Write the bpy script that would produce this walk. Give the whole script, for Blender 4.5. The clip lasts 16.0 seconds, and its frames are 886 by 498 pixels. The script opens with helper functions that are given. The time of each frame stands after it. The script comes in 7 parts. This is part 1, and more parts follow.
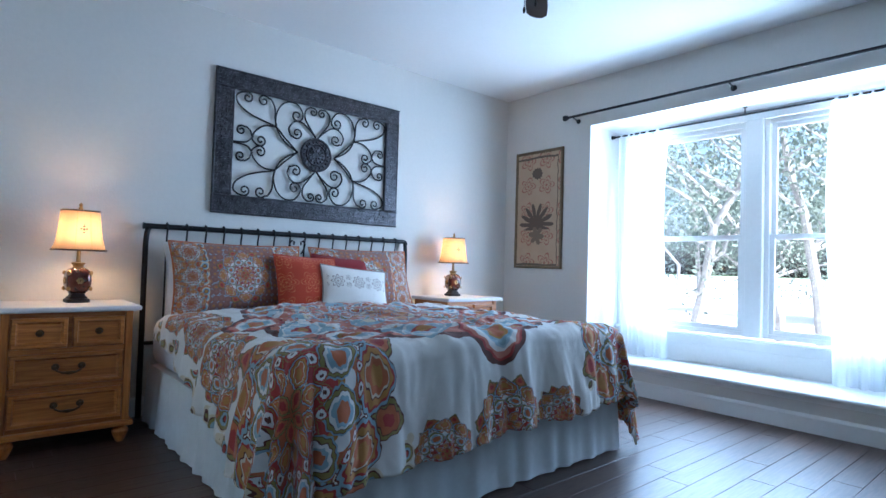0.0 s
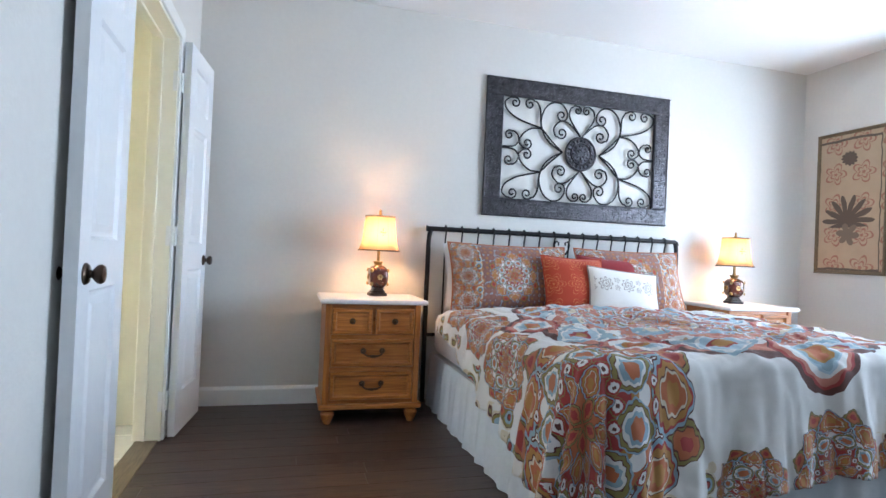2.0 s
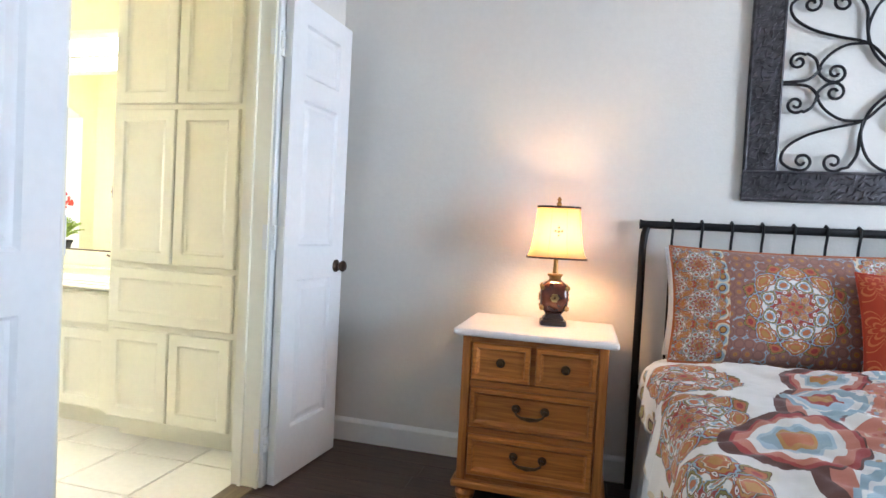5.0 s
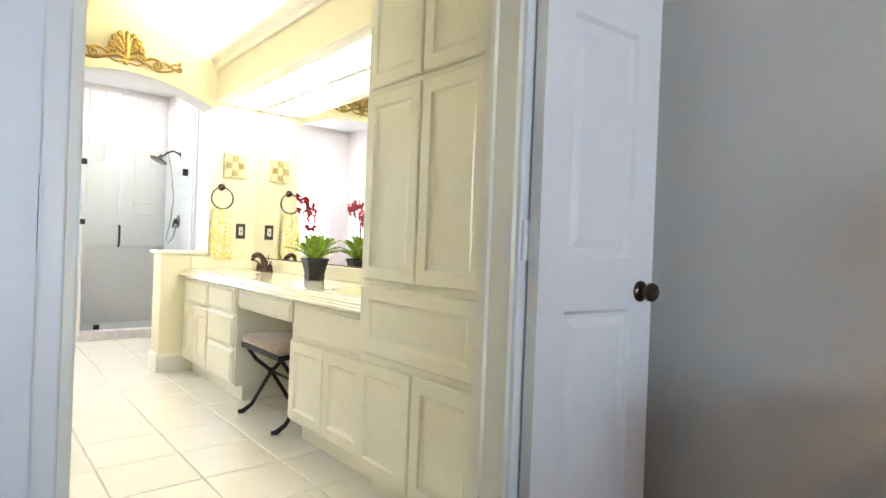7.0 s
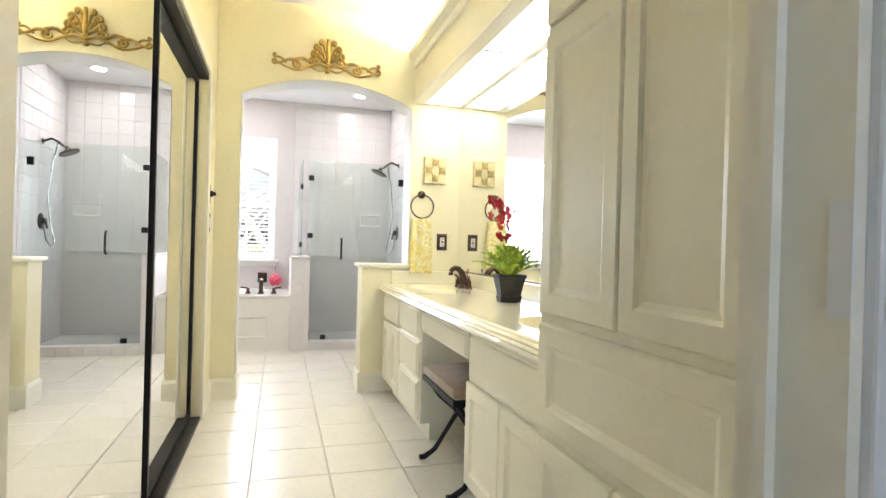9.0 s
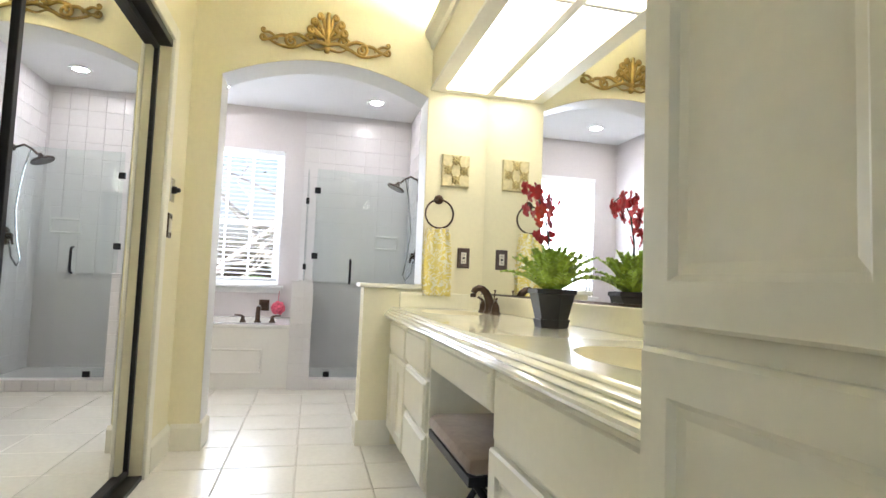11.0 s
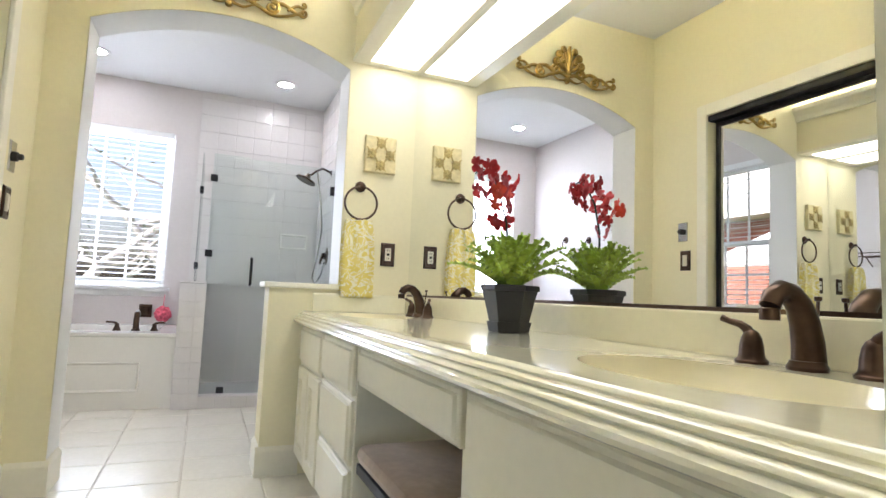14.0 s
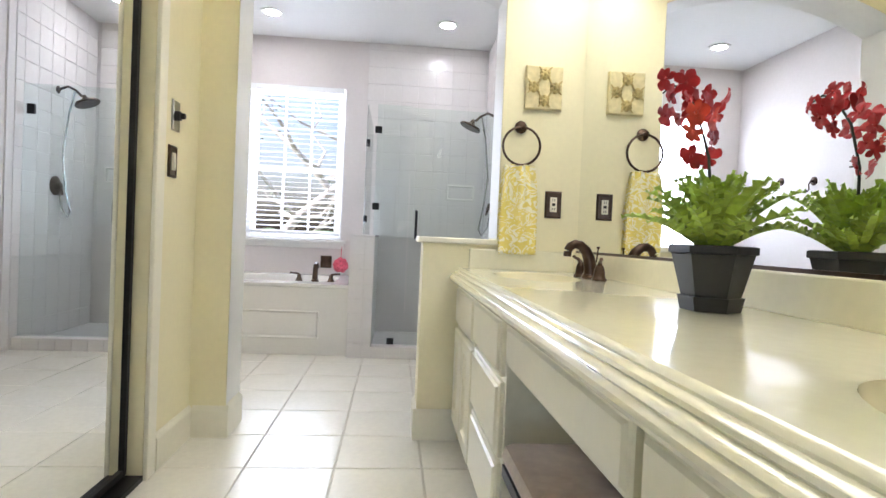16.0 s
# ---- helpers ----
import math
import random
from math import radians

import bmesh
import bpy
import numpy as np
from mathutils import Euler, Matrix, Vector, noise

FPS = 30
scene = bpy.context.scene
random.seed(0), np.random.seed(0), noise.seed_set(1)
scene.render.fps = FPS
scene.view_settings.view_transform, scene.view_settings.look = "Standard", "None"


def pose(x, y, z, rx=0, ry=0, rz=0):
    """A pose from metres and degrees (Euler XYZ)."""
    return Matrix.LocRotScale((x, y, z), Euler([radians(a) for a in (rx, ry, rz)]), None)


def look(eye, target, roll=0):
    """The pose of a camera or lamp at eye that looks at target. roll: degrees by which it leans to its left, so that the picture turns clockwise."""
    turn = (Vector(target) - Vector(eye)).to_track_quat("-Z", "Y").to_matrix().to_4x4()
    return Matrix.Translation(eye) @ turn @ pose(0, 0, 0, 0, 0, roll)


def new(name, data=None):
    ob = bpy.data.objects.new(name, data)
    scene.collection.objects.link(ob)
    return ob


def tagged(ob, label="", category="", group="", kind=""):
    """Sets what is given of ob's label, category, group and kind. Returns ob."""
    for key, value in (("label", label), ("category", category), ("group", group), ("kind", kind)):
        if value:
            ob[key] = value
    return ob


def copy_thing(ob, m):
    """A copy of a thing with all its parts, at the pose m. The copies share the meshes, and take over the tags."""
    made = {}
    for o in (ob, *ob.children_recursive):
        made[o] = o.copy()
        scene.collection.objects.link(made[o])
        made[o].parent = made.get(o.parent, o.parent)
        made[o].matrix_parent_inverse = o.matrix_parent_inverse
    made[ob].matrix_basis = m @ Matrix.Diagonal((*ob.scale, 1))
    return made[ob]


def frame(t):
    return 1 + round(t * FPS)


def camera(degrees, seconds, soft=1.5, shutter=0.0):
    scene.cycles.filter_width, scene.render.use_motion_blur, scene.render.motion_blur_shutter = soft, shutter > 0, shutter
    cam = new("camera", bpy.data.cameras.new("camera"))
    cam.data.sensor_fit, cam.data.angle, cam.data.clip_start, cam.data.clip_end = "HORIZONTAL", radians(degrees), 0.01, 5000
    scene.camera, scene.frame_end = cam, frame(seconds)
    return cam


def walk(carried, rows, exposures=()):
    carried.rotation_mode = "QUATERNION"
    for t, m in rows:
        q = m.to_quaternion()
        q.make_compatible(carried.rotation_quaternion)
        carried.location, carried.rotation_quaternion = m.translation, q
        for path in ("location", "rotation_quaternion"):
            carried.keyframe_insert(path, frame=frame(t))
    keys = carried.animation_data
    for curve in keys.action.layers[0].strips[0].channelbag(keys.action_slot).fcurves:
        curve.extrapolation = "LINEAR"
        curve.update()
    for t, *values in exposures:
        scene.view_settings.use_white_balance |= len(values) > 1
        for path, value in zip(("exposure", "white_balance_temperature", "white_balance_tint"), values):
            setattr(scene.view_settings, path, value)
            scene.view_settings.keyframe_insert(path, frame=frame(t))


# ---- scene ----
cam = camera(77.7, 16.0)
PATH = [
    (0, (0.426, 0.593, 0.975), (1.72, 2.117, 1.036), 1.7),
    (0.5, (0.411, 0.579, 0.98), (1.578, 2.203, 1.035), 2.0),
    (1, (0.353, 0.598, 0.959), (1.34, 2.337, 1.014), 2.2),
    (1.5, (0.272, 0.656, 1.004), (1.06, 2.493, 1.036), 2.4),
    (2, (0.319, 0.723, 0.994), (0.853, 2.65, 1.014), 2.5),
    (2.5, (0.503, 0.857, 1.052), (0.88, 2.821, 1.034), 3.0),
    (3, (0.709, 0.986, 1.074), (1.065, 2.954, 1.05), 3.2),
    (3.5, (0.943, 1.149, 1.068), (1.205, 3.131, 1.06), 3.1),
    (4, (1.032, 1.333, 1.046), (1.066, 3.333, 1.02), 3.1),
    (4.5, (1.035, 1.591, 1.081), (0.842, 3.581, 1.035), 3.1),
    (5, (0.972, 1.785, 1.082), (0.473, 3.721, 1.024), 3.0),
    (5.2, (0.95, 1.871, 1.06), (0.323, 3.769, 1.008), 2.8),
    (7.3, (0.524, 2.871, 1.003), (-1.102, 4.035, 0.984), 1.9),
    (7.5, (0.447, 2.948, 1.032), (-1.255, 3.998, 1.003), 1.6),
    (8, (0.35, 3.086, 1.048), (-1.49, 3.868, 1.025), 1.4),
    (8.5, (0.26, 3.191, 1.028), (-1.644, 3.802, 1.016), 1.5),
    (9, (0.077, 3.287, 1.028), (-1.839, 3.859, 1.023), 1.6),
    (11.3, (-0.712, 3.562, 0.893), (-2.653, 4.023, 1.034), 2.3),
    (11.5, (-0.761, 3.564, 0.89), (-2.694, 4.057, 1.03), 2.0),
    (12, (-0.89, 3.582, 0.87), (-2.781, 4.215, 1.027), 2.2),
    (12.5, (-0.969, 3.598, 0.862), (-2.822, 4.334, 1.027), 2.3),
    (13, (-0.996, 3.595, 0.862), (-2.828, 4.379, 1.034), 2.4),
    (13.5, (-1.013, 3.582, 0.867), (-2.839, 4.378, 1.041), 2.5),
    (14, (-1.041, 3.569, 0.863), (-2.873, 4.353, 1.036), 2.4),
    (14.5, (-1.083, 3.576, 0.85), (-2.968, 4.231, 0.988), 2.2),
    (15, (-1.157, 3.633, 0.853), (-3.105, 4.076, 0.955), 2.1),
    (15.5, (-1.224, 3.684, 0.854), (-3.208, 3.929, 0.924), 2.2),
    (16, (-1.344, 3.721, 0.895), (-3.336, 3.899, 0.857), 2.5),
]
EXPO = [(0.0, 1.72, 4960, 7), (1.5, 2.35, 5600, 10), (2.5, 2.66, 6000, 12), (3.5, 2.66, 5950, 12), (5.0, 2.64, 6200, 14), (7.4, 1.88, 6400, 14), (8.5, 1.66, 6450, 14), (11.4, 1.22, 6150, 15), (16.0, 1.14, 6050, 15)]
walk(cam, [(t, look(eye, target, roll)) for t, eye, target, roll in PATH], EXPO)

# ---- world, sun and large lights ----
world = bpy.data.worlds.new("sky")
scene.world = world
world.use_nodes = True
sky = world.node_tree.nodes.new("ShaderNodeTexSky")
sky.sky_type, sky.sun_disc = "NISHITA", False
sky.sun_elevation, sky.sun_rotation, sky.dust_density, sky.air_density = radians(50), radians(180), 6.0, 1.0
world.node_tree.links.new(sky.outputs[0], world.node_tree.nodes["Background"].inputs[0])
world.node_tree.nodes["Background"].inputs[1].default_value = 0.15


def lamp(name, kind, m, energy, color, **more):
    data = bpy.data.lights.new(name, kind)
    data.energy, data.color = energy, color
    if "size" in more:
        data.shape, data.size, data.size_y = "RECTANGLE", more["size"][0], more["size"][1]
    if "radius" in more:
        data.shadow_soft_size = more["radius"]
    if "angle" in more:
        data.angle = radians(more["angle"])
    ob = new(name, data)
    ob.matrix_world = m
    return ob


lamp("sun", "SUN", look((0, 0, 13.1), (0, 11, 0)), 5.0, (1.0, 0.94, 0.84), angle=0.6)
lamp("bay_window_daylight", "AREA", look((4.86, 2.27, 1.35), (0.0, 2.27, 1.0)), 34, (0.70, 0.85, 1.0), size=(1.9, 1.6))
lamp("bath_window_daylight", "AREA", look((-6.47, 2.82, 1.52), (-4.5, 2.82, 1.3)), 25, (0.82, 0.90, 1.0), size=(0.80, 1.30))


# ---- materials ----
def mat(name, color, rough=0.6, metal=0.0, var=0.12, scale=6.0, bump=0.0, bscale=120.0, fine=40.0, spec=0.5, sheen=0.0, coat=0.0):
    """A plain surface: broad and fine variation of its colour, and a fine relief."""
    m = bpy.data.materials.new(name)
    m.use_nodes = True
    nt = m.node_tree
    b = nt.nodes["Principled BSDF"]
    b.inputs["Roughness"].default_value, b.inputs["Metallic"].default_value = rough, metal
    b.inputs["Specular IOR Level"].default_value = spec
    b.inputs["Sheen Weight"].default_value, b.inputs["Coat Weight"].default_value = sheen, coat
    co = nt.nodes.new("ShaderNodeTexCoord")
    big, small = nt.nodes.new("ShaderNodeTexNoise"), nt.nodes.new("ShaderNodeTexNoise")
    big.inputs["Scale"].default_value, small.inputs["Scale"].default_value = scale, fine
    big.inputs["Detail"].default_value = 4
    add = nt.nodes.new("ShaderNodeMath")
    add.operation = "ADD"
    ramp = nt.nodes.new("ShaderNodeMapRange")
    ramp.inputs[1].default_value, ramp.inputs[2].default_value = 0.6, 1.4
    ramp.inputs[3].default_value, ramp.inputs[4].default_value = 1 - var, 1 + var
    mul = nt.nodes.new("ShaderNodeVectorMath")
    mul.operation = "SCALE"
    mul.inputs[0].default_value = color
    for a in (big, small):
        nt.links.new(co.outputs["Object"], a.inputs["Vector"])
    nt.links.new(big.outputs[0], add.inputs[0])
    nt.links.new(small.outputs[0], add.inputs[1])
    nt.links.new(add.outputs[0], ramp.inputs[0])
    nt.links.new(ramp.outputs[0], mul.inputs["Scale"])
    nt.links.new(mul.outputs[0], b.inputs["Base Color"])
    if bump:
        n, bp = nt.nodes.new("ShaderNodeTexNoise"), nt.nodes.new("ShaderNodeBump")
        n.inputs["Scale"].default_value, n.inputs["Detail"].default_value = bscale, 3
        bp.inputs["Strength"].default_value, bp.inputs["Distance"].default_value = bump, 0.004
        nt.links.new(co.outputs["Object"], n.inputs["Vector"])
        nt.links.new(n.outputs[0], bp.inputs["Height"])
        nt.links.new(bp.outputs[0], b.inputs["Normal"])
    return m


def glow(name, color, strength):
    m = bpy.data.materials.new(name)
    m.use_nodes = True
    b = m.node_tree.nodes["Principled BSDF"]
    b.inputs["Base Color"].default_value = (*color, 1)
    b.inputs["Emission Color"].default_value = (*color, 1)
    b.inputs["Emission Strength"].default_value = strength
    return m


def glassy(name, color=(1, 1, 1), rough=0.0):
    """A thin pane: mostly clear, with a mirror-like share that grows at a flat angle."""
    m = bpy.data.materials.new(name)
    m.use_nodes = True
    nt = m.node_tree
    nt.nodes.remove(nt.nodes["Principled BSDF"])
    t, g = nt.nodes.new("ShaderNodeBsdfTransparent"), nt.nodes.new("ShaderNodeBsdfGlossy")
    mix, edge, f = nt.nodes.new("ShaderNodeMixShader"), nt.nodes.new("ShaderNodeLayerWeight"), nt.nodes.new("ShaderNodeMath")
    t.inputs[0].default_value = (*color, 1)
    g.inputs["Roughness"].default_value = rough
    edge.inputs[0].default_value = 0.5
    power = nt.nodes.new("ShaderNodeMath")
    power.operation, f.operation = "POWER", "MULTIPLY_ADD"
    power.inputs[1].default_value, f.inputs[1].default_value, f.inputs[2].default_value = 4.0, 0.75, 0.035
    nt.links.new(edge.outputs["Facing"], power.inputs[0])
    nt.links.new(power.outputs[0], f.inputs[0])
    nt.links.new(f.outputs[0], mix.inputs[0])
    nt.links.new(t.outputs[0], mix.inputs[1])
    nt.links.new(g.outputs[0], mix.inputs[2])
    nt.links.new(mix.outputs[0], nt.nodes["Material Output"].inputs[0])
    return m


def wood(name, dark, light, rough=0.45, along=0, ring=5.0, coat=0.0, knots=False):
    """Grained timber: streaks along one axis, a broad tint and, per piece, a shade of its own."""
    m = mat(name, (1, 1, 1), rough, coat=coat)
    nt = m.node_tree
    b = nt.nodes["Principled BSDF"]
    co, mp = nt.nodes.new("ShaderNodeTexCoord"), nt.nodes.new("ShaderNodeMapping")
    s = [ring * 6, ring * 6, ring * 6]
    s[along] = ring * 0.35
    mp.inputs["Scale"].default_value = s
    n, w, info = nt.nodes.new("ShaderNodeTexNoise"), nt.nodes.new("ShaderNodeTexNoise"), nt.nodes.new("ShaderNodeObjectInfo")
    n.inputs["Detail"].default_value, n.inputs["Distortion"].default_value = 6, 0.8
    w.inputs["Scale"].default_value = 2.2
    mx, ramp, mr, add = (nt.nodes.new("ShaderNode" + k) for k in ("Mix", "ValToRGB", "MapRange", "Math"))
    comb = nt.nodes.new("ShaderNodeVectorMath")
    comb.operation = "ADD"
    nt.links.new(co.outputs["Object"], comb.inputs[0])
    sc = nt.nodes.new("ShaderNodeVectorMath")
    sc.operation = "SCALE"
    sc.inputs[0].default_value, = ((7.3, 3.1, 5.7),)
    nt.links.new(info.outputs["Random"], sc.inputs["Scale"])
    nt.links.new(sc.outputs[0], comb.inputs[1])
    nt.links.new(comb.outputs[0], mp.inputs[0])
    nt.links.new(mp.outputs[0], n.inputs["Vector"])
    nt.links.new(co.outputs["Object"], w.inputs["Vector"])
    ramp.color_ramp.elements[0].position, ramp.color_ramp.elements[1].position = 0.32, 0.68
    ramp.color_ramp.elements[0].color, ramp.color_ramp.elements[1].color = (*dark, 1), (*light, 1)
    nt.links.new(n.outputs[0], ramp.inputs[0])
    mr.inputs[3].default_value, mr.inputs[4].default_value = 0.72, 1.22
    add.operation = "MULTIPLY_ADD"
    add.inputs[1].default_value = 0.5
    nt.links.new(info.outputs["Random"], add.inputs[0])
    half = nt.nodes.new("ShaderNodeMath")
    half.operation = "MULTIPLY"
    half.inputs[1].default_value = 0.55
    nt.links.new(w.outputs[0], half.inputs[0])
    nt.links.new(half.outputs[0], add.inputs[2])
    nt.links.new(add.outputs[0], mr.inputs[0])
    out = nt.nodes.new("ShaderNodeVectorMath")
    out.operation = "SCALE"
    nt.links.new(ramp.outputs[0], out.inputs[0])
    nt.links.new(mr.outputs[0], out.inputs["Scale"])
    nt.links.new(out.outputs[0], b.inputs["Base Color"])
    bp = nt.nodes.new("ShaderNodeBump")
    bp.inputs["Strength"].default_value, bp.inputs["Distance"].default_value = 0.25, 0.002
    nt.links.new(n.outputs[0], bp.inputs["Height"])
    nt.links.new(bp.outputs[0], b.inputs["Normal"])
    return m


M_wall = mat("greige_wall_paint", (0.66, 0.64, 0.60), 0.75, var=0.03, scale=1.5, bump=0.25, bscale=90)
M_ceil = mat("ceiling_paint", (0.80, 0.80, 0.79), 0.85, var=0.02, scale=1.2, bump=0.3, bscale=70)
M_bath = mat("yellow_wall_paint", (0.80, 0.745, 0.52), 0.6, var=0.03, scale=1.5, bump=0.2, bscale=90)
M_tubwall = mat("pale_grey_wall_paint", (0.68, 0.635, 0.625), 0.6, var=0.03, scale=1.5, bump=0.2, bscale=90)
M_trim = mat("white_trim_paint", (0.78, 0.78, 0.76), 0.35, var=0.03, scale=3)
M_btrim = mat("cream_trim_paint", (0.82, 0.79, 0.67), 0.4, var=0.03, scale=3)
M_door = mat("white_door_paint", (0.76, 0.77, 0.78), 0.35, var=0.03, scale=3, bump=0.06, bscale=60)
M_cab = mat("cream_cabinet_paint", (0.83, 0.795, 0.635), 0.33, var=0.03, scale=3, bump=0.05, bscale=50)
# same marble as the top, yellowed to paint in light bouncing inside the basins
M_basin_bounce = mat("cream_marble_bounce_tint", (0.84, 0.78, 0.56), 0.12, var=0.03, scale=3, coat=0.4)
M_count = mat("cream_cultured_marble", (0.85, 0.815, 0.625), 0.12, var=0.04, scale=3, coat=0.4)
M_plank = wood("dark_floor_wood", (0.030, 0.016, 0.012), (0.090, 0.049, 0.033), 0.36, along=0, ring=4)
M_pine = wood("honey_pine", (0.33, 0.102, 0.017), (0.55, 0.205, 0.042), 0.36, along=0, ring=3, coat=0.2)
M_pinev = wood("honey_pine_upright", (0.33, 0.102, 0.017), (0.55, 0.205, 0.042), 0.36, along=2, ring=3, coat=0.2)
M_whitetop = mat("white_washed_top", (0.66, 0.63, 0.62), 0.5, var=0.08, scale=5, fine=60)
M_iron = mat("black_iron", (0.016, 0.015, 0.016), 0.45, 0.6, var=0.2, scale=20, bump=0.1)
M_bronze = mat("oil_rubbed_bronze", (0.075, 0.048, 0.034), 0.28, 0.9, var=0.35, scale=14)
M_black = mat("black_metal", (0.014, 0.013, 0.013), 0.4, 0.4, var=0.1)
M_pull = mat("aged_dark_brass", (0.10, 0.062, 0.030), 0.38, 0.85, var=0.3, scale=40)
M_brass = mat("antique_brass", (0.30, 0.20, 0.08), 0.35, 0.9, var=0.3, scale=40)
M_gold = mat("antique_gold", (0.36, 0.25, 0.075), 0.42, 0.75, var=0.45, scale=14, bump=0.2, bscale=60)
M_artframe = mat("embossed_dark_metal", (0.062, 0.058, 0.064), 0.36, 0.6, var=0.7, scale=22, bump=0.7, bscale=60)
M_grout = mat("grout", (0.60, 0.56, 0.49), 0.9, var=0.1)
M_tile = mat("cream_floor_tile", (0.82, 0.79, 0.71), 0.26, var=0.05, scale=5, bump=0.05, bscale=25)
M_shtile = mat("white_wall_tile", (0.74, 0.71, 0.70), 0.2, var=0.03, scale=4)
M_shgrout = mat("white_grout", (0.71, 0.68, 0.67), 0.8, var=0.04)
M_tub = mat("white_tub_acrylic", (0.80, 0.78, 0.74), 0.18, var=0.02)
M_sheet = mat("white_bed_linen", (0.72, 0.73, 0.75), 0.85, var=0.04, bump=0.3, bscale=30, sheen=0.2)
M_skirt = mat("pale_bed_skirt_cloth", (0.60, 0.64, 0.67), 0.9, var=0.05, bump=0.2, bscale=40)
M_seat = mat("taupe_suede", (0.32, 0.23, 0.155), 0.95, var=0.22, scale=9, sheen=0.4)
M_pot = mat("black_plastic_pot", (0.022, 0.021, 0.022), 0.5, var=0.15)
M_leaf = mat("green_fern_leaf", (0.31, 0.45, 0.05), 0.45, var=0.45, scale=18)
M_petal = mat("red_orchid_petal", (0.42, 0.010, 0.014), 0.5, var=0.4, scale=30)
M_petal2 = mat("orange_red_petal", (0.62, 0.045, 0.020), 0.5, var=0.35, scale=30)
M_stem = mat("dark_stem", (0.03, 0.035, 0.02), 0.6)
M_plate = mat("ivory_switch", (0.76, 0.72, 0.60), 0.35, var=0.02)
M_chrome = mat("chrome", (0.5, 0.5, 0.5), 0.15, 1.0, var=0.05)
M_blind = mat("white_blind_slat", (0.85, 0.86, 0.87), 0.5, var=0.02)
M_pot2 = mat("dark_soil", (0.03, 0.022, 0.015), 0.95)
M_pink = mat("pink_sponge", (0.70, 0.12, 0.18), 0.9, var=0.25, scale=40, bump=0.8, bscale=60)
M_tassel = mat("dark_cord", (0.03, 0.02, 0.02), 0.9)
M_mirror = mat("mirror_silver", (0.90, 0.91, 0.90), 0.0, 1.0, var=0.0)
M_glass = glassy("window_glass")
M_shglass = glassy("shower_glass", (0.93, 0.965, 0.96))
M_panel = glow("light_diffuser", (1.0, 0.955, 0.84), 3.1)
M_can = glow("downlight_lens", (1.0, 0.97, 0.95), 66.0)
M_bulb = glow("bulb", (1.0, 0.58, 0.27), 66.0)


# ---- building blocks ----
def box(bm, x0, y0, z0, x1, y1, z1, bevel=0.0, m=None):
    g = bmesh.ops.create_cube(bm, size=1)
    vs = g["verts"]
    for v in vs:
        v.co = Vector(((x0 + x1) / 2 + v.co.x * (x1 - x0), (y0 + y1) / 2 + v.co.y * (y1 - y0), (z0 + z1) / 2 + v.co.z * (z1 - z0)))
    if bevel:
        es = list({e for v in vs for e in v.link_edges})
        r = bmesh.ops.bevel(bm, geom=es, offset=bevel, segments=2, affect="EDGES", profile=0.5)
        vs = list({v for v in r["verts"]})
    if m is not None:
        for v in vs:
            v.co = m @ v.co
    return vs


def lathe(bm, profile, centre=(0, 0, 0), n=24, m=None, flat=1.0, square=0.0):
    """Turns a profile of (radius, height) about z; square > 0 makes the section squarish."""
    rings = []
    for r, z in profile:
        ring = []
        for k in range(n):
            a = 2 * math.pi * k / n
            c, s = math.cos(a), math.sin(a)
            q = 1.0
            if square:
                q = 1 / (abs(c) ** (2 + square * 6) + abs(s) ** (2 + square * 6)) ** (1 / (2 + square * 6))
            p = Vector((centre[0] + r * q * c, centre[1] + r * q * s * flat, centre[2] + z))
            ring.append(bm.verts.new(m @ p if m is not None else p))
        rings.append(ring)
    for a, b in zip(rings, rings[1:]):
        for k in range(n):
            bm.faces.new((a[k], a[(k + 1) % n], b[(k + 1) % n], b[k]))
    if profile[0][0] > 1e-4:
        bm.faces.new(rings[0][::-1])
    if profile[-1][0] > 1e-4:
        bm.faces.new(rings[-1])


def tube(bm, pts, r, n=8, closed=False):
    """A round bar along points; r is one radius or one for each point."""
    pts = [Vector(p) for p in pts]
    rs = r if isinstance(r, (list, tuple)) else [r] * len(pts)
    rings, up = [], None
    for i, p in enumerate(pts):
        a, b = pts[i - 1] if i or closed else p, pts[(i + 1) % len(pts)] if i + 1 < len(pts) or closed else p
        d = (b - a).normalized()
        if up is None:
            up = d.orthogonal().normalized()
        up = (up - d * up.dot(d))
        up = up.normalized() if up.length > 1e-6 else d.orthogonal().normalized()
        side = d.cross(up)
        rings.append([bm.verts.new(p + (up * math.cos(t) + side * math.sin(t)) * rs[i]) for t in (2 * math.pi * k / n for k in range(n))])
    pairs = list(zip(rings, rings[1:])) + ([(rings[-1], rings[0])] if closed else [])
    for a, b in pairs:
        for k in range(n):
            bm.faces.new((a[k], a[(k + 1) % n], b[(k + 1) % n], b[k]))
    if not closed:
        bm.faces.new(rings[0][::-1])
        bm.faces.new(rings[-1])


def rings(bm, w, h, steps, m):
    """A moulded rectangle in local x, y with its front towards +z: each step is (inset, height)."""
    prev = None
    for inset, z in steps:
        loop = [bm.verts.new(m @ Vector((x, y, z))) for x, y in ((inset, inset), (w - inset, inset), (w - inset, h - inset), (inset, h - inset))]
        if prev:
            for k in range(4):
                bm.faces.new((prev[k], prev[(k + 1) % 4], loop[(k + 1) % 4], loop[k]))
        prev = loop
    bm.faces.new(prev)


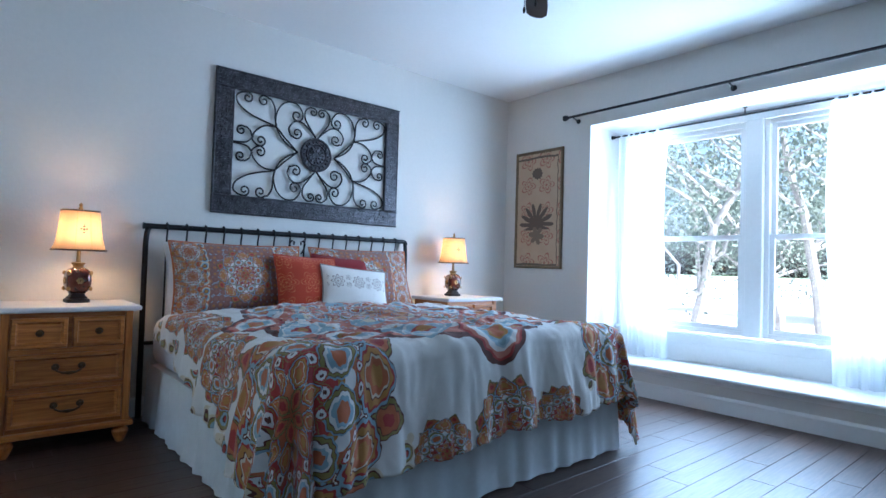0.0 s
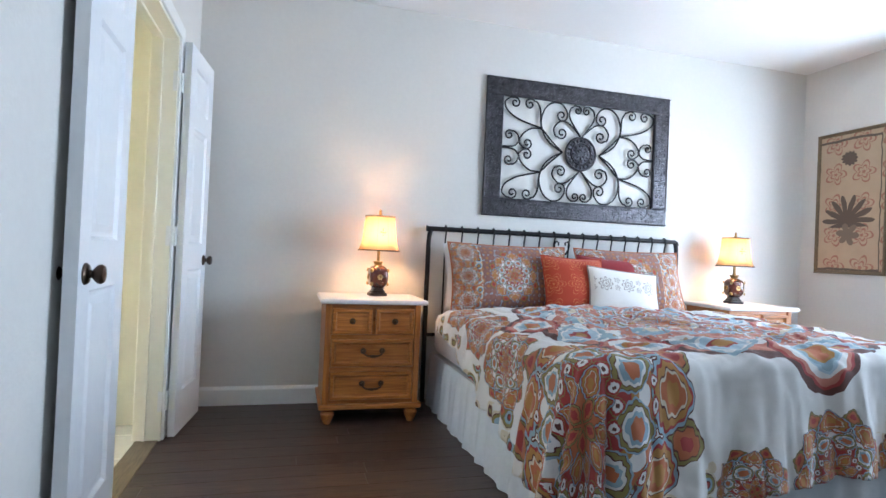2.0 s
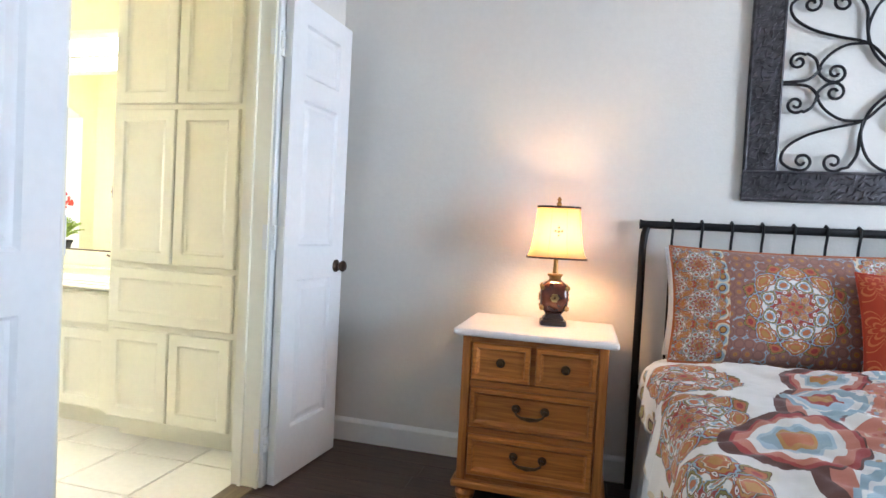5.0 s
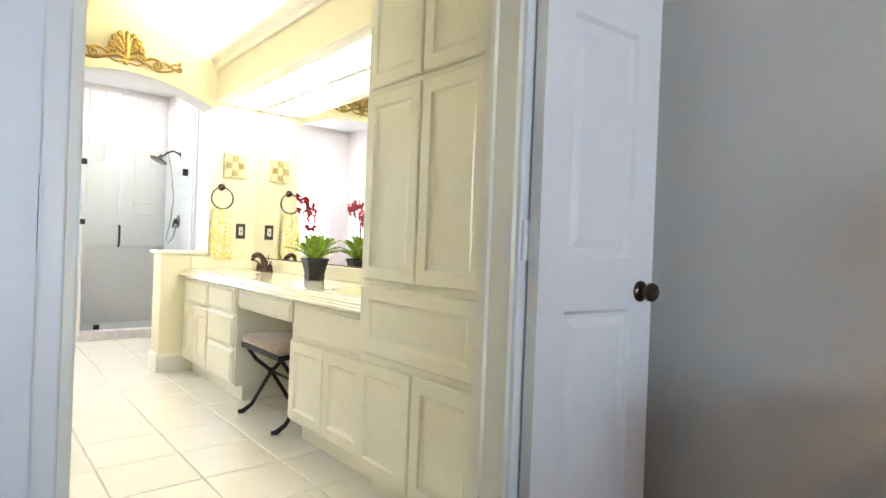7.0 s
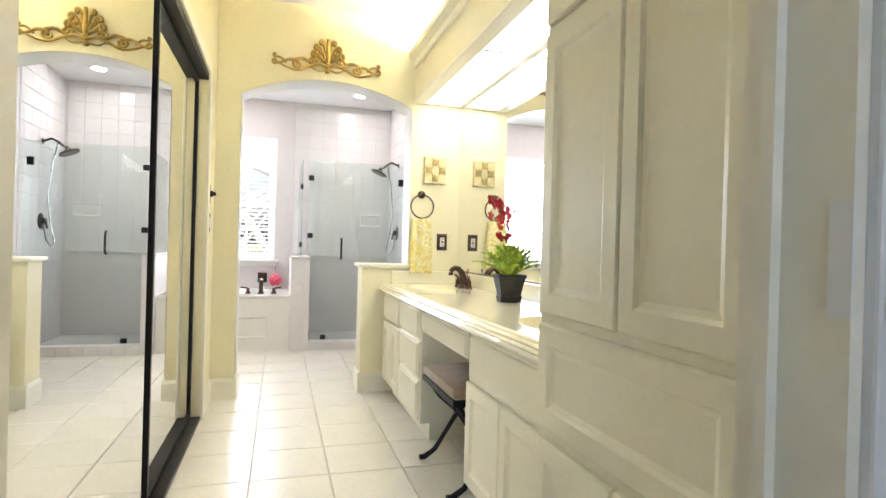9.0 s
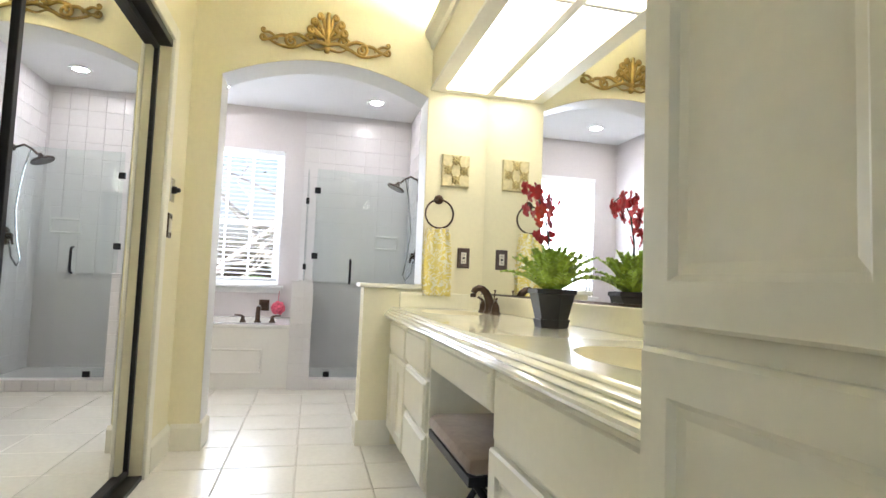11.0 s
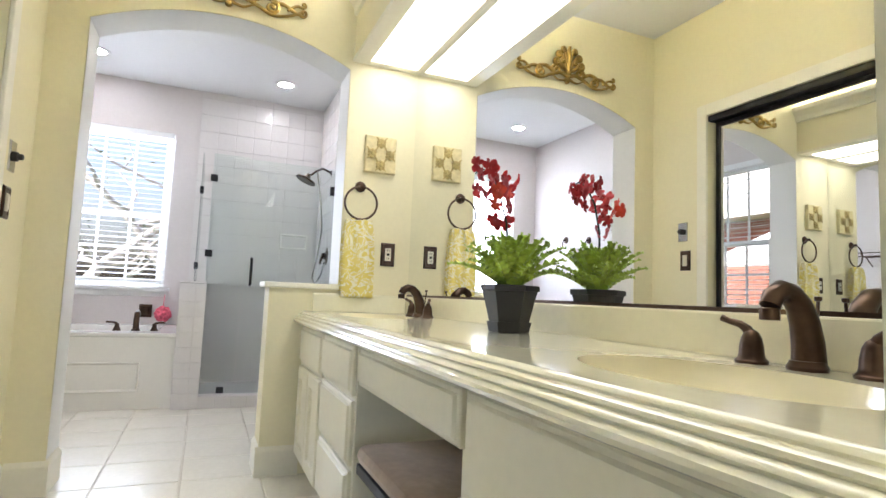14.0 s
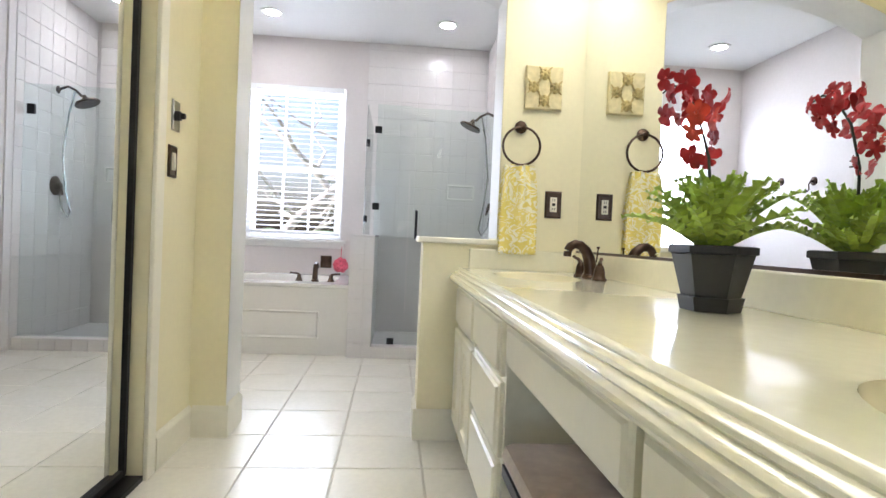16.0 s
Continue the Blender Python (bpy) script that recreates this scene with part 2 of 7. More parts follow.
def prism(bm, poly, x0, x1, m=None):
    """Extrudes a polygon of (y, z) along x."""
    a = [bm.verts.new((m or Matrix()) @ Vector((x0, y, z))) for y, z in poly]
    b = [bm.verts.new((m or Matrix()) @ Vector((x1, y, z))) for y, z in poly]
    n = len(poly)
    for k in range(n):
        bm.faces.new((a[k], a[(k + 1) % n], b[(k + 1) % n], b[k]))
    bm.faces.new(a[::-1])
    bm.faces.new(b)


def link(name, bm, material, smooth=False):
    bmesh.ops.recalc_face_normals(bm, faces=bm.faces[:])
    me = bpy.data.meshes.new(name)
    bm.to_mesh(me)
    bm.free()
    me.materials.append(material)
    if smooth:
        for p in me.polygons:
            p.use_smooth = True
        me.set_sharp_from_angle(angle=radians(38))
    return new(name, me)


def part(name, bm, material, parent, label="", smooth=False):
    ob = link(name, bm, material, smooth)
    ob.parent = parent
    return tagged(ob, label) if label else ob


def thing(name, m, label, category, group=""):
    ob = new(name)
    ob.empty_display_size = 0.1
    ob.matrix_world = m
    return tagged(ob, label, category, group)


def structure(name, bm, material, label="", smooth=False):
    return tagged(link(name, bm, material, smooth), label, "", "", "structure")


def B(*boxes, bevel=0.0):
    bm = bmesh.new()
    for b in boxes:
        box(bm, *b, bevel=bevel)
    return bm


def facing_south(x, y, z):
    return Matrix(((1, 0, 0, x), (0, 0, -1, y), (0, 1, 0, z), (0, 0, 0, 1)))


def facing_east(x, y, z):
    return Matrix(((0, 0, 1, x), (1, 0, 0, y), (0, 1, 0, z), (0, 0, 0, 1)))


def facing_west(x, y, z):
    return Matrix(((0, 0, -1, x), (-1, 0, 0, y), (0, 1, 0, z), (0, 0, 0, 1)))


def facing_north(x, y, z):
    return Matrix(((-1, 0, 0, x), (0, 0, 1, y), (0, 1, 0, z), (0, 0, 0, 1)))


# ---- the rooms ----
CEIL = 2.64
XE, XW, YN, YS = 4.45, -0.27, 4.38, -1.30          # bedroom faces
BX0, BX1, BZ0, BZ1, XO = 1.14, 3.40, 0.0, 2.235, 4.92  # bay: y range, z range, window plane
DY0, DY1, DH = 2.842, 3.765, 2.035                  # doorway to the bathroom
XB = -0.38                                         # bathroom face of the door wall
YC, YV, XA0, XA1 = 2.875, 4.55, -3.77, -3.98       # closet wall, mirror wall, arch wall faces
XT, YTS, YTN = -6.36, 2.12, 4.53                   # tub room faces

structure("floor", B((XW - 0.06, YS - 0.15, -0.12, XO + 0.15, YN + 0.15, -0.014)), M_black, "dark underlay below the plank floor")
structure("wall_north", B((XW - 0.12, YN, 0, XE + 0.15, YN + 0.13, CEIL)), M_wall, "greige painted bedroom wall behind the bed")
structure("wall_south", B((XW - 0.12, YS - 0.13, 0, XE + 0.15, YS, CEIL)), M_wall, "greige painted bedroom wall")
structure("wall_east", B((XE, YS, 0, XE + 0.15, BX0, CEIL), (XE, BX1, 0, XE + 0.15, YN, CEIL), (XE, BX0, BZ1, XE + 0.15, BX1, CEIL)), M_wall, "greige painted bedroom wall with the window bay")
structure("wall_west", B((XB, YS, 0, XW, DY0, CEIL), (XB, DY1, 0, XW, YN, CEIL), (XB, DY0, DH, XW, DY1, CEIL)), M_wall, "greige painted bedroom wall with the double doorway")
structure("ceiling", B((XW - 0.12, YS - 0.13, CEIL, XE + 0.15, YN + 0.13, CEIL + 0.1)), M_ceil, "white painted bedroom ceiling")
# window bay
structure("bay_side_north", B((XE + 0.15, BX1, 0, XO + 0.1, BX1 + 0.12, BZ1 + 0.12)), M_trim, "white painted side of the window bay")
structure("bay_side_south", B((XE + 0.15, BX0 - 0.12, 0, XO + 0.1, BX0, BZ1 + 0.12)), M_trim, "white painted side of the window bay")
structure("bay_ceiling", B((XE + 0.15, BX0, BZ1, XO + 0.1, BX1, BZ1 + 0.12)), M_ceil, "white painted ceiling of the window bay")
structure("bay_lining", B((XE - 0.002, BX1 - 0.004, 0.25, XE + 0.15, BX1, BZ1), (XE - 0.002, BX0, 0.25, XE + 0.15, BX0 + 0.004, BZ1), (XE - 0.002, BX0 + 0.004, BZ1 - 0.004, XE + 0.15, BX1 - 0.004, BZ1)), M_trim, "white painted lining of the bay opening")
WZ0, WZ1, WY0, WY1 = 0.50, 2.16, 1.30, 3.26
structure("bay_back_wall", B((XO, BX0, 0, XO + 0.1, BX1, WZ0 - 0.05), (XO, BX0, WZ1 + 0.02, XO + 0.1, BX1, BZ1), (XO, BX0, WZ0 - 0.05, XO + 0.1, WY0, WZ1 + 0.02), (XO, WY1, WZ0 - 0.05, XO + 0.1, BX1, WZ1 + 0.02)), M_trim, "white painted wall round the bay window")
bm = B((XE - 0.004, BX0, 0.0, XO, BX1, 0.215))
structure("window_seat_base", bm, M_wall, "greige painted front of the window seat")
bm = bmesh.new()
prism(bm, [(0.0, 0.215), (0.0, 0.25), (-0.05, 0.25), (-0.056, 0.243), (-0.056, 0.232), (-0.042, 0.224), (-0.03, 0.218), (-0.024, 0.206), (-0.018, 0.19), (-0.004, 0.19), (-0.004, 0.215)], -BX1, -BX0, Matrix(((0, 1, 0, XE), (-1, 0, 0, 0), (0, 0, 1, 0), (0, 0, 0, 1))))
box(bm, XE, BX0, 0.215, XO, BX1, 0.25)
structure("window_seat_ledge", bm, M_trim, "white painted ledge of the window seat")


def baseboard(name, a, b, out, h=0.115, t=0.016, material=None):
    """A skirting board from a to b on the floor, standing out from the wall along out."""
    a, b, o = Vector((*a, 0)), Vector((*b, 0)), Vector((*out, 0))
    bm = bmesh.new()
    d = (b - a)
    m = Matrix(((d.x / d.length, o.x, 0, a.x), (d.y / d.length, o.y, 0, a.y), (0, 0, 1, 0), (0, 0, 0, 1)))
    prism(bm, [(0, 0), (t, 0), (t, h - 0.02), (t - 0.004, h - 0.012), (t - 0.010, h - 0.004), (t - 0.012, h), (0, h)], 0, d.length, m)
    return structure(name, bm, material or M_trim, "white painted skirting board")


baseboard("baseboard_north", (XW, YN), (XE, YN), (0, -1))
baseboard("baseboard_east_1", (XE, BX1 + 0.005), (XE, YN - 0.016), (-1, 0))
baseboard("baseboard_east_2", (XE - 0.004, BX0), (XE - 0.004, BX1), (-1, 0))
baseboard("baseboard_east_3", (XE, YS), (XE, BX0 - 0.005), (-1, 0))
baseboard("baseboard_south", (XW, YS), (XE, YS), (0, 1))
baseboard("baseboard_west_1", (XW, YS), (XW, DY0 - 0.075), (1, 0))
baseboard("baseboard_west_2", (XW, DY1 + 0.075), (XW, YN - 0.016), (1, 0))


def window_unit(parent_name, y0, y1, z0, z1, place, cols, rows, upper_rows, label):
    """A double-hung window in local x (width) and y (height), front towards +z."""
    w, h = y1 - y0, z1 - z0
    ob = tagged(new(parent_name), label, "", "", "structure")
    ob.matrix_world = place
    bm = bmesh.new()
    f = 0.035
    for b in ((0, 0, -0.07, f, h, 0), (w - f, 0, -0.07, w, h, 0), (f, 0, -0.07, w - f, f, 0), (f, h - f, -0.07, w - f, h, 0)):
        box(bm, *b, bevel=0.003)
    part("window_frame", bm, M_trim, ob)
    mid = h * 0.46
    for name, a, b, zz, nr in (("lower_sash", f, mid + 0.02, -0.012, rows), ("upper_sash", mid - 0.02, h - f, -0.045, upper_rows)):
        bm = bmesh.new()
        s = 0.034
        for q in ((f, a, zz - 0.03, f + s, b, zz), (w - f - s, a, zz - 0.03, w - f, b, zz), (f + s, a, zz - 0.03, w - f - s, a + s, zz), (f + s, b - s, zz - 0.03, w - f - s, b, zz)):
            box(bm, *q, bevel=0.002)
        x0, x1, y0_, y1_ = f + s, w - f - s, a + s, b - s
        for k in range(1, cols):
            x = x0 + (x1 - x0) * k / cols
            box(bm, x - 0.008, y0_, zz - 0.022, x + 0.008, y1_, zz - 0.006)
        for k in range(1, nr):
            y = y0_ + (y1_ - y0_) * k / nr
            for c in range(cols):
                xa, xb = x0 + (x1 - x0) * c / cols + (0.008 if c else 0), x0 + (x1 - x0) * (c + 1) / cols - (0.008 if c + 1 < cols else 0)
                box(bm, xa, y - 0.008, zz - 0.022, xb, y + 0.008, zz - 0.006)
        sash = part(name, bm, M_trim, ob)
        bm = bmesh.new()
        vs = [bm.verts.new((x, y, zz - 0.014)) for x, y in ((x0, y0_), (x1, y0_), (x1, y1_), (x0, y1_))]
        bm.faces.new(vs)
        pane = part("pane", bm, M_glass, sash)
        pane.visible_shadow = False
    return ob


window_unit("window_1", 2.306, WY1, WZ0, WZ1, facing_west(XO + 0.03, WY1, WZ0), 1, 1, 1, "white double-hung window in the bay")
window_unit("window_2", WY0, 2.186, WZ0, WZ1, facing_west(XO + 0.03, 2.186, WZ0), 1, 1, 1, "white double-hung window in the bay")
structure("window_mullion", B((XO - 0.012, 2.186, WZ0, XO + 0.1, 2.306, WZ1), bevel=0.004), M_trim, "white post between the bay windows")
bm = bmesh.new()
prism(bm, [(0.0, WZ0 - 0.03), (-0.06, WZ0 - 0.03), (-0.064, WZ0 - 0.018), (-0.06, WZ0 - 0.006), (0.0, WZ0 - 0.006)], -(BX1 - 0.02), -(BX0 + 0.02), Matrix(((0, 1, 0, XO), (-1, 0, 0, 0), (0, 0, 1, 0), (0, 0, 0, 1))))
box(bm, XO - 0.018, BX0 + 0.05, WZ0 - 0.10, XO - 0.001, BX1 - 0.05, WZ0 - 0.031, bevel=0.004)
structure("window_sill_1", bm, M_trim, "white painted sill below the bay windows")
structure("window_casing_1", B((XO - 0.016, WY1 - 0.005, WZ0 - 0.004, XO - 0.001, WY1 + 0.06, WZ1 + 0.06), (XO - 0.016, WY0 - 0.06, WZ0 - 0.004, XO - 0.001, WY0 + 0.005, WZ1 + 0.06), (XO - 0.016, WY0 + 0.005, WZ1 - 0.004, XO - 0.001, WY1 - 0.005, WZ1 + 0.06), bevel=0.003), M_trim, "white casing round the bay windows")

# doorway lining and casing
structure("door_frame", B((XB - 0.004, DY0 - 0.001, 0, XW + 0.004, DY0 + 0.018, DH), (XB - 0.004, DY1 - 0.018, 0, XW + 0.004, DY1 + 0.001, DH), (XB - 0.004, DY0 + 0.018, DH - 0.018, XW + 0.004, DY1 - 0.018, DH + 0.001)), M_btrim, "cream painted frame of the double doorway")
structure("door_stop", B((XB + 0.03, DY0 + 0.018, 0, XB + 0.045, DY0 + 0.03, DH - 0.03), (XB + 0.03, DY1 - 0.03, 0, XB + 0.045, DY1 - 0.018, DH - 0.03), (XB + 0.03, DY0 + 0.018, DH - 0.03, XB + 0.045, DY1 - 0.018, DH - 0.018)), M_btrim, "cream painted stop of the double doorway")


def casing(name, x, out, y0, y1, h, material, w=0.065):
    bm = bmesh.new()
    s = 1 if out > 0 else -1
    for a, b in ((y0 - w, y0 + 0.004), (y1 - 0.004, y1 + w)):
        box(bm, min(x, x + out), a, 0, max(x, x + out), b, h + w, bevel=0.004)
    box(bm, min(x, x + out), y0 + 0.004, h - 0.004, max(x, x + out), y1 - 0.004, h + w, bevel=0.004)
    return structure(name, bm, material, "painted casing round the double doorway")


casing("door_casing_bedroom", XW + 0.002, 0.015, DY0, DY1, DH, M_trim)
casing("door_casing_bathroom", XB - 0.002, -0.015, DY0, DY1, DH, M_btrim, w=0.04)
structure("threshold", B((XB, DY0 + 0.018, -0.02, XW - 0.005, DY1 - 0.018, 0.006), bevel=0.003), wood("threshold_wood", (0.10, 0.07, 0.04), (0.20, 0.15, 0.09), 0.4, along=1), "brown wooden threshold strip")

# bathroom shell
structure("bath_floor", B((XT - 0.1, YTS - 0.1, -0.12, XB, YV + 0.1, -0.006)), M_grout, "grout bed below the floor tiles")
structure("wall_closet", B((XA1 + 0.001, YC - 0.62, 0, -3.34, YC, CEIL), (-0.93, YC - 0.12, 0, XB, YC, CEIL), (-3.34, YC - 0.12, 1.99, -0.93, YC, CEIL)), M_bath, "cream yellow bathroom wall beside the closet")
structure("closet_back", B((-3.34, YC - 0.64, 0, -0.93, YC - 0.6, CEIL), (-0.93, YC - 0.64, 0, -0.91, YC - 0.12, CEIL)), M_bath, "back of the closet")
structure("wall_mirror", B((XA0, YV, 0, XB, YV + 0.12, CEIL)), M_bath, "cream yellow bathroom wall behind the mirror")
AY0, AY1, ASP, ATOP, PZ, PY = 3.027, 4.178, 2.01, 2.152, 0.875, 3.85
bm = bmesh.new()
box(bm, XA1, YC, 0, XA0, AY0, CEIL)
box(bm, XA1, AY1, 0, XA0, YV + 0.12, CEIL)
box(bm, XA1, PY, 0, XA0, AY1, PZ)
n = 24
arc = [(AY0 + (AY1 - AY0) * k / n, ASP + (ATOP - ASP) * (1 - (2 * k / n - 1) ** 2)) for k in range(n + 1)]
for (ya, za), (yb, zb) in zip(arc, arc[1:]):
    v = [bm.verts.new((x, y, z)) for x in (XA1, XA0) for y, z in ((ya, za), (yb, zb), (yb, CEIL), (ya, CEIL))]
    for f in ((0, 1, 2, 3), (7, 6, 5, 4), (0, 4, 5, 1)):
        bm.faces.new([v[i] for i in f])
bmesh.ops.remove_doubles(bm, verts=bm.verts[:], dist=1e-5)
structure("wall_arch", bm, M_bath, "cream yellow wall with an arched opening")
# white sheet over the arch's inner faces: tub room light put in as colour
bm = bmesh.new()
for (ya, za), (yb, zb) in zip(arc, arc[1:]):
    v = [bm.verts.new((x, y, z)) for x in (XA1 - 0.001, XA0 + 0.001) for y, z in ((ya, za - 0.004), (yb, zb - 0.004))]
    bm.faces.new((v[0], v[1], v[3], v[2]))
for y in (AY0 + 0.003, AY1 - 0.003):
    v = [bm.verts.new((x, y, z)) for x, z in ((XA1 - 0.001, 0.14 if y < 3.5 else PZ + 0.03), (XA0 + 0.001, 0.14 if y < 3.5 else PZ + 0.03), (XA0 + 0.001, ASP - 0.004), (XA1 - 0.001, ASP - 0.004))]
    bm.faces.new(v)
structure("arch_lining", bm, M_trim, "inside of the arch, whitened for light from the tub room")
structure("half_wall_cap", B((XA1 - 0.025, PY - 0.025, PZ, XA0 + 0.025, AY1, PZ + 0.026), bevel=0.006), M_btrim, "cream painted cap on the half wall")
structure("bath_ceiling", B((XA0, YC - 0.64, CEIL, XB, YV + 0.12, CEIL + 0.1)), M_ceil, "white painted bathroom ceiling")
# tub room
structure("tub_room_ceiling", B((XT - 0.12, YTS - 0.12, CEIL - 0.02, XA1, YTN + 0.12, CEIL + 0.1)), M_ceil, "white painted ceiling over tub and shower")
TW = (2.40, 3.24, 0.84, 2.19)
structure("wall_tub_west", B((XT - 0.12, YTS - 0.12, 0, XT, TW[0], CEIL), (XT - 0.12, TW[1], 0, XT, YTN + 0.12, CEIL), (XT - 0.12, TW[0], 0, XT, TW[1], TW[2]), (XT - 0.12, TW[0], TW[3], XT, TW[1], CEIL)), M_tubwall, "pale grey painted wall with a window over the tub")
structure("wall_tub_south", B((XT, YTS - 0.12, 0, XA1, YTS, CEIL), (XA1, YTS - 0.12, 0, XA0, YC - 0.62, CEIL)), M_tubwall, "pale grey painted wall with hooks")
SW = (-5.02, -4.22, 0.84, 2.19)
structure("wall_tub_north", B((XT, YTN, 0, SW[0], YTN + 0.12, CEIL), (SW[1], YTN, 0, XA1, YTN + 0.12, CEIL), (SW[0], YTN, 0, SW[1], YTN + 0.12, SW[2]), (SW[0], YTN, SW[3], SW[1], YTN + 0.12, CEIL)), M_tubwall, "pale grey painted wall with a side window")
structure("wall_tub_east", B((XA1, YTS, 0, XA1 + 0.001, YC - 0.62, CEIL)), M_tubwall, "pale grey painted wall")
window_unit("window_3", TW[0], TW[1], TW[2], TW[3], facing_east(XT - 0.035, TW[0], TW[2]), 3, 2, 1, "white double-hung window with glazing bars over the tub")
window_unit("window_4", SW[0], SW[1], SW[2], SW[3], facing_south(SW[0], YTN + 0.035, SW[2]), 3, 2, 1, "white double-hung window with glazing bars beside the shower")
structure("window_sill_2", B((XT, TW[0] - 0.05, TW[2] - 0.03, XT + 0.06, TW[1] + 0.05, TW[2] - 0.004), (XT, TW[0] - 0.03, TW[2] - 0.08, XT + 0.014, TW[1] + 0.03, TW[2] - 0.031), bevel=0.004), M_trim, "white sill below the tub window")
structure("window_sill_3", B((SW[0] - 0.05, YTN - 0.06, SW[2] - 0.03, SW[1] + 0.05, YTN, SW[2] - 0.004), bevel=0.004), M_trim, "white sill below the side window")
baseboard("bath_baseboard_1", (XA0, YC + 0.016), (XA0, AY0 + 0.016), (1, 0), h=0.135, material=M_btrim)
baseboard("bath_baseboard_2", (XA0, PY - 0.016), (XA0, 4.03), (1, 0), h=0.135, material=M_btrim)
baseboard("bath_baseboard_3", (XA1 - 0.001, AY0), (XA0, AY0), (0, 1), h=0.135, material=M_btrim)
baseboard("bath_baseboard_4", (XA1 - 0.001, PY), (XA0, PY), (0, -1), h=0.135, material=M_btrim)
baseboard("bath_baseboard_5", (XA0, YC), (-3.42, YC), (0, 1), h=0.135, material=M_btrim)
baseboard("bath_baseboard_6", (-0.85, YC), (XB - 0.02, YC), (0, 1), h=0.135, material=M_btrim)
# soffit with the light box
SY, SZ0, SZ1 = 4.195, 2.075, 2.40
structure("soffit", B((XA0, SY, SZ0, -1.245, SY + 0.045, SZ1), (XA0, SY + 0.045, SZ0 + 0.13, -1.245, YV, SZ0 + 0.15)), M_bath, "cream yellow soffit over the vanity")
bm = bmesh.new()
prism(bm, [(SY, SZ1 - 0.10), (SY - 0.014, SZ1 - 0.095), (SY - 0.02, SZ1 - 0.06), (SY - 0.05, SZ1 - 0.02), (SY - 0.055, SZ1 + 0.01), (SY + 0.045, SZ1 + 0.01), (SY + 0.045, SZ1), (SY, SZ1)], XA0, -1.245)
structure("soffit_crown", bm, M_btrim, "cream crown moulding along the soffit")
structure("light_box_frame", B((XA0, SY - 0.008, SZ0 - 0.022, -1.245, SY + 0.075, SZ0 - 0.001), (XA0, SY + 0.075, SZ0 - 0.022, XA0 + 0.05, YV, SZ0 - 0.001), (XA0 + 0.05, YV - 0.03, SZ0 - 0.022, -1.245, YV, SZ0 - 0.001), *[(x - 0.012, SY + 0.075, SZ0 - 0.022, x + 0.012, YV - 0.03, SZ0 - 0.001) for x in (-2.60, -1.48)], bevel=0.003), M_btrim, "cream frame of the light box")
for a, b in ((XA0 + 0.05, -2.612), (-2.588, -1.492)):
    t = thing("vanity_light", pose((a + b) / 2, (SY + YV) / 2 + 0.02, SZ0), "glowing white diffuser panel in the vanity light box", "ceiling light", "vanity light panels")
    part("diffuser", B(((a - b) / 2, -0.14, -0.016, (b - a) / 2, 0.125, -0.008)), M_panel, t)
bm = bmesh.new()
tube(bm, [(XA0 + 0.15, SY + 0.2, SZ1 - 0.03), (-1.4, SY + 0.2, SZ1 - 0.03)], 0.02)
t = thing("cove_lamp", pose(0, 0, 0), "white fluorescent tube hidden above the soffit", "lamp")
part("tube", bm, glow("cove_tube", (1.0, 0.945, 0.81), 42.0), t)


# ---- bathroom: cabinets and vanity ----
def front(name, thing_ob, x, y, z, w, h, kind="door", label=""):
    """A cabinet front facing the room: a door with a recessed panel, or a plain drawer with a stepped edge."""
    bm = bmesh.new()
    m = facing_south(x, y, z)
    if kind == "door":
        rings(bm, w, h, [(0, 0), (0, 0.014), (0.005, 0.020), (0.052, 0.020), (0.060, 0.012), (0.072, 0.009)], m)
    else:
        rings(bm, w, h, [(0, 0), (0, 0.010), (0.004, 0.013), (0.012, 0.014), (0.017, 0.021), (0.03, 0.021)], m)
    return part(name, bm, M_cab, thing_ob, label)


TX0, TX1, TF = -1.252, XB - 0.02, 3.963
tall = thing("linen_cabinet", pose(0, 0, 0), "tall cream painted linen cabinet with panelled doors", "cabinet")
part("body", B((TX0, TF, 0.09, TX1, YV, 2.62), (TX0 + 0.02, TF + 0.07, 0, TX1 - 0.01, YV, 0.09)), M_cab, tall)
TS = -0.889
for z0, z1, k in ((1.615, 2.30, "door"), (0.865, 1.59, "door"), (0.115, 0.545, "door")):
    for xa, xb in ((TX0 + 0.022, TS - 0.003), (TS + 0.003, -0.555)):
        front("door", tall, xa, TF, z0, xb - xa, z1 - z0)
front("drawer", tall, TX0 + 0.022, TF, 0.575, -0.555 - TX0 - 0.022, 0.265, "door")

VF = 4.02
van = thing("vanity_cabinet", pose(0, 0, 0), "cream painted double vanity cabinet with a knee space", "cabinet")
part("body", B((XA0 + 0.002, VF, 0.10, -2.715, YV, 0.708), (-1.965, VF, 0.10, TX0 - 0.002, YV, 0.708), (-2.715, VF + 0.005, 0.605, -1.965, YV, 0.708), (-2.715, YV - 0.03, 0.0, -1.965, YV, 0.605)), M_cab, van)
part("plinth", B((XA0 + 0.05, VF + 0.06, 0, -2.74, YV - 0.03, 0.10)), M_cab, van)
part("plinth", B((-1.94, VF + 0.06, 0, TX0 - 0.01, YV - 0.03, 0.10)), M_cab, van)
front("false_drawer", van, -3.715, VF, 0.53, 0.50, 0.167, "drawer")
front("door", van, -3.715, VF, 0.115, 0.248, 0.400)
front("door", van, -3.463, VF, 0.115, 0.248, 0.400)
for z0, h in ((0.545, 0.152), (0.335, 0.195), (0.115, 0.205)):
    front("drawer", van, -3.19, VF, z0, 0.455, h, "drawer")
front("pencil_drawer", van, -2.655, VF, 0.592, 0.70, 0.108, "drawer")
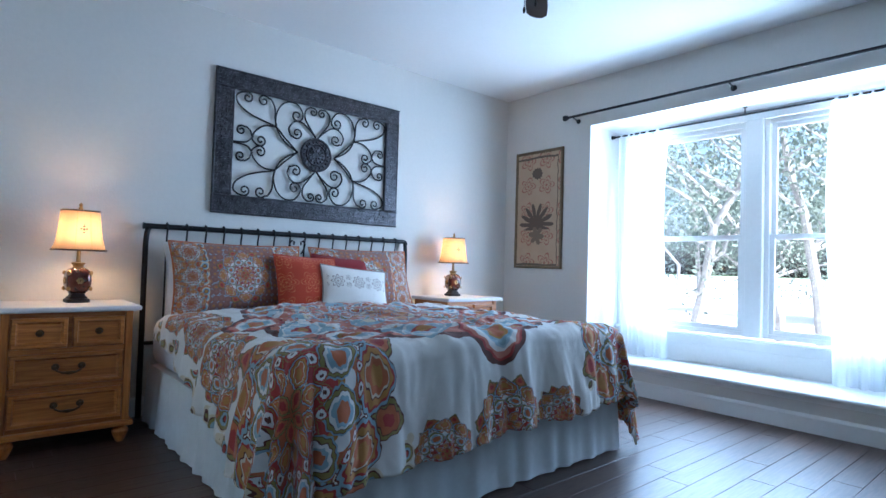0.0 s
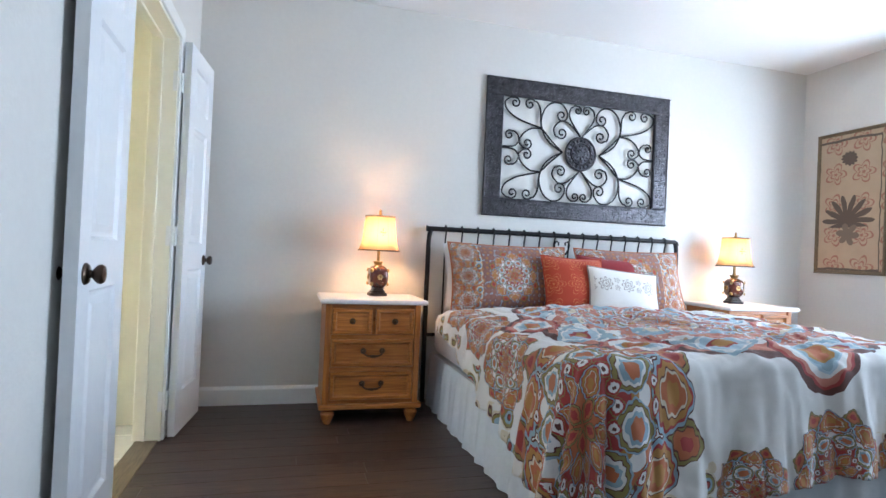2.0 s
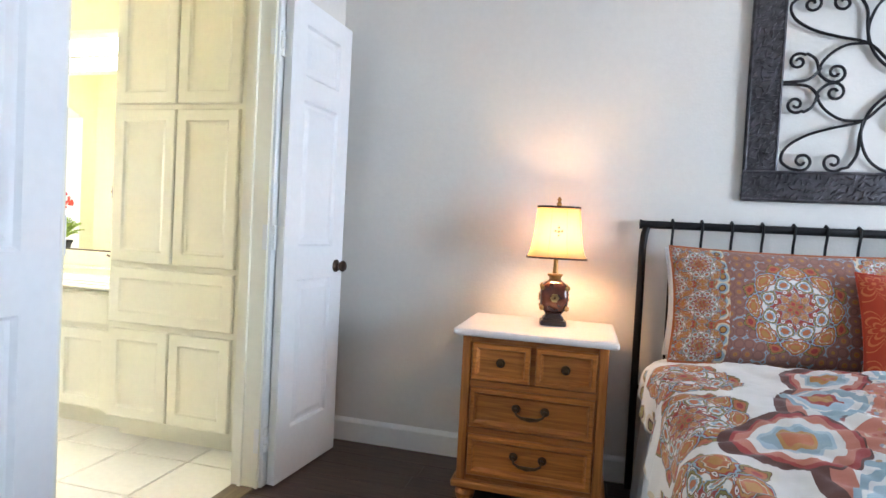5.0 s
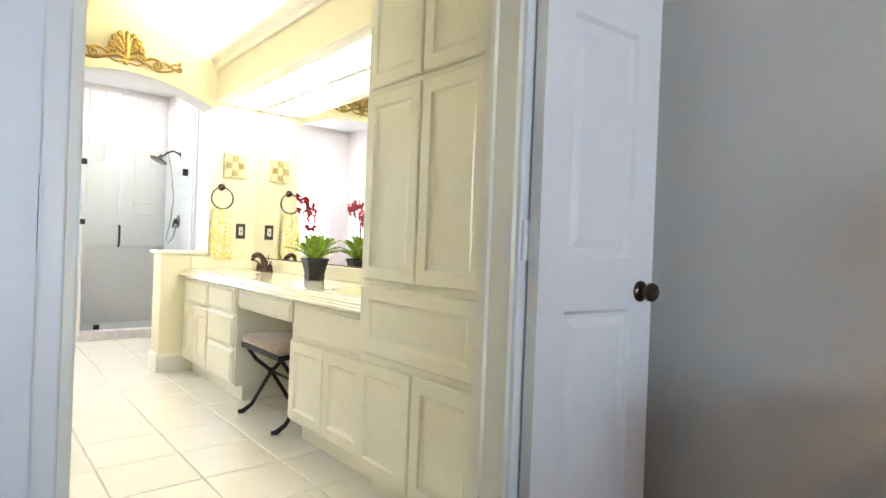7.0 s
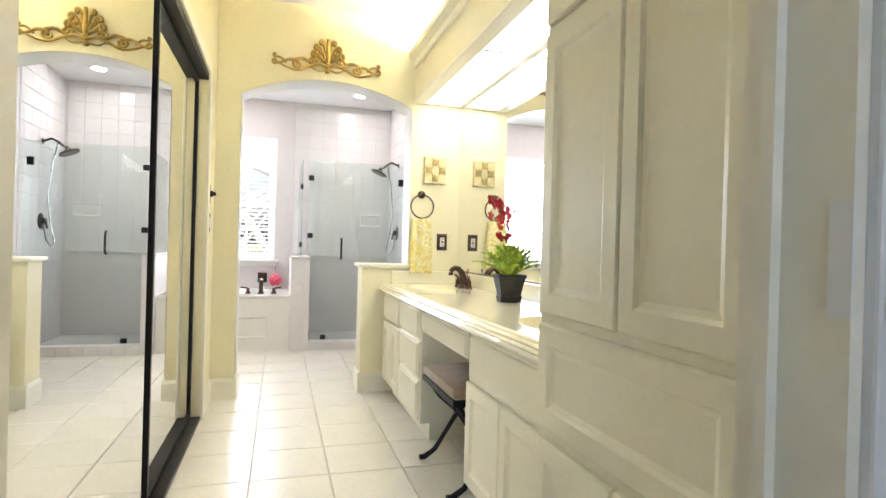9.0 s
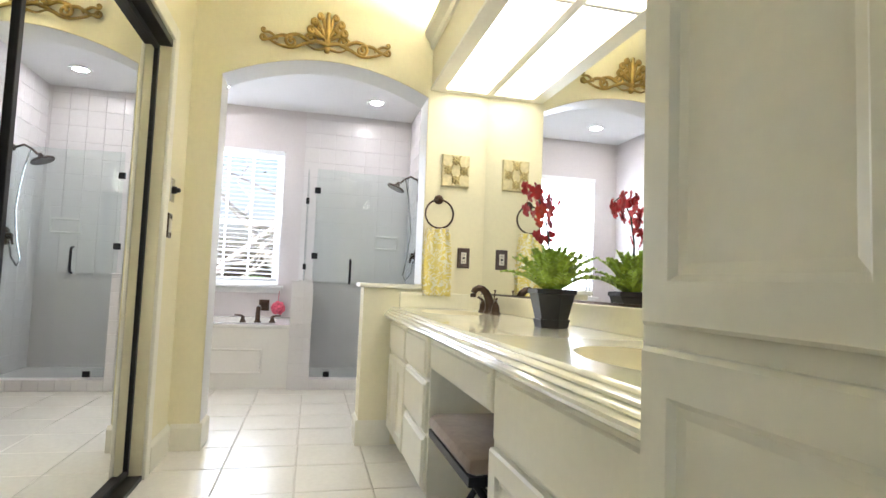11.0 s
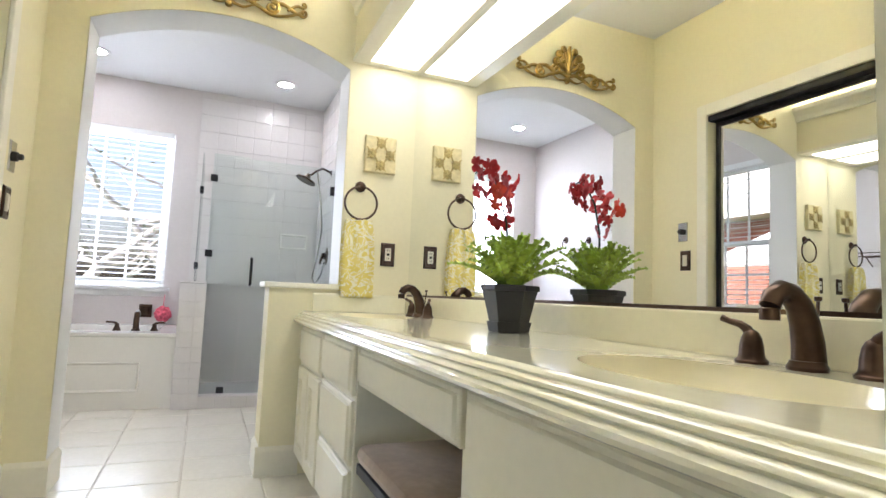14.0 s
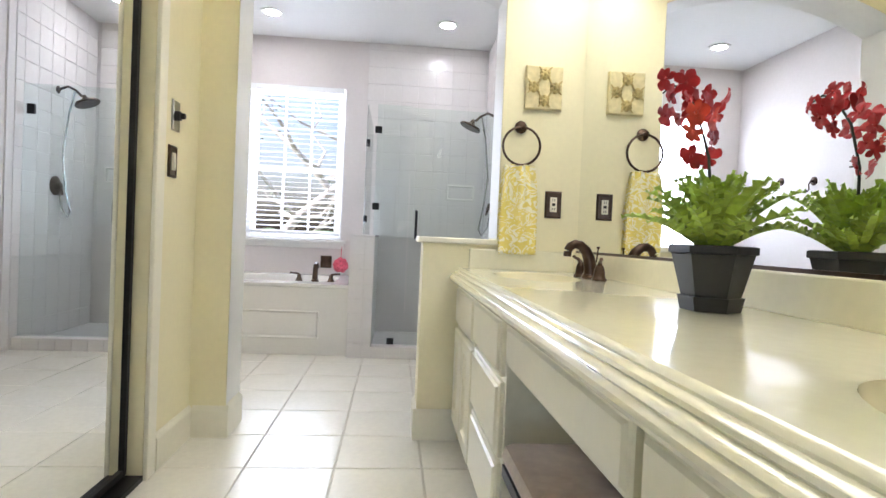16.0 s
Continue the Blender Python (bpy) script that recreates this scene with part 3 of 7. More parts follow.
front("false_drawer", van, -1.93, VF, 0.525, 0.655, 0.176, "drawer")
front("door", van, -1.95, VF, 0.115, 0.334, 0.395)
front("door", van, -1.61, VF, 0.115, 0.334, 0.395)
for x, z in ((-3.202, 0.47), (-3.202, 0.19)):
    part("hinge", B((x - 0.004, VF - 0.010, z - 0.02, x + 0.004, VF - 0.001, z + 0.02)), M_bronze, van, "small dark hinge")

CT, CF = 0.768, 3.985
top = thing("countertop", pose(0, 0, 0), "glossy cream cultured marble vanity top with two basins", "countertop")
CX0, CX1 = XA0 + 0.001, TX0 - 0.001
SINKS = ((-3.37, 4.255), (-1.62, 4.255))
bm = bmesh.new()
outer = [bm.verts.new((x, y, CT)) for x, y in ((CX0, CF + 0.035), (CX1, CF + 0.035), (CX1, YV), (CX0, YV))]
es = [bm.edges.new((outer[k], outer[(k + 1) % 4])) for k in range(4)]
for sx, sy in SINKS:
    e = [bm.verts.new((sx + 0.255 * math.cos(a), sy + 0.155 * math.sin(a), CT)) for a in (2 * math.pi * k / 40 for k in range(40))]
    es += [bm.edges.new((e[k], e[(k + 1) % 40])) for k in range(40)]
bmesh.ops.triangle_fill(bm, use_beauty=True, edges=es)
edge = [(0.035, 0.0), (0.028, -0.003), (0.024, -0.009), (0.024, -0.013), (0.016, -0.014), (0.010, -0.018), (0.008, -0.024), (0.010, -0.028), (0.004, -0.029), (-0.003, -0.032), (-0.006, -0.037), (-0.004, -0.042), (-0.007, -0.044), (-0.013, -0.049), (-0.015, -0.057), (-0.012, -0.066), (-0.003, -0.072), (0.012, -0.073), (0.06, -0.073), (0.06, -0.03)]
prism(bm, [(CF + a, CT + b * 0.80) for a, b in edge], CX0, CX1)
part("slab", bm, M_count, top, smooth=True)
for sx, sy in SINKS:
    bm = bmesh.new()
    prev = None
    for j in range(9):
        t = j / 8
        s, z = math.cos(t * math.pi / 2 * 0.93), -0.125 * math.sin(t * math.pi / 2) ** 1.1
        ring = [bm.verts.new((sx + 0.255 * s * math.cos(a), sy + 0.155 * s * math.sin(a), CT + z)) for a in (2 * math.pi * k / 40 for k in range(40))]
        if prev:
            for k in range(40):
                bm.faces.new((prev[k], prev[(k + 1) % 40], ring[(k + 1) % 40], ring[k]))
        prev = ring
    bm.faces.new(prev)
    part("basin", bm, M_basin_bounce, top, smooth=True)
bm = B((CX0, YV - 0.02, CT - 0.001, CX1, YV - 0.001, 0.857), (CX0, CF + 0.07, CT - 0.001, CX0 + 0.02, YV - 0.02, 0.857), bevel=0.005)
part("backsplash", bm, M_count, top)
mir = thing("vanity_mirror", pose(0, 0, 0), "large frameless wall mirror over the vanity", "mirror")
part("glass", B((XA0 + 0.004, YV - 0.006, 0.862, TX0 - 0.004, YV - 0.001, SZ0 - 0.024)), M_mirror, mir)
part("channel", B((XA0 + 0.004, YV - 0.010, 0.857, TX0 - 0.004, YV - 0.0065, 0.866)), M_bronze, mir)


def faucet(x, y):
    t = thing("faucet", pose(x, y, CT), "oil-rubbed bronze widespread faucet on the vanity top", "faucet", "vanity faucets")
    bm = bmesh.new()
    lathe(bm, [(0.030, 0), (0.031, 0.006), (0.027, 0.012), (0.026, 0.016)], n=20)
    pts = [(0, 0.004, 0.012), (0, 0.002, 0.045), (0, -0.006, 0.078), (0, -0.020, 0.106), (0, -0.040, 0.124), (0, -0.062, 0.128), (0, -0.080, 0.118), (0, -0.089, 0.102)]
    rs = [0.026, 0.0245, 0.0225, 0.020, 0.018, 0.017, 0.0165, 0.016]
    tube(bm, pts, rs, 14)
    lathe(bm, [(0.015, 0.0), (0.015, 0.018), (0.013, 0.02)], (0, pts[-1][1], pts[-1][2] - 0.022), 14)
    part("spout", bm, M_bronze, t, smooth=True)
    bm = bmesh.new()
    tube(bm, [(0, 0.024, 0.06), (0, 0.030, 0.115)], 0.003, 6)
    lathe(bm, [(0.0, 0.004), (0.006, 0.003), (0.006, -0.004), (0.0, -0.005)], (0, 0.030, 0.118), 10)
    part("lift_rod", bm, M_bronze, t, smooth=True)
    for s in (-1, 1):
        bm = bmesh.new()
        lathe(bm, [(0.027, 0), (0.028, 0.005), (0.023, 0.010), (0.021, 0.016), (0.020, 0.03), (0.017, 0.045), (0.012, 0.055), (0.005, 0.060)], (s * 0.10, 0.0, 0), 20)
        h = [(s * 0.10, 0, 0.045), (s * 0.107, -0.002, 0.06), (s * 0.118, -0.005, 0.068), (s * 0.135, -0.01, 0.072), (s * 0.15, -0.014, 0.078)]
        tube(bm, h, [0.012, 0.009, 0.007, 0.006, 0.0065], 10)
        part("handle", bm, M_bronze, t, smooth=True)
    return t


faucet(-1.638, 4.478)
faucet(-3.375, 4.465)


# ---- mirrored closet doors ----
cl = thing("sliding_mirror_door", pose(0, 0, 0), "black framed sliding mirror closet door", "closet door", "closet doors")
def mirror_door(t, x0, x1, y):
    z0, z1, f = 0.03, 1.945, 0.022
    part("mirror", B((x0 + f, y - 0.004, z0 + f, x1 - f, y, z1 - f)), M_mirror, t)
    part("frame", B((x0, y - 0.012, z0, x0 + f, y + 0.010, z1), (x1 - f, y - 0.012, z0, x1, y + 0.010, z1), (x0 + f, y - 0.012, z0, x1 - f, y + 0.010, z0 + f), (x0 + f, y - 0.012, z1 - f, x1 - f, y + 0.010, z1), bevel=0.002), M_black, t)
mirror_door(cl, -2.10, -0.95, YC - 0.022)
cl2 = thing("sliding_mirror_door", pose(0, 0, 0), "black framed sliding mirror closet door", "closet door", "closet doors")
mirror_door(cl2, -3.325, -2.05, YC - 0.055)
structure("closet_track", B((-3.335, YC - 0.075, 0, -0.935, YC + 0.006, 0.022), (-3.335, YC - 0.075, 1.95, -0.935, YC + 0.006, 1.985), bevel=0.003), M_black, "black metal track of the closet doors")
structure("closet_casing", B((-3.405, YC + 0.001, 0, -3.338, YC + 0.018, 2.055), (-0.932, YC + 0.001, 0, -0.865, YC + 0.018, 2.055), (-3.338, YC + 0.001, 1.988, -0.932, YC + 0.018, 2.055), bevel=0.004), M_btrim, "cream casing round the closet opening")


def wall_plate(name, m, label, w=0.075, h=0.12, inserts=1, cat="switch", dark=True):
    t = thing(name, m, label, cat)
    bm = bmesh.new()
    rings(bm, w, h, [(0, 0), (0.001, 0.004), (0.006, 0.008), (0.010, 0.008), (0.013, 0.005), (0.018, 0.005)], pose(-w / 2, -h / 2, 0))
    part("plate", bm, M_bronze if dark else M_plate, t)
    for k in range(inserts):
        c = (k - (inserts - 1) / 2) * 0.046
        bm = bmesh.new()
        box(bm, c - 0.016, -0.033, 0.0052, c + 0.016, 0.033, 0.010, bevel=0.002)
        ins = part("insert", bm, M_plate, t)
        if cat == "outlet":
            bm = bmesh.new()
            for zz in (-0.02, 0.02):
                box(bm, c - 0.006, zz - 0.005, 0.0101, c - 0.003, zz + 0.005, 0.0108)
                box(bm, c + 0.003, zz - 0.005, 0.0101, c + 0.006, zz + 0.005, 0.0108)
            box(bm, c - 0.007, -0.006, 0.0101, c + 0.007, 0.006, 0.012)
            part("slot", bm, M_black, ins)
        else:
            bm = bmesh.new()
            box(bm, c - 0.012, -0.028, 0.0101, c + 0.012, 0.028, 0.013, bevel=0.002)
            part("rocker", bm, M_plate, ins)
    return t


wall_plate("outlet", facing_east(XA0 + 0.001, 4.425, 1.068), "bronze outlet plate with ivory insert beside the mirror", cat="outlet")
wall_plate("light_switch", facing_north(-0.69, YC + 0.001, 1.30), "bronze double switch plate with ivory rockers", 0.12, 0.12, 2)
wall_plate("light_switch", facing_north(-3.50, YC + 0.001, 1.14), "bronze switch plate with ivory rocker", 0.075, 0.12, 1)
t = thing("wall_timer", facing_north(-3.52, YC + 0.001, 1.315), "silver wall timer with a dark knob", "timer")
bm = bmesh.new()
rings(bm, 0.07, 0.115, [(0, 0), (0.002, 0.005), (0.006, 0.006)], pose(-0.035, -0.058, 0))
part("plate", bm, M_chrome, t)
bm = bmesh.new()
lathe(bm, [(0.019, 0.006), (0.018, 0.02), (0.012, 0.024), (0.011, 0.036), (0.008, 0.038)], n=16)
part("knob", bm, M_black, t, smooth=True)


# ---- tub and shower ----
XS = -5.36
tub = thing("bathtub", pose(0, 0, 0), "white bathtub with a panelled apron below the window", "bathtub")
TUBX, TUBZ, TUBY1 = -5.45, 0.525, 3.405
bm = B((TUBX, YTS + 0.002, 0, TUBX + 0.02, TUBY1, TUBZ - 0.03))
part("apron", bm, M_tub, tub)
bm = bmesh.new()
rings(bm, 0.86, 0.205, [(0, 0), (0, 0.012), (0.006, 0.016), (0.014, 0.010), (0.020, 0.004)], facing_east(TUBX + 0.02, 2.335, 0.12))
part("apron_panel", bm, M_tub, tub)
bm = bmesh.new()
tw, tl = (XT + TUBX) / 2, (YTS + TUBY1) / 2
ov = [bm.verts.new((x, y, TUBZ)) for x, y in ((XT + 0.002, YTS + 0.002), (TUBX + 0.035, YTS + 0.002), (TUBX + 0.035, TUBY1), (XT + 0.002, TUBY1))]
es = [bm.edges.new((ov[k], ov[(k + 1) % 4])) for k in range(4)]
ring0 = [bm.verts.new((tw + 0.33 * math.copysign(abs(math.cos(a)) ** 0.6, math.cos(a)), tl + 0.52 * math.copysign(abs(math.sin(a)) ** 0.6, math.sin(a)), TUBZ)) for a in (2 * math.pi * k / 40 for k in range(40))]
es += [bm.edges.new((ring0[k], ring0[(k + 1) % 40])) for k in range(40)]
bmesh.ops.triangle_fill(bm, use_beauty=True, edges=es)
prev = ring0
for s, z in ((0.97, -0.03), (0.9, -0.25), (0.82, -0.36), (0.6, -0.40)):
    ring = [bm.verts.new((tw + (v.co.x - tw) * s, tl + (v.co.y - tl) * s, TUBZ + z)) for v in ring0]
    for k in range(40):
        bm.faces.new((prev[k], prev[(k + 1) % 40], ring[(k + 1) % 40], ring[k]))
    prev = ring
bm.faces.new(prev)
box(bm, TUBX, YTS + 0.002, TUBZ - 0.03, TUBX + 0.034, TUBY1, TUBZ - 0.002, bevel=0.006)
part("deck", bm, M_tub, tub, smooth=True)
tf = thing("tub_faucet", pose(-5.62, 3.13, TUBZ), "dark bronze tub filler with two lever handles on the deck", "faucet")
bm = bmesh.new()
lathe(bm, [(0.03, 0), (0.03, 0.01), (0.024, 0.016)], n=16)
tube(bm, [(0, 0, 0.01), (0, 0, 0.08), (-0.02, 0, 0.12), (-0.07, 0, 0.13), (-0.12, 0, 0.105)], [0.022, 0.02, 0.02, 0.018, 0.016], 12)
part("spout", bm, M_bronze, tf, smooth=True)
for s in (-1, 1):
    bm = bmesh.new()
    lathe(bm, [(0.028, 0), (0.024, 0.012), (0.016, 0.03), (0.014, 0.05), (0.01, 0.055)], (0, s * 0.12, 0), 14)
    tube(bm, [(0, s * 0.12, 0.052), (0, s * 0.15, 0.06), (0, s * 0.19, 0.062)], [0.01, 0.008, 0.008], 8)
    part("handle", bm, M_bronze, tf, smooth=True)
t = thing("overflow_plate", facing_east(XT + 0.001, 3.12, 0.64), "square dark overflow plate on the wall above the tub", "overflow plate")
bm = bmesh.new()
rings(bm, 0.10, 0.11, [(0, 0), (0.002, 0.012), (0.02, 0.018), (0.03, 0.012)], pose(-0.05, -0.055, 0))
part("plate", bm, M_bronze, t)
t = thing("bath_sponge", pose(-6.24, 3.26, 0.62), "pink mesh bath sponge hanging above the tub", "sponge")
bm = bmesh.new()
bmesh.ops.create_icosphere(bm, subdivisions=4, radius=0.062)
for v in bm.verts:
    v.co *= 1 + 0.28 * noise.noise(v.co * 40) + 0.15 * noise.noise(v.co * 90)
part("mesh_ball", bm, M_pink, t)
bm = bmesh.new()
tube(bm, [(0, 0, 0.05), (-0.03, 0, 0.12), (-0.09, 0, 0.16)], 0.003, 6)
part("cord", bm, M_pink, t)

WY = (3.405, 3.58)


def tiled(name, boxes, label):
    return structure(name, B(*boxes), M_shgrout, label)


tiled("wing_wall", [(XT + 0.003, WY[0], 0, XS - 0.006, WY[1], 0.885)], "white tiled half wall between tub and shower")
tiled("shower_curb", [(XS - 0.12, WY[1], 0, XS - 0.006, YTN, 0.085)], "white tiled shower curb")
structure("shower_floor", B((XT, WY[1], 0.0, XS - 0.12, YTN, 0.03)), M_shtile, "white shower floor")
tiled("shower_back", [(XT, WY[1], 0.885, XT + 0.012, YTN, CEIL - 0.02), (XT, 3.43, 0.885, XT + 0.012, WY[1], CEIL - 0.02)], "white tiled back wall of the shower")
tiled("shower_side", [(XT + 0.012, YTN - 0.012, 0.03, XS + 0.1, YTN, CEIL - 0.02)], "white tiled side wall of the shower")
sh = thing("shower_enclosure", pose(0, 0, 0), "frameless glass shower enclosure with black fittings", "shower")
GX = -5.415
def pane(name, b, label=""):
    ob = part(name, B(b), M_shglass, sh, label)
    ob.visible_shadow = False
    return ob
gd = pane("door_glass", (GX - 0.004, 3.565, 0.098, GX + 0.004, 3.815, 1.855), "clear glass pane")
pane("fixed_glass", (GX - 0.004, 3.82, 0.090, GX + 0.004, YTN - 0.015, 1.845), "clear glass pane")
pane("return_glass", (XT + 0.02, 3.49, 0.89, GX - 0.008, 3.498, 1.85), "clear glass pane")
for y, z, w, h in ((3.575, 1.67, 0.05, 0.05), (3.575, 1.11, 0.05, 0.05), (3.72, 0.12, 0.05, 0.045), (4.46, 1.67, 0.05, 0.07)):
    part("clamp", B((GX - 0.012, y - w / 2, z - h / 2, GX + 0.012, y + w / 2, z + h / 2), bevel=0.003), M_black, sh, "black clamp")
for y, z in ((3.53, 1.60), (3.53, 1.02)):
    part("clamp", B((-5.62, 3.48, z - 0.025, -5.57, 3.508, z + 0.025), bevel=0.003), M_black, sh, "black clamp")
bm = bmesh.new()
tube(bm, [(GX + 0.006, 3.875, 0.89), (GX + 0.04, 3.875, 0.90), (GX + 0.045, 3.875, 0.93), (GX + 0.045, 3.875, 1.05), (GX + 0.04, 3.875, 1.08), (GX + 0.006, 3.875, 1.09)], 0.010, 10)
part("pull_handle", bm, M_black, sh, "black pull handle", True)
hs = thing("shower_set", pose(0, 0, 0), "dark bronze shower head with a handset hose", "shower head")
HX = -5.80
bm = bmesh.new()
lathe(bm, [(0.03, 0), (0.028, 0.01), (0.01, 0.014)], n=16, m=pose(HX, YTN - 0.013, 1.90, 90))
tube(bm, [(HX, YTN - 0.02, 1.90), (HX, YTN - 0.09, 1.93), (HX, YTN - 0.15, 1.90), (HX, YTN - 0.19, 1.86)], 0.010, 10)
part("arm", bm, M_bronze, hs, smooth=True)
bm = bmesh.new()
lathe(bm, [(0.012, 0.06), (0.02, 0.04), (0.03, 0.02), (0.085, 0.004), (0.09, -0.008), (0.085, -0.014)], n=24, m=pose(HX, YTN - 0.23, 1.815, -24))
part("rose", bm, M_bronze, hs, smooth=True)
bm = bmesh.new()
tube(bm, [(HX, YTN - 0.14, 1.90), (HX, YTN - 0.10, 1.72), (HX + 0.01, YTN - 0.07, 1.40), (HX + 0.02, YTN - 0.10, 1.15), (HX, YTN - 0.13, 0.98), (HX - 0.02, YTN - 0.10, 0.93), (HX - 0.03, YTN - 0.05, 1.0), (HX - 0.03, YTN - 0.03, 1.12)], 0.0075, 8)
part("hose", bm, M_chrome, hs, smooth=True)
bm = bmesh.new()
lathe(bm, [(0.075, 0), (0.075, 0.006), (0.06, 0.012), (0.03, 0.016), (0.026, 0.045), (0.02, 0.05)], n=24, m=pose(HX, YTN - 0.013, 1.17, 90))
tube(bm, [(HX, YTN - 0.055, 1.17), (HX, YTN - 0.07, 1.10)], [0.012, 0.009], 8)
part("valve", bm, M_bronze, hs, smooth=True)
t = thing("soap_shelf", pose(XT + 0.012, 4.30, 1.24), "small white recessed soap shelf on the shower wall", "shelf")
bm = bmesh.new()
rings(bm, 0.26, 0.15, [(0, 0), (0, 0.012), (0.015, 0.016), (0.025, 0.004)], Matrix(((0, 0, 1, 0), (1, 0, 0, -0.13), (0, 1, 0, 0), (0, 0, 0, 1))))
part("tray", bm, M_tub, t)
for x, y in ((-5.82, 2.69), (-5.81, 4.08), (-4.55, 2.69)):
    t = thing("downlight", pose(x, y, CEIL - 0.02), "round white recessed ceiling downlight", "ceiling light", "tub room downlights")
    bm = bmesh.new()
    lathe(bm, [(0.062, -0.002), (0.095, -0.004), (0.098, -0.010), (0.090, -0.012), (0.066, -0.006)], n=28)
    part("trim_ring", bm, M_trim, t, smooth=True)
    bm = bmesh.new()
    lathe(bm, [(0.064, -0.003), (0.055, -0.008), (0.0, -0.0085)], n=28)
    part("lens", bm, M_can, t, smooth=True)


# ---- patterned cloth ----
class Nodes:
    """Short hand for arithmetic in a material."""

    def __init__(self, name, rough=0.9):
        self.mat = bpy.data.materials.new(name)
        self.mat.use_nodes = True
        self.nt = self.mat.node_tree
        self.bsdf = self.nt.nodes["Principled BSDF"]
        self.bsdf.inputs["Roughness"].default_value = rough
        self.bsdf.inputs["Specular IOR Level"].default_value = 0.2

    def put(self, socket, value):
        if isinstance(value, (int, float)):
            socket.default_value = value
        elif isinstance(value, tuple):
            socket.default_value = value if len(value) == len(socket.default_value) else (*value, 1)
        else:
            self.nt.links.new(value, socket)

    def do(self, op, a, b=0.0, c=0.0):
        n = self.nt.nodes.new("ShaderNodeMath")
        n.operation = op
        for s, v in zip(n.inputs, (a, b, c)):
            self.put(s, v)
        return n.outputs[0]

    def uv(self, wobble=0.0, scale=6.0):
        t = self.nt.nodes.new("ShaderNodeTexCoord").outputs["UV"]
        if wobble:
            n = self.nt.nodes.new("ShaderNodeTexNoise")
            n.inputs["Scale"].default_value = scale
            self.nt.links.new(t, n.inputs["Vector"])
            s = self.nt.nodes.new("ShaderNodeVectorMath")
            s.operation = "MULTIPLY_ADD"
            self.nt.links.new(n.outputs["Color"], s.inputs[0])
            s.inputs[1].default_value = (wobble, wobble, 0)
            self.nt.links.new(t, s.inputs[2])
            t = s.outputs[0]
        x = self.nt.nodes.new("ShaderNodeSeparateXYZ")
        self.nt.links.new(t, x.inputs[0])
        return x.outputs[0], x.outputs[1], t

    def ramp(self, value, stops):
        n = self.nt.nodes.new("ShaderNodeValToRGB")
        n.color_ramp.interpolation = "CONSTANT"
        el = n.color_ramp.elements
        el.remove(el[1])
        el[0].position, el[0].color = stops[0][0], (*stops[0][1], 1)
        for p, c in stops[1:]:
            el.new(p).color = (*c, 1)
        self.put(n.inputs[0], value)
        return n.outputs[0]

    def mix(self, f, a, b):
        n = self.nt.nodes.new("ShaderNodeMix")
        n.data_type = "RGBA"
        self.put(n.inputs[0], f)
        self.put(n.inputs[6], a)
        self.put(n.inputs[7], b)
        return n.outputs[2]

    def medallion(self, u, v, radius, petals, scallop=0.18, turn=0.0):
        """Distance from a flower's centre, 1 at its scalloped rim."""
        r = self.do("SQRT", self.do("ADD", self.do("MULTIPLY", u, u), self.do("MULTIPLY", v, v)))
        a = self.do("ARCTAN2", v, u)
        w = self.do("ABSOLUTE", self.do("COSINE", self.do("MULTIPLY_ADD", a, petals / 2, turn)))
        rim = self.do("MULTIPLY_ADD", w, scallop * radius, radius * (1 - scallop))
        return self.do("DIVIDE", r, rim)

    def tile(self, x, period, shift=0.0):
        return self.do("MULTIPLY", self.do("SUBTRACT", self.do("FRACT", self.do("MULTIPLY_ADD", x, 1 / period, shift)), 0.5), period)

    def less(self, a, b):
        return self.do("LESS_THAN", a, b)


BROWN, RUST, RED, CREAM, WHITE, BLUE = (0.11, 0.045, 0.036), (0.42, 0.135, 0.06), (0.32, 0.050, 0.045), (0.58, 0.50, 0.37), (0.66, 0.645, 0.62), (0.26, 0.36, 0.42)


def cloth_finish(n, col, weave=700.0):
    t = n.nt.nodes.new("ShaderNodeTexCoord")
    f, g = n.nt.nodes.new("ShaderNodeTexNoise"), n.nt.nodes.new("ShaderNodeTexNoise")
    f.inputs["Scale"].default_value, g.inputs["Scale"].default_value = weave, 5.0
    for k in (f, g):
        n.nt.links.new(t.outputs["Object"], k.inputs["Vector"])
    s = n.do("MULTIPLY_ADD", f.outputs[0], 0.25, n.do("MULTIPLY_ADD", g.outputs[0], 0.25, 0.75))
    m = n.nt.nodes.new("ShaderNodeVectorMath")
    m.operation = "SCALE"
    n.nt.links.new(col, m.inputs[0])
    n.nt.links.new(s, m.inputs["Scale"])
    n.nt.links.new(m.outputs[0], n.bsdf.inputs["Base Color"])
    b = n.nt.nodes.new("ShaderNodeBump")
    b.inputs["Strength"].default_value, b.inputs["Distance"].default_value = 0.2, 0.003
    n.nt.links.new(f.outputs[0], b.inputs["Height"])
    n.nt.links.new(b.outputs[0], n.bsdf.inputs["Normal"])
    n.bsdf.inputs["Sheen Weight"].default_value = 0.15
    return n.mat


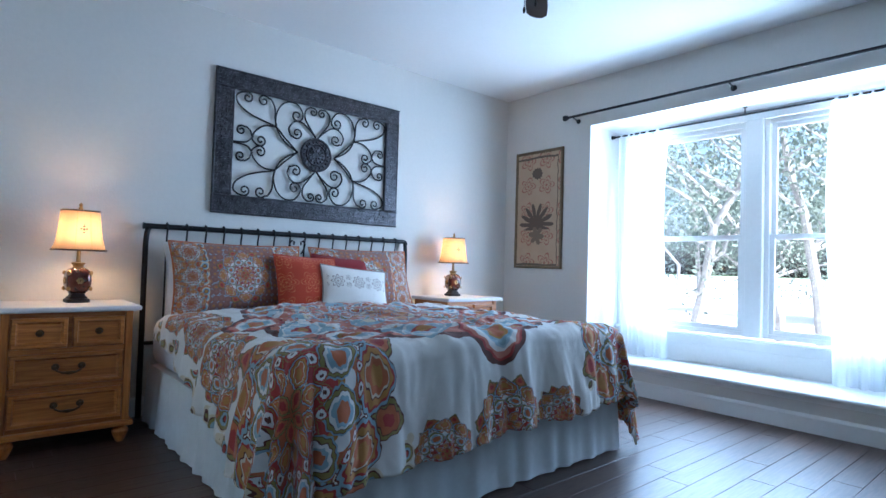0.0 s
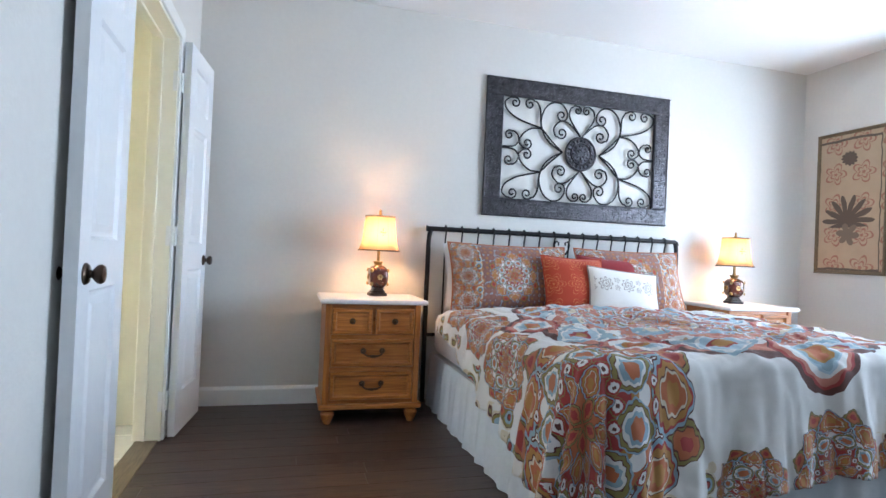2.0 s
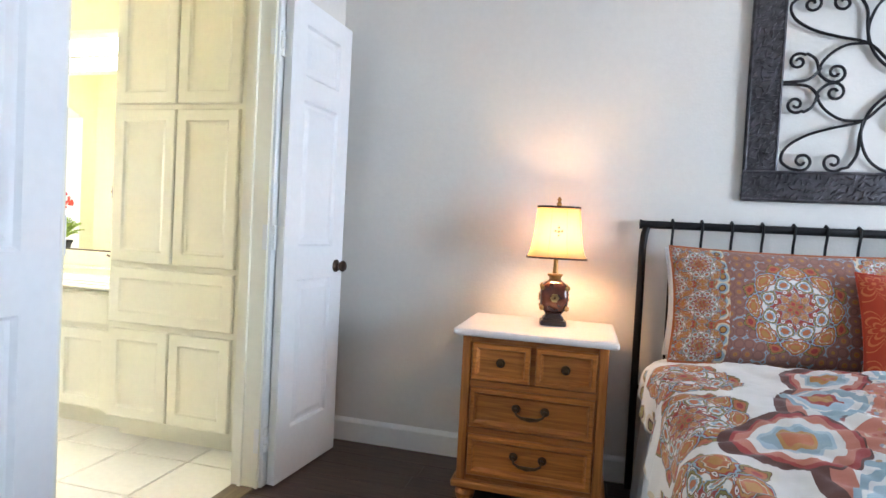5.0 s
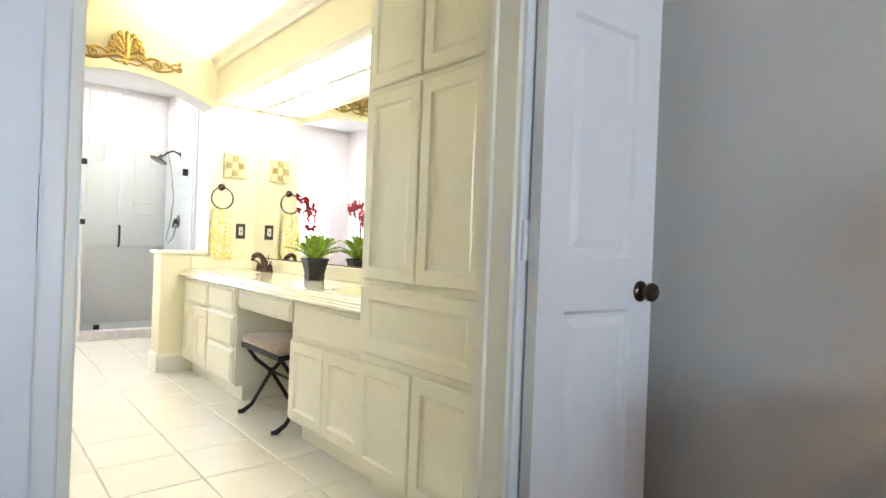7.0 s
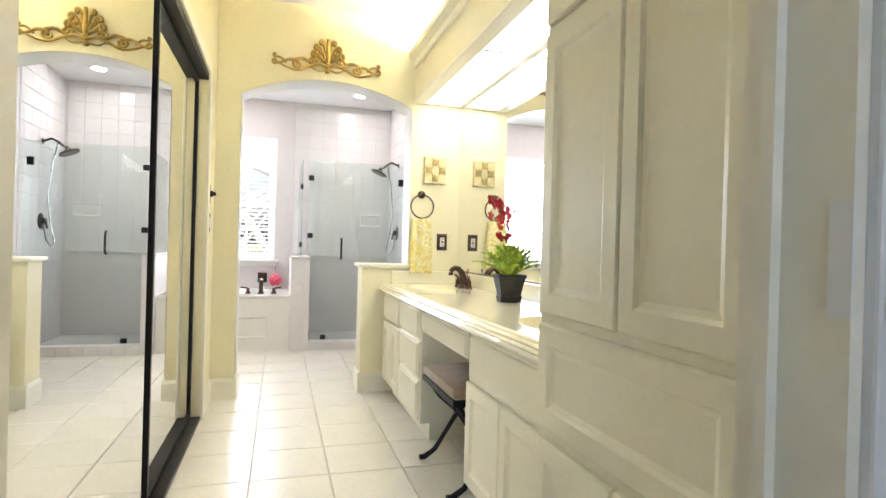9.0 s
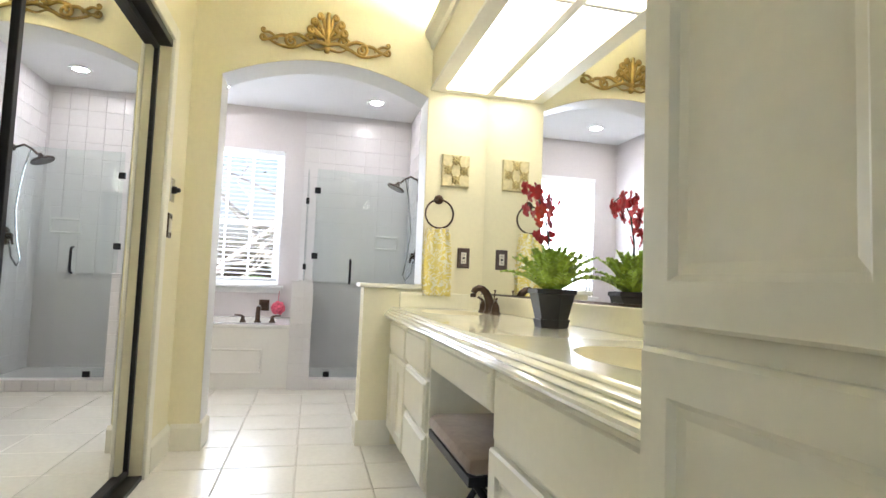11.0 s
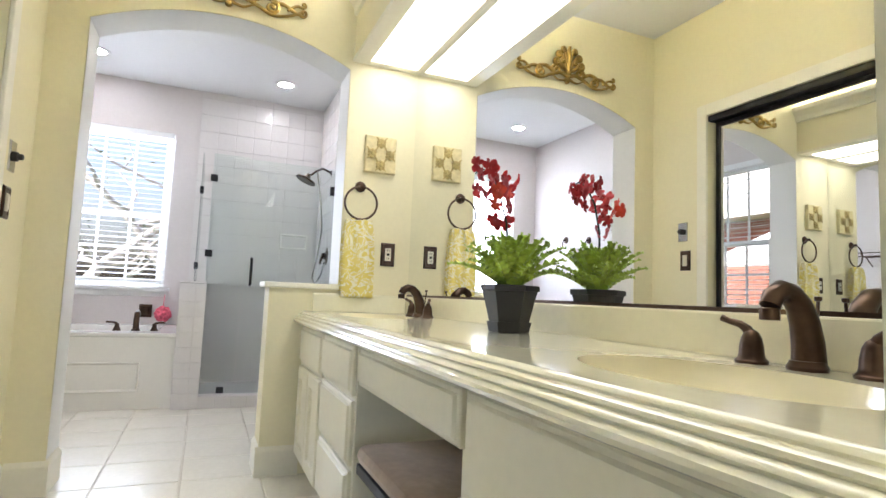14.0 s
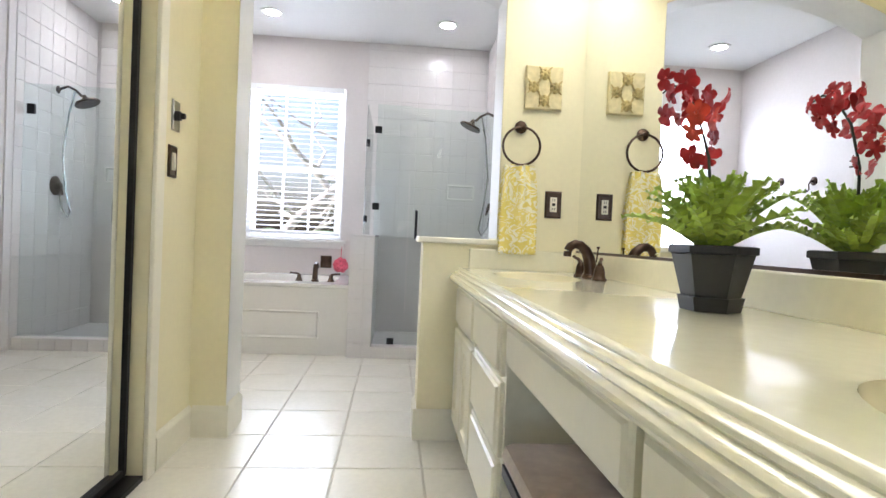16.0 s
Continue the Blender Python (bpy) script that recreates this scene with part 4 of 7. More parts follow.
def petal_ring(n, col, r, a, count, at, half, stops, turn=0.0, fat=0.46, point=1.55):
    """A ring of nested pointed petals about a centre, laid over col."""
    ua = n.do("ABSOLUTE", n.do("SUBTRACT", n.do("FRACT", n.do("MULTIPLY_ADD", a, count / (2 * math.pi), turn)), 0.5))
    rr = n.do("DIVIDE", n.do("SUBTRACT", r, at), half)
    squeeze = n.do("MULTIPLY_ADD", rr, -0.45, 1.0)
    side = n.do("DIVIDE", n.do("DIVIDE", ua, fat), squeeze)
    e = n.do("ADD", n.do("POWER", side, point), n.do("POWER", n.do("ABSOLUTE", rr), point))
    e = n.do("ADD", e, n.do("MULTIPLY", n.do("COSINE", n.do("MULTIPLY", rr, 19.0)), 0.05))
    return n.mix(n.less(e, 1.0), col, n.ramp(e, stops))


OCHRE, OLIVE = (0.40, 0.20, 0.06), (0.24, 0.20, 0.07)
DROP_A = [(0, OCHRE), (0.16, RUST), (0.34, CREAM), (0.42, BROWN), (0.46, OCHRE), (0.66, RED), (0.76, BLUE), (0.92, BROWN), (1.0, BROWN)]
DROP_B = [(0, RUST), (0.24, BLUE), (0.40, WHITE), (0.58, BROWN), (0.63, OLIVE), (0.82, BROWN), (0.86, BLUE), (1.0, BROWN)]
DROP_C = [(0, BROWN), (0.12, WHITE), (0.50, RED), (0.84, OLIVE), (1.0, BROWN)]
DROP_D = [(0, RED), (0.30, RUST), (0.62, BROWN), (0.68, OLIVE), (0.90, BROWN), (1.0, BROWN)]


def mandala(n, col, u, v, size, count, scallop=0.10):
    """A whole printed medallion of nested petal rings."""
    r = n.do("SQRT", n.do("ADD", n.do("MULTIPLY", u, u), n.do("MULTIPLY", v, v)))
    r = n.do("DIVIDE", r, size)
    a = n.do("ARCTAN2", v, u)
    col = petal_ring(n, col, r, a, count, 0.97, 0.15, DROP_D, 0.0, 0.28, 1.2)
    w = n.do("ABSOLUTE", n.do("COSINE", n.do("MULTIPLY", a, count / 2)))
    rim = n.do("DIVIDE", r, n.do("MULTIPLY_ADD", w, scallop, 1 - scallop))
    ground = n.ramp(rim, [(0, RUST), (0.30, CREAM), (0.34, RED), (0.50, OCHRE), (0.56, WHITE), (0.66, RUST), (0.78, OLIVE), (0.83, BLUE), (0.88, BROWN), (0.90, WHITE)])
    col = n.mix(n.less(rim, 0.90), col, ground)
    col = petal_ring(n, col, r, a, count, 0.84, 0.18, DROP_A, 0.5, 0.50)
    col = petal_ring(n, col, r, a, count * 3, 0.70, 0.035, DROP_C, 0.0, 0.4)
    col = petal_ring(n, col, r, a, count, 0.56, 0.17, DROP_B, 0.0)
    col = petal_ring(n, col, r, a, count * 2, 0.40, 0.06, DROP_C, 0.25)
    col = petal_ring(n, col, r, a, count, 0.27, 0.12, DROP_A, 0.5)
    col = petal_ring(n, col, r, a, max(4, count // 2), 0.11, 0.10, DROP_D, 0.25)
    return col


def nearest_motif(n, spots):
    """Of several printed centres, each (u, v, size), the one that lies nearest in its own size."""
    best = None
    for u, v, size in spots:
        u, v = n.do("DIVIDE", u, size), n.do("DIVIDE", v, size)
        r = n.do("ADD", n.do("MULTIPLY", u, u), n.do("MULTIPLY", v, v))
        if best is None:
            best = (u, v, r)
            continue
        f = n.less(r, best[2])
        vec = []
        for a, b in zip(best, (u, v, r)):
            m = n.nt.nodes.new("ShaderNodeMix")
            n.put(m.inputs[0], f)
            n.put(m.inputs[2], a)
            n.put(m.inputs[3], b)
            vec.append(m.outputs[0])
        best = vec
    return best[0], best[1]


def sprinkle(n, vec, scale, stops, rand=0.6):
    """Small round blossoms set close together."""
    v = n.nt.nodes.new("ShaderNodeTexVoronoi")
    v.inputs["Scale"].default_value, v.inputs["Randomness"].default_value = scale, rand
    n.nt.links.new(vec, v.inputs["Vector"])
    return n.ramp(v.outputs["Distance"], stops)


def filigree(n, col, vec, scale, mask, strength=0.75):
    """Small blossoms and dots in many colours, printed close together over a field."""
    v = n.nt.nodes.new("ShaderNodeTexVoronoi")
    v.inputs["Scale"].default_value, v.inputs["Randomness"].default_value = scale, 0.75
    n.nt.links.new(vec, v.inputs["Vector"])
    x = n.nt.nodes.new("ShaderNodeSeparateXYZ")
    n.nt.links.new(v.outputs["Color"], x.inputs[0])
    pick = n.ramp(x.outputs[0], [(0, BLUE), (0.22, WHITE), (0.40, OCHRE), (0.52, RED), (0.68, CREAM), (0.82, BLUE), (0.92, BROWN)])
    dot = n.do("MULTIPLY", n.less(v.outputs["Distance"], 0.40), n.do("GREATER_THAN", v.outputs["Distance"], 0.14))
    return n.mix(n.do("MULTIPLY", n.do("MULTIPLY", dot, mask), strength), col, pick)


def star_medallion(n, col, u, v, vec, size):
    """The large middle medallion: sixteen pointed arms, long and short by turns, about rings of petals."""
    r = n.do("DIVIDE", n.do("SQRT", n.do("ADD", n.do("MULTIPLY", u, u), n.do("MULTIPLY", v, v))), size)
    a = n.do("ARCTAN2", v, u)
    long_arm = n.do("POWER", n.do("ABSOLUTE", n.do("COSINE", n.do("MULTIPLY", a, 4.0))), 1.5)
    short_arm = n.do("ABSOLUTE", n.do("COSINE", n.do("MULTIPLY", a, 8.0)))
    rim = n.do("MULTIPLY_ADD", long_arm, 0.13, n.do("MULTIPLY_ADD", short_arm, 0.09, 0.82))
    e = n.do("DIVIDE", r, rim)
    inside = n.less(e, 1.0)
    ground = n.ramp(e, [(0, RUST), (0.16, CREAM), (0.20, PLUM), (0.34, BLUE), (0.38, ROSE), (0.52, CREAM), (0.56, BLUE), (0.63, ROSE), (0.72, WHITE), (0.78, BLUE), (0.84, WHITE), (0.91, ROSE), (0.96, BROWN)])
    col = n.mix(inside, col, ground)
    col = filigree(n, col, vec, 42.0, n.do("MULTIPLY", inside, n.less(e, 0.80)))
    col = petal_ring(n, col, r, a, 8, 0.87, 0.16, ARM_LONG, 0.5, 0.26, 1.5)
    col = petal_ring(n, col, r, a, 8, 0.79, 0.13, ARM_SHORT, 0.0, 0.22, 1.5)
    col = petal_ring(n, col, r, a, 24, 0.52, 0.055, DROP_E, 0.0, 0.40)
    col = petal_ring(n, col, r, a, 16, 0.40, 0.07, DROP_B, 0.5, 0.42)
    col = petal_ring(n, col, r, a, 16, 0.27, 0.06, DROP_E, 0.0, 0.42)
    return petal_ring(n, col, r, a, 8, 0.13, 0.09, DROP_A, 0.5)


PLUM, ROSE, SKY = (0.30, 0.14, 0.12), (0.45, 0.17, 0.12), (0.36, 0.47, 0.54)
ARM_LONG = [(0, RUST), (0.10, OCHRE), (0.20, BLUE), (0.32, SKY), (0.40, WHITE), (0.62, ROSE), (0.80, RED), (0.94, BROWN), (1.0, BROWN)]
ARM_SHORT = [(0, OCHRE), (0.14, RED), (0.28, SKY), (0.60, WHITE), (0.72, BLUE), (0.94, BLUE), (1.0, BLUE)]
DROP_E = [(0, OCHRE), (0.22, RED), (0.40, WHITE), (0.58, BLUE), (0.82, PLUM), (1.0, PLUM)]


def duvet_cloth():
    n = Nodes("printed_duvet_cotton")
    u, v, vec = n.uv(0.035, 4.5)
    au = n.do("ABSOLUTE", u)
    col = n.mix(0.0, WHITE, WHITE)
    # a ragged printed border along the hem, and small motifs on the hanging sides
    fill = sprinkle(n, vec, 11.0, [(0, RUST), (0.10, CREAM), (0.15, RED), (0.25, BROWN), (0.28, BLUE), (0.36, OLIVE), (0.46, BROWN), (0.50, CREAM), (0.58, WHITE)])
    rim = n.do("MAXIMUM", au, n.do("MULTIPLY", v, -0.97))
    rim = n.do("ADD", rim, n.do("MULTIPLY", n.do("COSINE", n.do("MULTIPLY", n.do("ADD", u, v), 17.0)), 0.06))
    col = n.mix(n.do("GREATER_THAN", rim, 1.36), col, fill)
    spots = [(u, n.do("ADD", v, 1.46), 0.20)]
    for x, y, s in ((1.16, 0.42, 0.20), (1.13, 0.02, 0.17), (1.12, -0.36, 0.19), (0.36, 1.46, 0.13)):
        spots.append((n.do("SUBTRACT", au, x), n.do("ADD", v, y), s))
    hu, hv = nearest_motif(n, spots)
    col = mandala(n, col, hu, hv, 1.0, 8, 0.30)
    col = mandala(n, col, n.do("SUBTRACT", au, 1.06), n.do("ADD", v, 1.13), 0.49, 10, 0.24)
    col = star_medallion(n, col, u, n.do("ADD", v, 0.16), vec, 1.0)
    return cloth_finish(n, col)


def sham_cloth():
    n = Nodes("printed_sham_cotton")
    u, v, vec = n.uv(0.02, 9.0)
    au = n.do("ABSOLUTE", u)
    base = (0.27, 0.13, 0.10)
    col = sprinkle(n, vec, 26.0, [(0, RUST), (0.14, OCHRE), (0.22, base), (0.42, (0.20, 0.10, 0.08)), (0.50, base), (0.62, BLUE), (0.70, base)], 0.35)
    side = n.do("GREATER_THAN", au, 0.22)
    col = n.mix(side, col, sprinkle(n, vec, 20.0, [(0, OCHRE), (0.20, BROWN), (0.28, BLUE), (0.42, CREAM), (0.55, RUST), (0.70, WHITE)], 0.3))
    mu, mv = nearest_motif(n, [(u, v, 0.17), (n.do("SUBTRACT", au, 0.315), n.tile(v, 0.16, 0.5), 0.082), (n.do("SUBTRACT", au, 0.42), n.tile(v, 0.16, 0.0), 0.075)])
    col = mandala(n, col, mu, mv, 1.0, 8, 0.2)
    return cloth_finish(n, col)


def red_cloth(name, base, motif):
    n = Nodes(name)
    u, v, vec = n.uv(0.02, 12.0)
    d = n.medallion(n.tile(u, 0.17, 0.5), n.tile(v, 0.17, 0.5), 0.08, 6, 0.5)
    col = n.mix(0.0, base, base)
    ring = n.do("MULTIPLY", n.less(d, 1.0), n.less(n.do("FRACT", n.do("MULTIPLY", d, 3.2)), 0.32))
    col = n.mix(n.do("MULTIPLY", ring, 0.6), col, motif)
    return cloth_finish(n, col)


def white_cloth():
    n = Nodes("embroidered_white_cotton")
    u, v, vec = n.uv(0.006, 20.0)
    col = n.mix(0.0, (0.74, 0.71, 0.66), WHITE)
    grey = (0.20, 0.15, 0.12)
    vt = n.do("SUBTRACT", v, 0.03)
    for per, sh, rad, pet, shift in ((0.155, 0.5, 0.062, 8, 0.0), (0.155, 0.0, 0.026, 5, 0.025), (0.155, 0.0, 0.026, 5, -0.03)):
        vv = n.do("ADD", vt, shift)
        d = n.medallion(n.tile(u, per, sh), vv, rad, pet, 0.4)
        line = n.do("MULTIPLY", n.less(d, 1.0), n.less(n.do("FRACT", n.do("MULTIPLY", d, 3.0)), 0.42))
        col = n.mix(n.do("MULTIPLY", n.do("MULTIPLY", line, n.less(n.do("ABSOLUTE", u), 0.225)), 0.8), col, grey)
    return cloth_finish(n, col)


M_duvet, M_sham, M_white = duvet_cloth(), sham_cloth(), white_cloth()
M_red = red_cloth("rust_red_print", (0.40, 0.050, 0.022), (0.62, 0.22, 0.08))
M_dred = red_cloth("deep_red_cloth", (0.22, 0.016, 0.020), (0.20, 0.014, 0.018))


def grid_mesh(name, nu, nv, place, material, uvs, parent=None, label="", thick=0.0):
    """A cloth surface: place(i, j) gives the point, uvs(i, j) its flat coordinates in metres."""
    verts = [place(i, j) for j in range(nv) for i in range(nu)]
    faces = [(j * nu + i, j * nu + i + 1, (j + 1) * nu + i + 1, (j + 1) * nu + i) for j in range(nv - 1) for i in range(nu - 1)]
    me = bpy.data.meshes.new(name)
    me.from_pydata(verts, [], faces)
    layer = me.uv_layers.new(name="flat")
    for loop in me.loops:
        j, i = divmod(loop.vertex_index, nu)
        layer.data[loop.index].uv = uvs(i, j)
    for p in me.polygons:
        p.use_smooth = True
    me.materials.append(material)
    ob = new(name, me)
    if parent:
        ob.parent = parent
    if thick:
        s = ob.modifiers.new("thickness", "SOLIDIFY")
        s.thickness = thick
    return tagged(ob, label) if label else ob


# ---- the bed ----
BXL, BXR, BYF, BYH, BT = 1.235, 3.165, 2.30, 4.30, 0.62
bed = thing("bed", pose((BXL + BXR) / 2, 4.30, 0), "king bed with a black iron headboard and white bedding", "bed")
bm = bmesh.new()
hw = 0.985
for s in (-1, 1):
    part("post", (lambda b: (tube(b, [(s * hw, 0.03, 0), (s * hw, 0.03, 0.6), (s * hw, 0.03, 1.06), (s * (hw - 0.004), 0.03, 1.12), (s * (hw - 0.012), 0.03, 1.155)], 0.016, 12), b)[1])(bmesh.new()), M_iron, bed, smooth=True)
bm = bmesh.new()
tube(bm, [(-hw - 0.012, 0.03, 1.166), (hw - 0.02, 0.03, 1.166), (hw - 0.006, 0.03, 1.160), (hw, 0.03, 1.14)], 0.017, 12)
for s in (-1,):
    lathe(bm, [(0.0, 0.006), (0.02, 0.004), (0.021, -0.006), (0.0, -0.008)], n=12, m=pose(s * (hw + 0.012), 0.03, 1.166, 0, 90, 0))
part("top_rail", bm, M_iron, bed, smooth=True)
bm = bmesh.new()
tube(bm, [(-hw, 0.03, 0.45), (hw, 0.03, 0.45)], 0.012, 8)
part("lower_rail", bm, M_iron, bed, smooth=True)
for k in range(1, 17):
    x = -hw + 2 * hw * k / 17
    bm = bmesh.new()
    tube(bm, [(x, 0.03, 0.45), (x, 0.03, 1.0), (x, 0.022, 1.10), (x, 0.008, 1.150), (x, 0.012, 1.182), (x, 0.03, 1.191), (x, 0.05, 1.178)], 0.0055, 6)
    part("spindle", bm, M_iron, bed, smooth=True)
for s in (-1, 1):
    bm = bmesh.new()
    tube(bm, [(s * 0.03, 0.015, 1.03), (s * 0.05, 0.012, 1.06), (s * 0.06, 0.012, 1.10), (s * 0.045, 0.012, 1.125), (s * 0.025, 0.012, 1.115), (s * 0.028, 0.012, 1.095)], 0.006, 6)
    part("scroll", bm, M_iron, bed, smooth=True)
part("mattress", B((-0.945, -2.0, 0.34, 0.945, -0.03, BT - 0.01), bevel=0.06), M_sheet, bed, "white fitted sheet over the mattress", True)
part("box_spring", B((-0.94, -1.99, 0.13, 0.94, -0.03, 0.335), bevel=0.02), M_sheet, bed)
for x in (-0.85, 0.85):
    for y in (-1.9, -0.15):
        part("leg", B((x - 0.025, y - 0.025, 0, x + 0.025, y + 0.025, 0.13)), M_iron, bed)


def skirt_side(name, a, b, out):
    a, b, o = Vector(a), Vector(b), Vector(out)
    L = (b - a).length
    nu = int(L / 0.012)

    def place(i, j):
        t, z = i / (nu - 1), 0.335 * (1 - j / 8) + 0.006
        s = t * L
        fold = (math.sin(s * 34 + 2.2 * math.sin(s * 5.1)) * 0.6 + math.sin(s * 61 + 1.3) * 0.3) * 0.014 * (j / 8) ** 0.7 + 0.02 * (j / 8)
        return a + (b - a) * t + o * fold + Vector((0, 0, z))
    return grid_mesh(name, nu, 9, place, M_skirt, lambda i, j: (i * 0.012, j * 0.04), bed, "pale pleated bed skirt")


skirt_side("bed_skirt", (-0.955, -0.05, 0), (-0.955, -2.0, 0), (-1, 0, 0))
skirt_side("bed_skirt", (-0.955, -2.01, 0), (0.955, -2.01, 0), (0, -1, 0))
skirt_side("bed_skirt", (0.955, -2.0, 0), (0.955, -0.05, 0), (1, 0, 0))

duvet = thing("duvet", pose((BXL + BXR) / 2, 3.30, 0), "white duvet printed with rust, teal and gold medallions", "duvet")
DW, DL0, DL1 = 0.955, -1.02, 0.62    # half width and ends of the flat top, along the bed
NU, NV = 230, 210
US, VS0, VS1 = 1.46, -1.50, 0.66


def duvet_point(i, j):
    fu, fv = i / (NU - 1) * 2 - 1, j / (NV - 1)
    vs0 = VS0 + 0.06 + 0.06 * fu
    v = vs0 + (VS1 - vs0) * fv
    head = max(0.0, (v + 1.0) / 1.7)
    reach = US - (0.40 if fu < 0 else 0.30) * min(1, head) ** 0.9
    u = fu * reach
    du, dv = max(0.0, abs(u) - DW + 0.05), max(0.0, DL0 + 0.05 - v)
    d = math.hypot(du, dv)
    x, y = max(-DW + 0.05, min(DW - 0.05, u)), max(v, DL0 + 0.05)
    z = 0.0
    if d > 1e-6:
        ox, oy = math.copysign(du / d, u), -dv / d
        per = u * 1.0 + v * 1.0 if du and dv else (v if du else u)
        r = 0.075
        arc = r * math.pi / 2
        if d < arc:
            out, z = r * math.sin(d / r), -r * (1 - math.cos(d / r))
        else:
            out, z = r + 0.12 * (d - arc), -r - (d - arc) * 0.985
        depth = min(1.0, d / 0.4)
        ang = math.atan2(oy, ox)
        wave = math.sin(per * 13 + 2.0 * math.sin(per * 4)) * 0.6 + math.sin(per * 27 + ang * 5) * 0.35
        if du and dv:
            wave = math.sin(ang * 9) * 0.9
        crease = abs(noise.noise(Vector((per * 9, d * 2.5, 3.0)))) + 0.5 * abs(noise.noise(Vector((per * 21, d * 5, 8.0))))
        out += (0.034 * wave + 0.040 * crease) * depth + 0.012
        x, y = x + ox * out, y + oy * out
    puff = 0.026 * noise.noise(Vector((u * 2.6, v * 2.6, 0.3))) + 0.007 * noise.noise(Vector((u * 8, v * 8, 1.3))) + 0.020 * abs(noise.noise(Vector((u * 11 + v * 5, v * 5, 2.0)))) + 0.016 * abs(noise.noise(Vector((u * 5 - v * 8, v * 13, 4.0)))) + 0.006 * abs(noise.noise(Vector((u * 31 + v * 9, v * 22, 7.0))))
    edge = max(0.0, min(1.0, (VS1 - v) / 0.07))
    bulge = 0.03 * math.cos(min(1, abs(u) / DW) * math.pi / 2)
    p = Vector((x, y, BT + 0.012 + z + (puff * 1.2 + bulge) + 0.026 * edge ** 0.5))
    p.z = max(p.z, 0.018 + 0.01 * noise.noise(Vector((u * 9, v * 9, 5))))
    return p


grid_mesh("duvet_cover", NU, NV, duvet_point, M_duvet, lambda i, j: ((i / (NU - 1) * 2 - 1) * US, VS0 + (VS1 - VS0) * j / (NV - 1)), duvet, thick=0.012)


def pillow(name, w, h, thick, m, material, label, sag=0.0):
    t = thing(name, m, label, "pillow", "pillows on the bed")
    n = 33

    def side(sign):
        def place(i, j):
            a, b = i / (n - 1) * 2 - 1, j / (n - 1) * 2 - 1
            x = a * w / 2 * (1 - 0.055 * (1 - b * b))
            y = b * h / 2 * (1 - 0.055 * (1 - a * a))
            k = max(0.0, (1 - abs(a) ** 2.6)) ** 0.62 * max(0.0, (1 - abs(b) ** 2.6)) ** 0.62
            z = sign * thick / 2 * k + sign * 0.006 * k * noise.noise(Vector((x * 9, y * 9, sign + w)))
            y += sag * math.cos(a * 2.4) * (b > 0) * b
            return Vector((x, y, z))
        return grid_mesh("cover_side", n, n, place, material, lambda i, j: ((i / (n - 1) - 0.5) * w, (j / (n - 1) - 0.5) * h), t)
    side(1)
    side(-1)
    bm = bmesh.new()
    pts = []
    for k in range(4 * 14):
        q, r = divmod(k, 14)
        s = r / 14 * 2 - 1
        a, b = ((s, -1), (1, s), (-s, 1), (-1, -s))[q]
        pts.append((a * w / 2 * (1 - 0.055 * (1 - b * b)), b * h / 2 * (1 - 0.055 * (1 - a * a)), 0))
    tube(bm, pts, 0.005, 6, closed=True)
    part("piping", bm, material, t, smooth=True)
    return t


def leaning(x, y, z, lean, turn=0.0, roll=0.0):
    """A pillow that stands on its lower edge at (x, y, z), leaning back by degrees from upright."""
    return pose(x, y, z, 90 - lean, 0, turn) @ pose(0, 0, 0, 0, 0, roll)


def on_edge(h, m):
    return m @ pose(0, h / 2, 0)


PB = BT + 0.02
pillow("sleeping_pillow", 0.80, 0.44, 0.17, on_edge(0.44, leaning(1.70, 4.16, PB, 14)), M_sheet, "white sleeping pillow behind the printed sham")
pillow("sleeping_pillow", 0.80, 0.44, 0.17, on_edge(0.44, leaning(2.70, 4.16, PB, 14)), M_sheet, "white sleeping pillow behind the printed sham")
pillow("pillow_sham", 0.84, 0.46, 0.19, on_edge(0.46, leaning(1.72, 4.02, PB, 18)), M_sham, "printed pillow sham in brown, rust and teal")
pillow("pillow_sham", 0.84, 0.46, 0.19, on_edge(0.46, leaning(2.63, 4.02, PB, 18)), M_sham, "printed pillow sham in brown, rust and teal")
pillow("throw_pillow", 0.45, 0.41, 0.15, on_edge(0.41, leaning(2.40, 3.93, PB, 22, roll=-3)), M_dred, "plain deep red throw pillow")
pillow("throw_pillow", 0.44, 0.40, 0.15, on_edge(0.40, leaning(2.10, 3.86, PB, 22, roll=-2)), M_red, "rust red throw pillow with a printed motif")
pillow("lumbar_pillow", 0.50, 0.30, 0.13, on_edge(0.30, leaning(2.385, 3.775, PB + 0.022, 22, turn=-2, roll=-6)), M_white, "small white lumbar pillow with grey embroidered flowers")


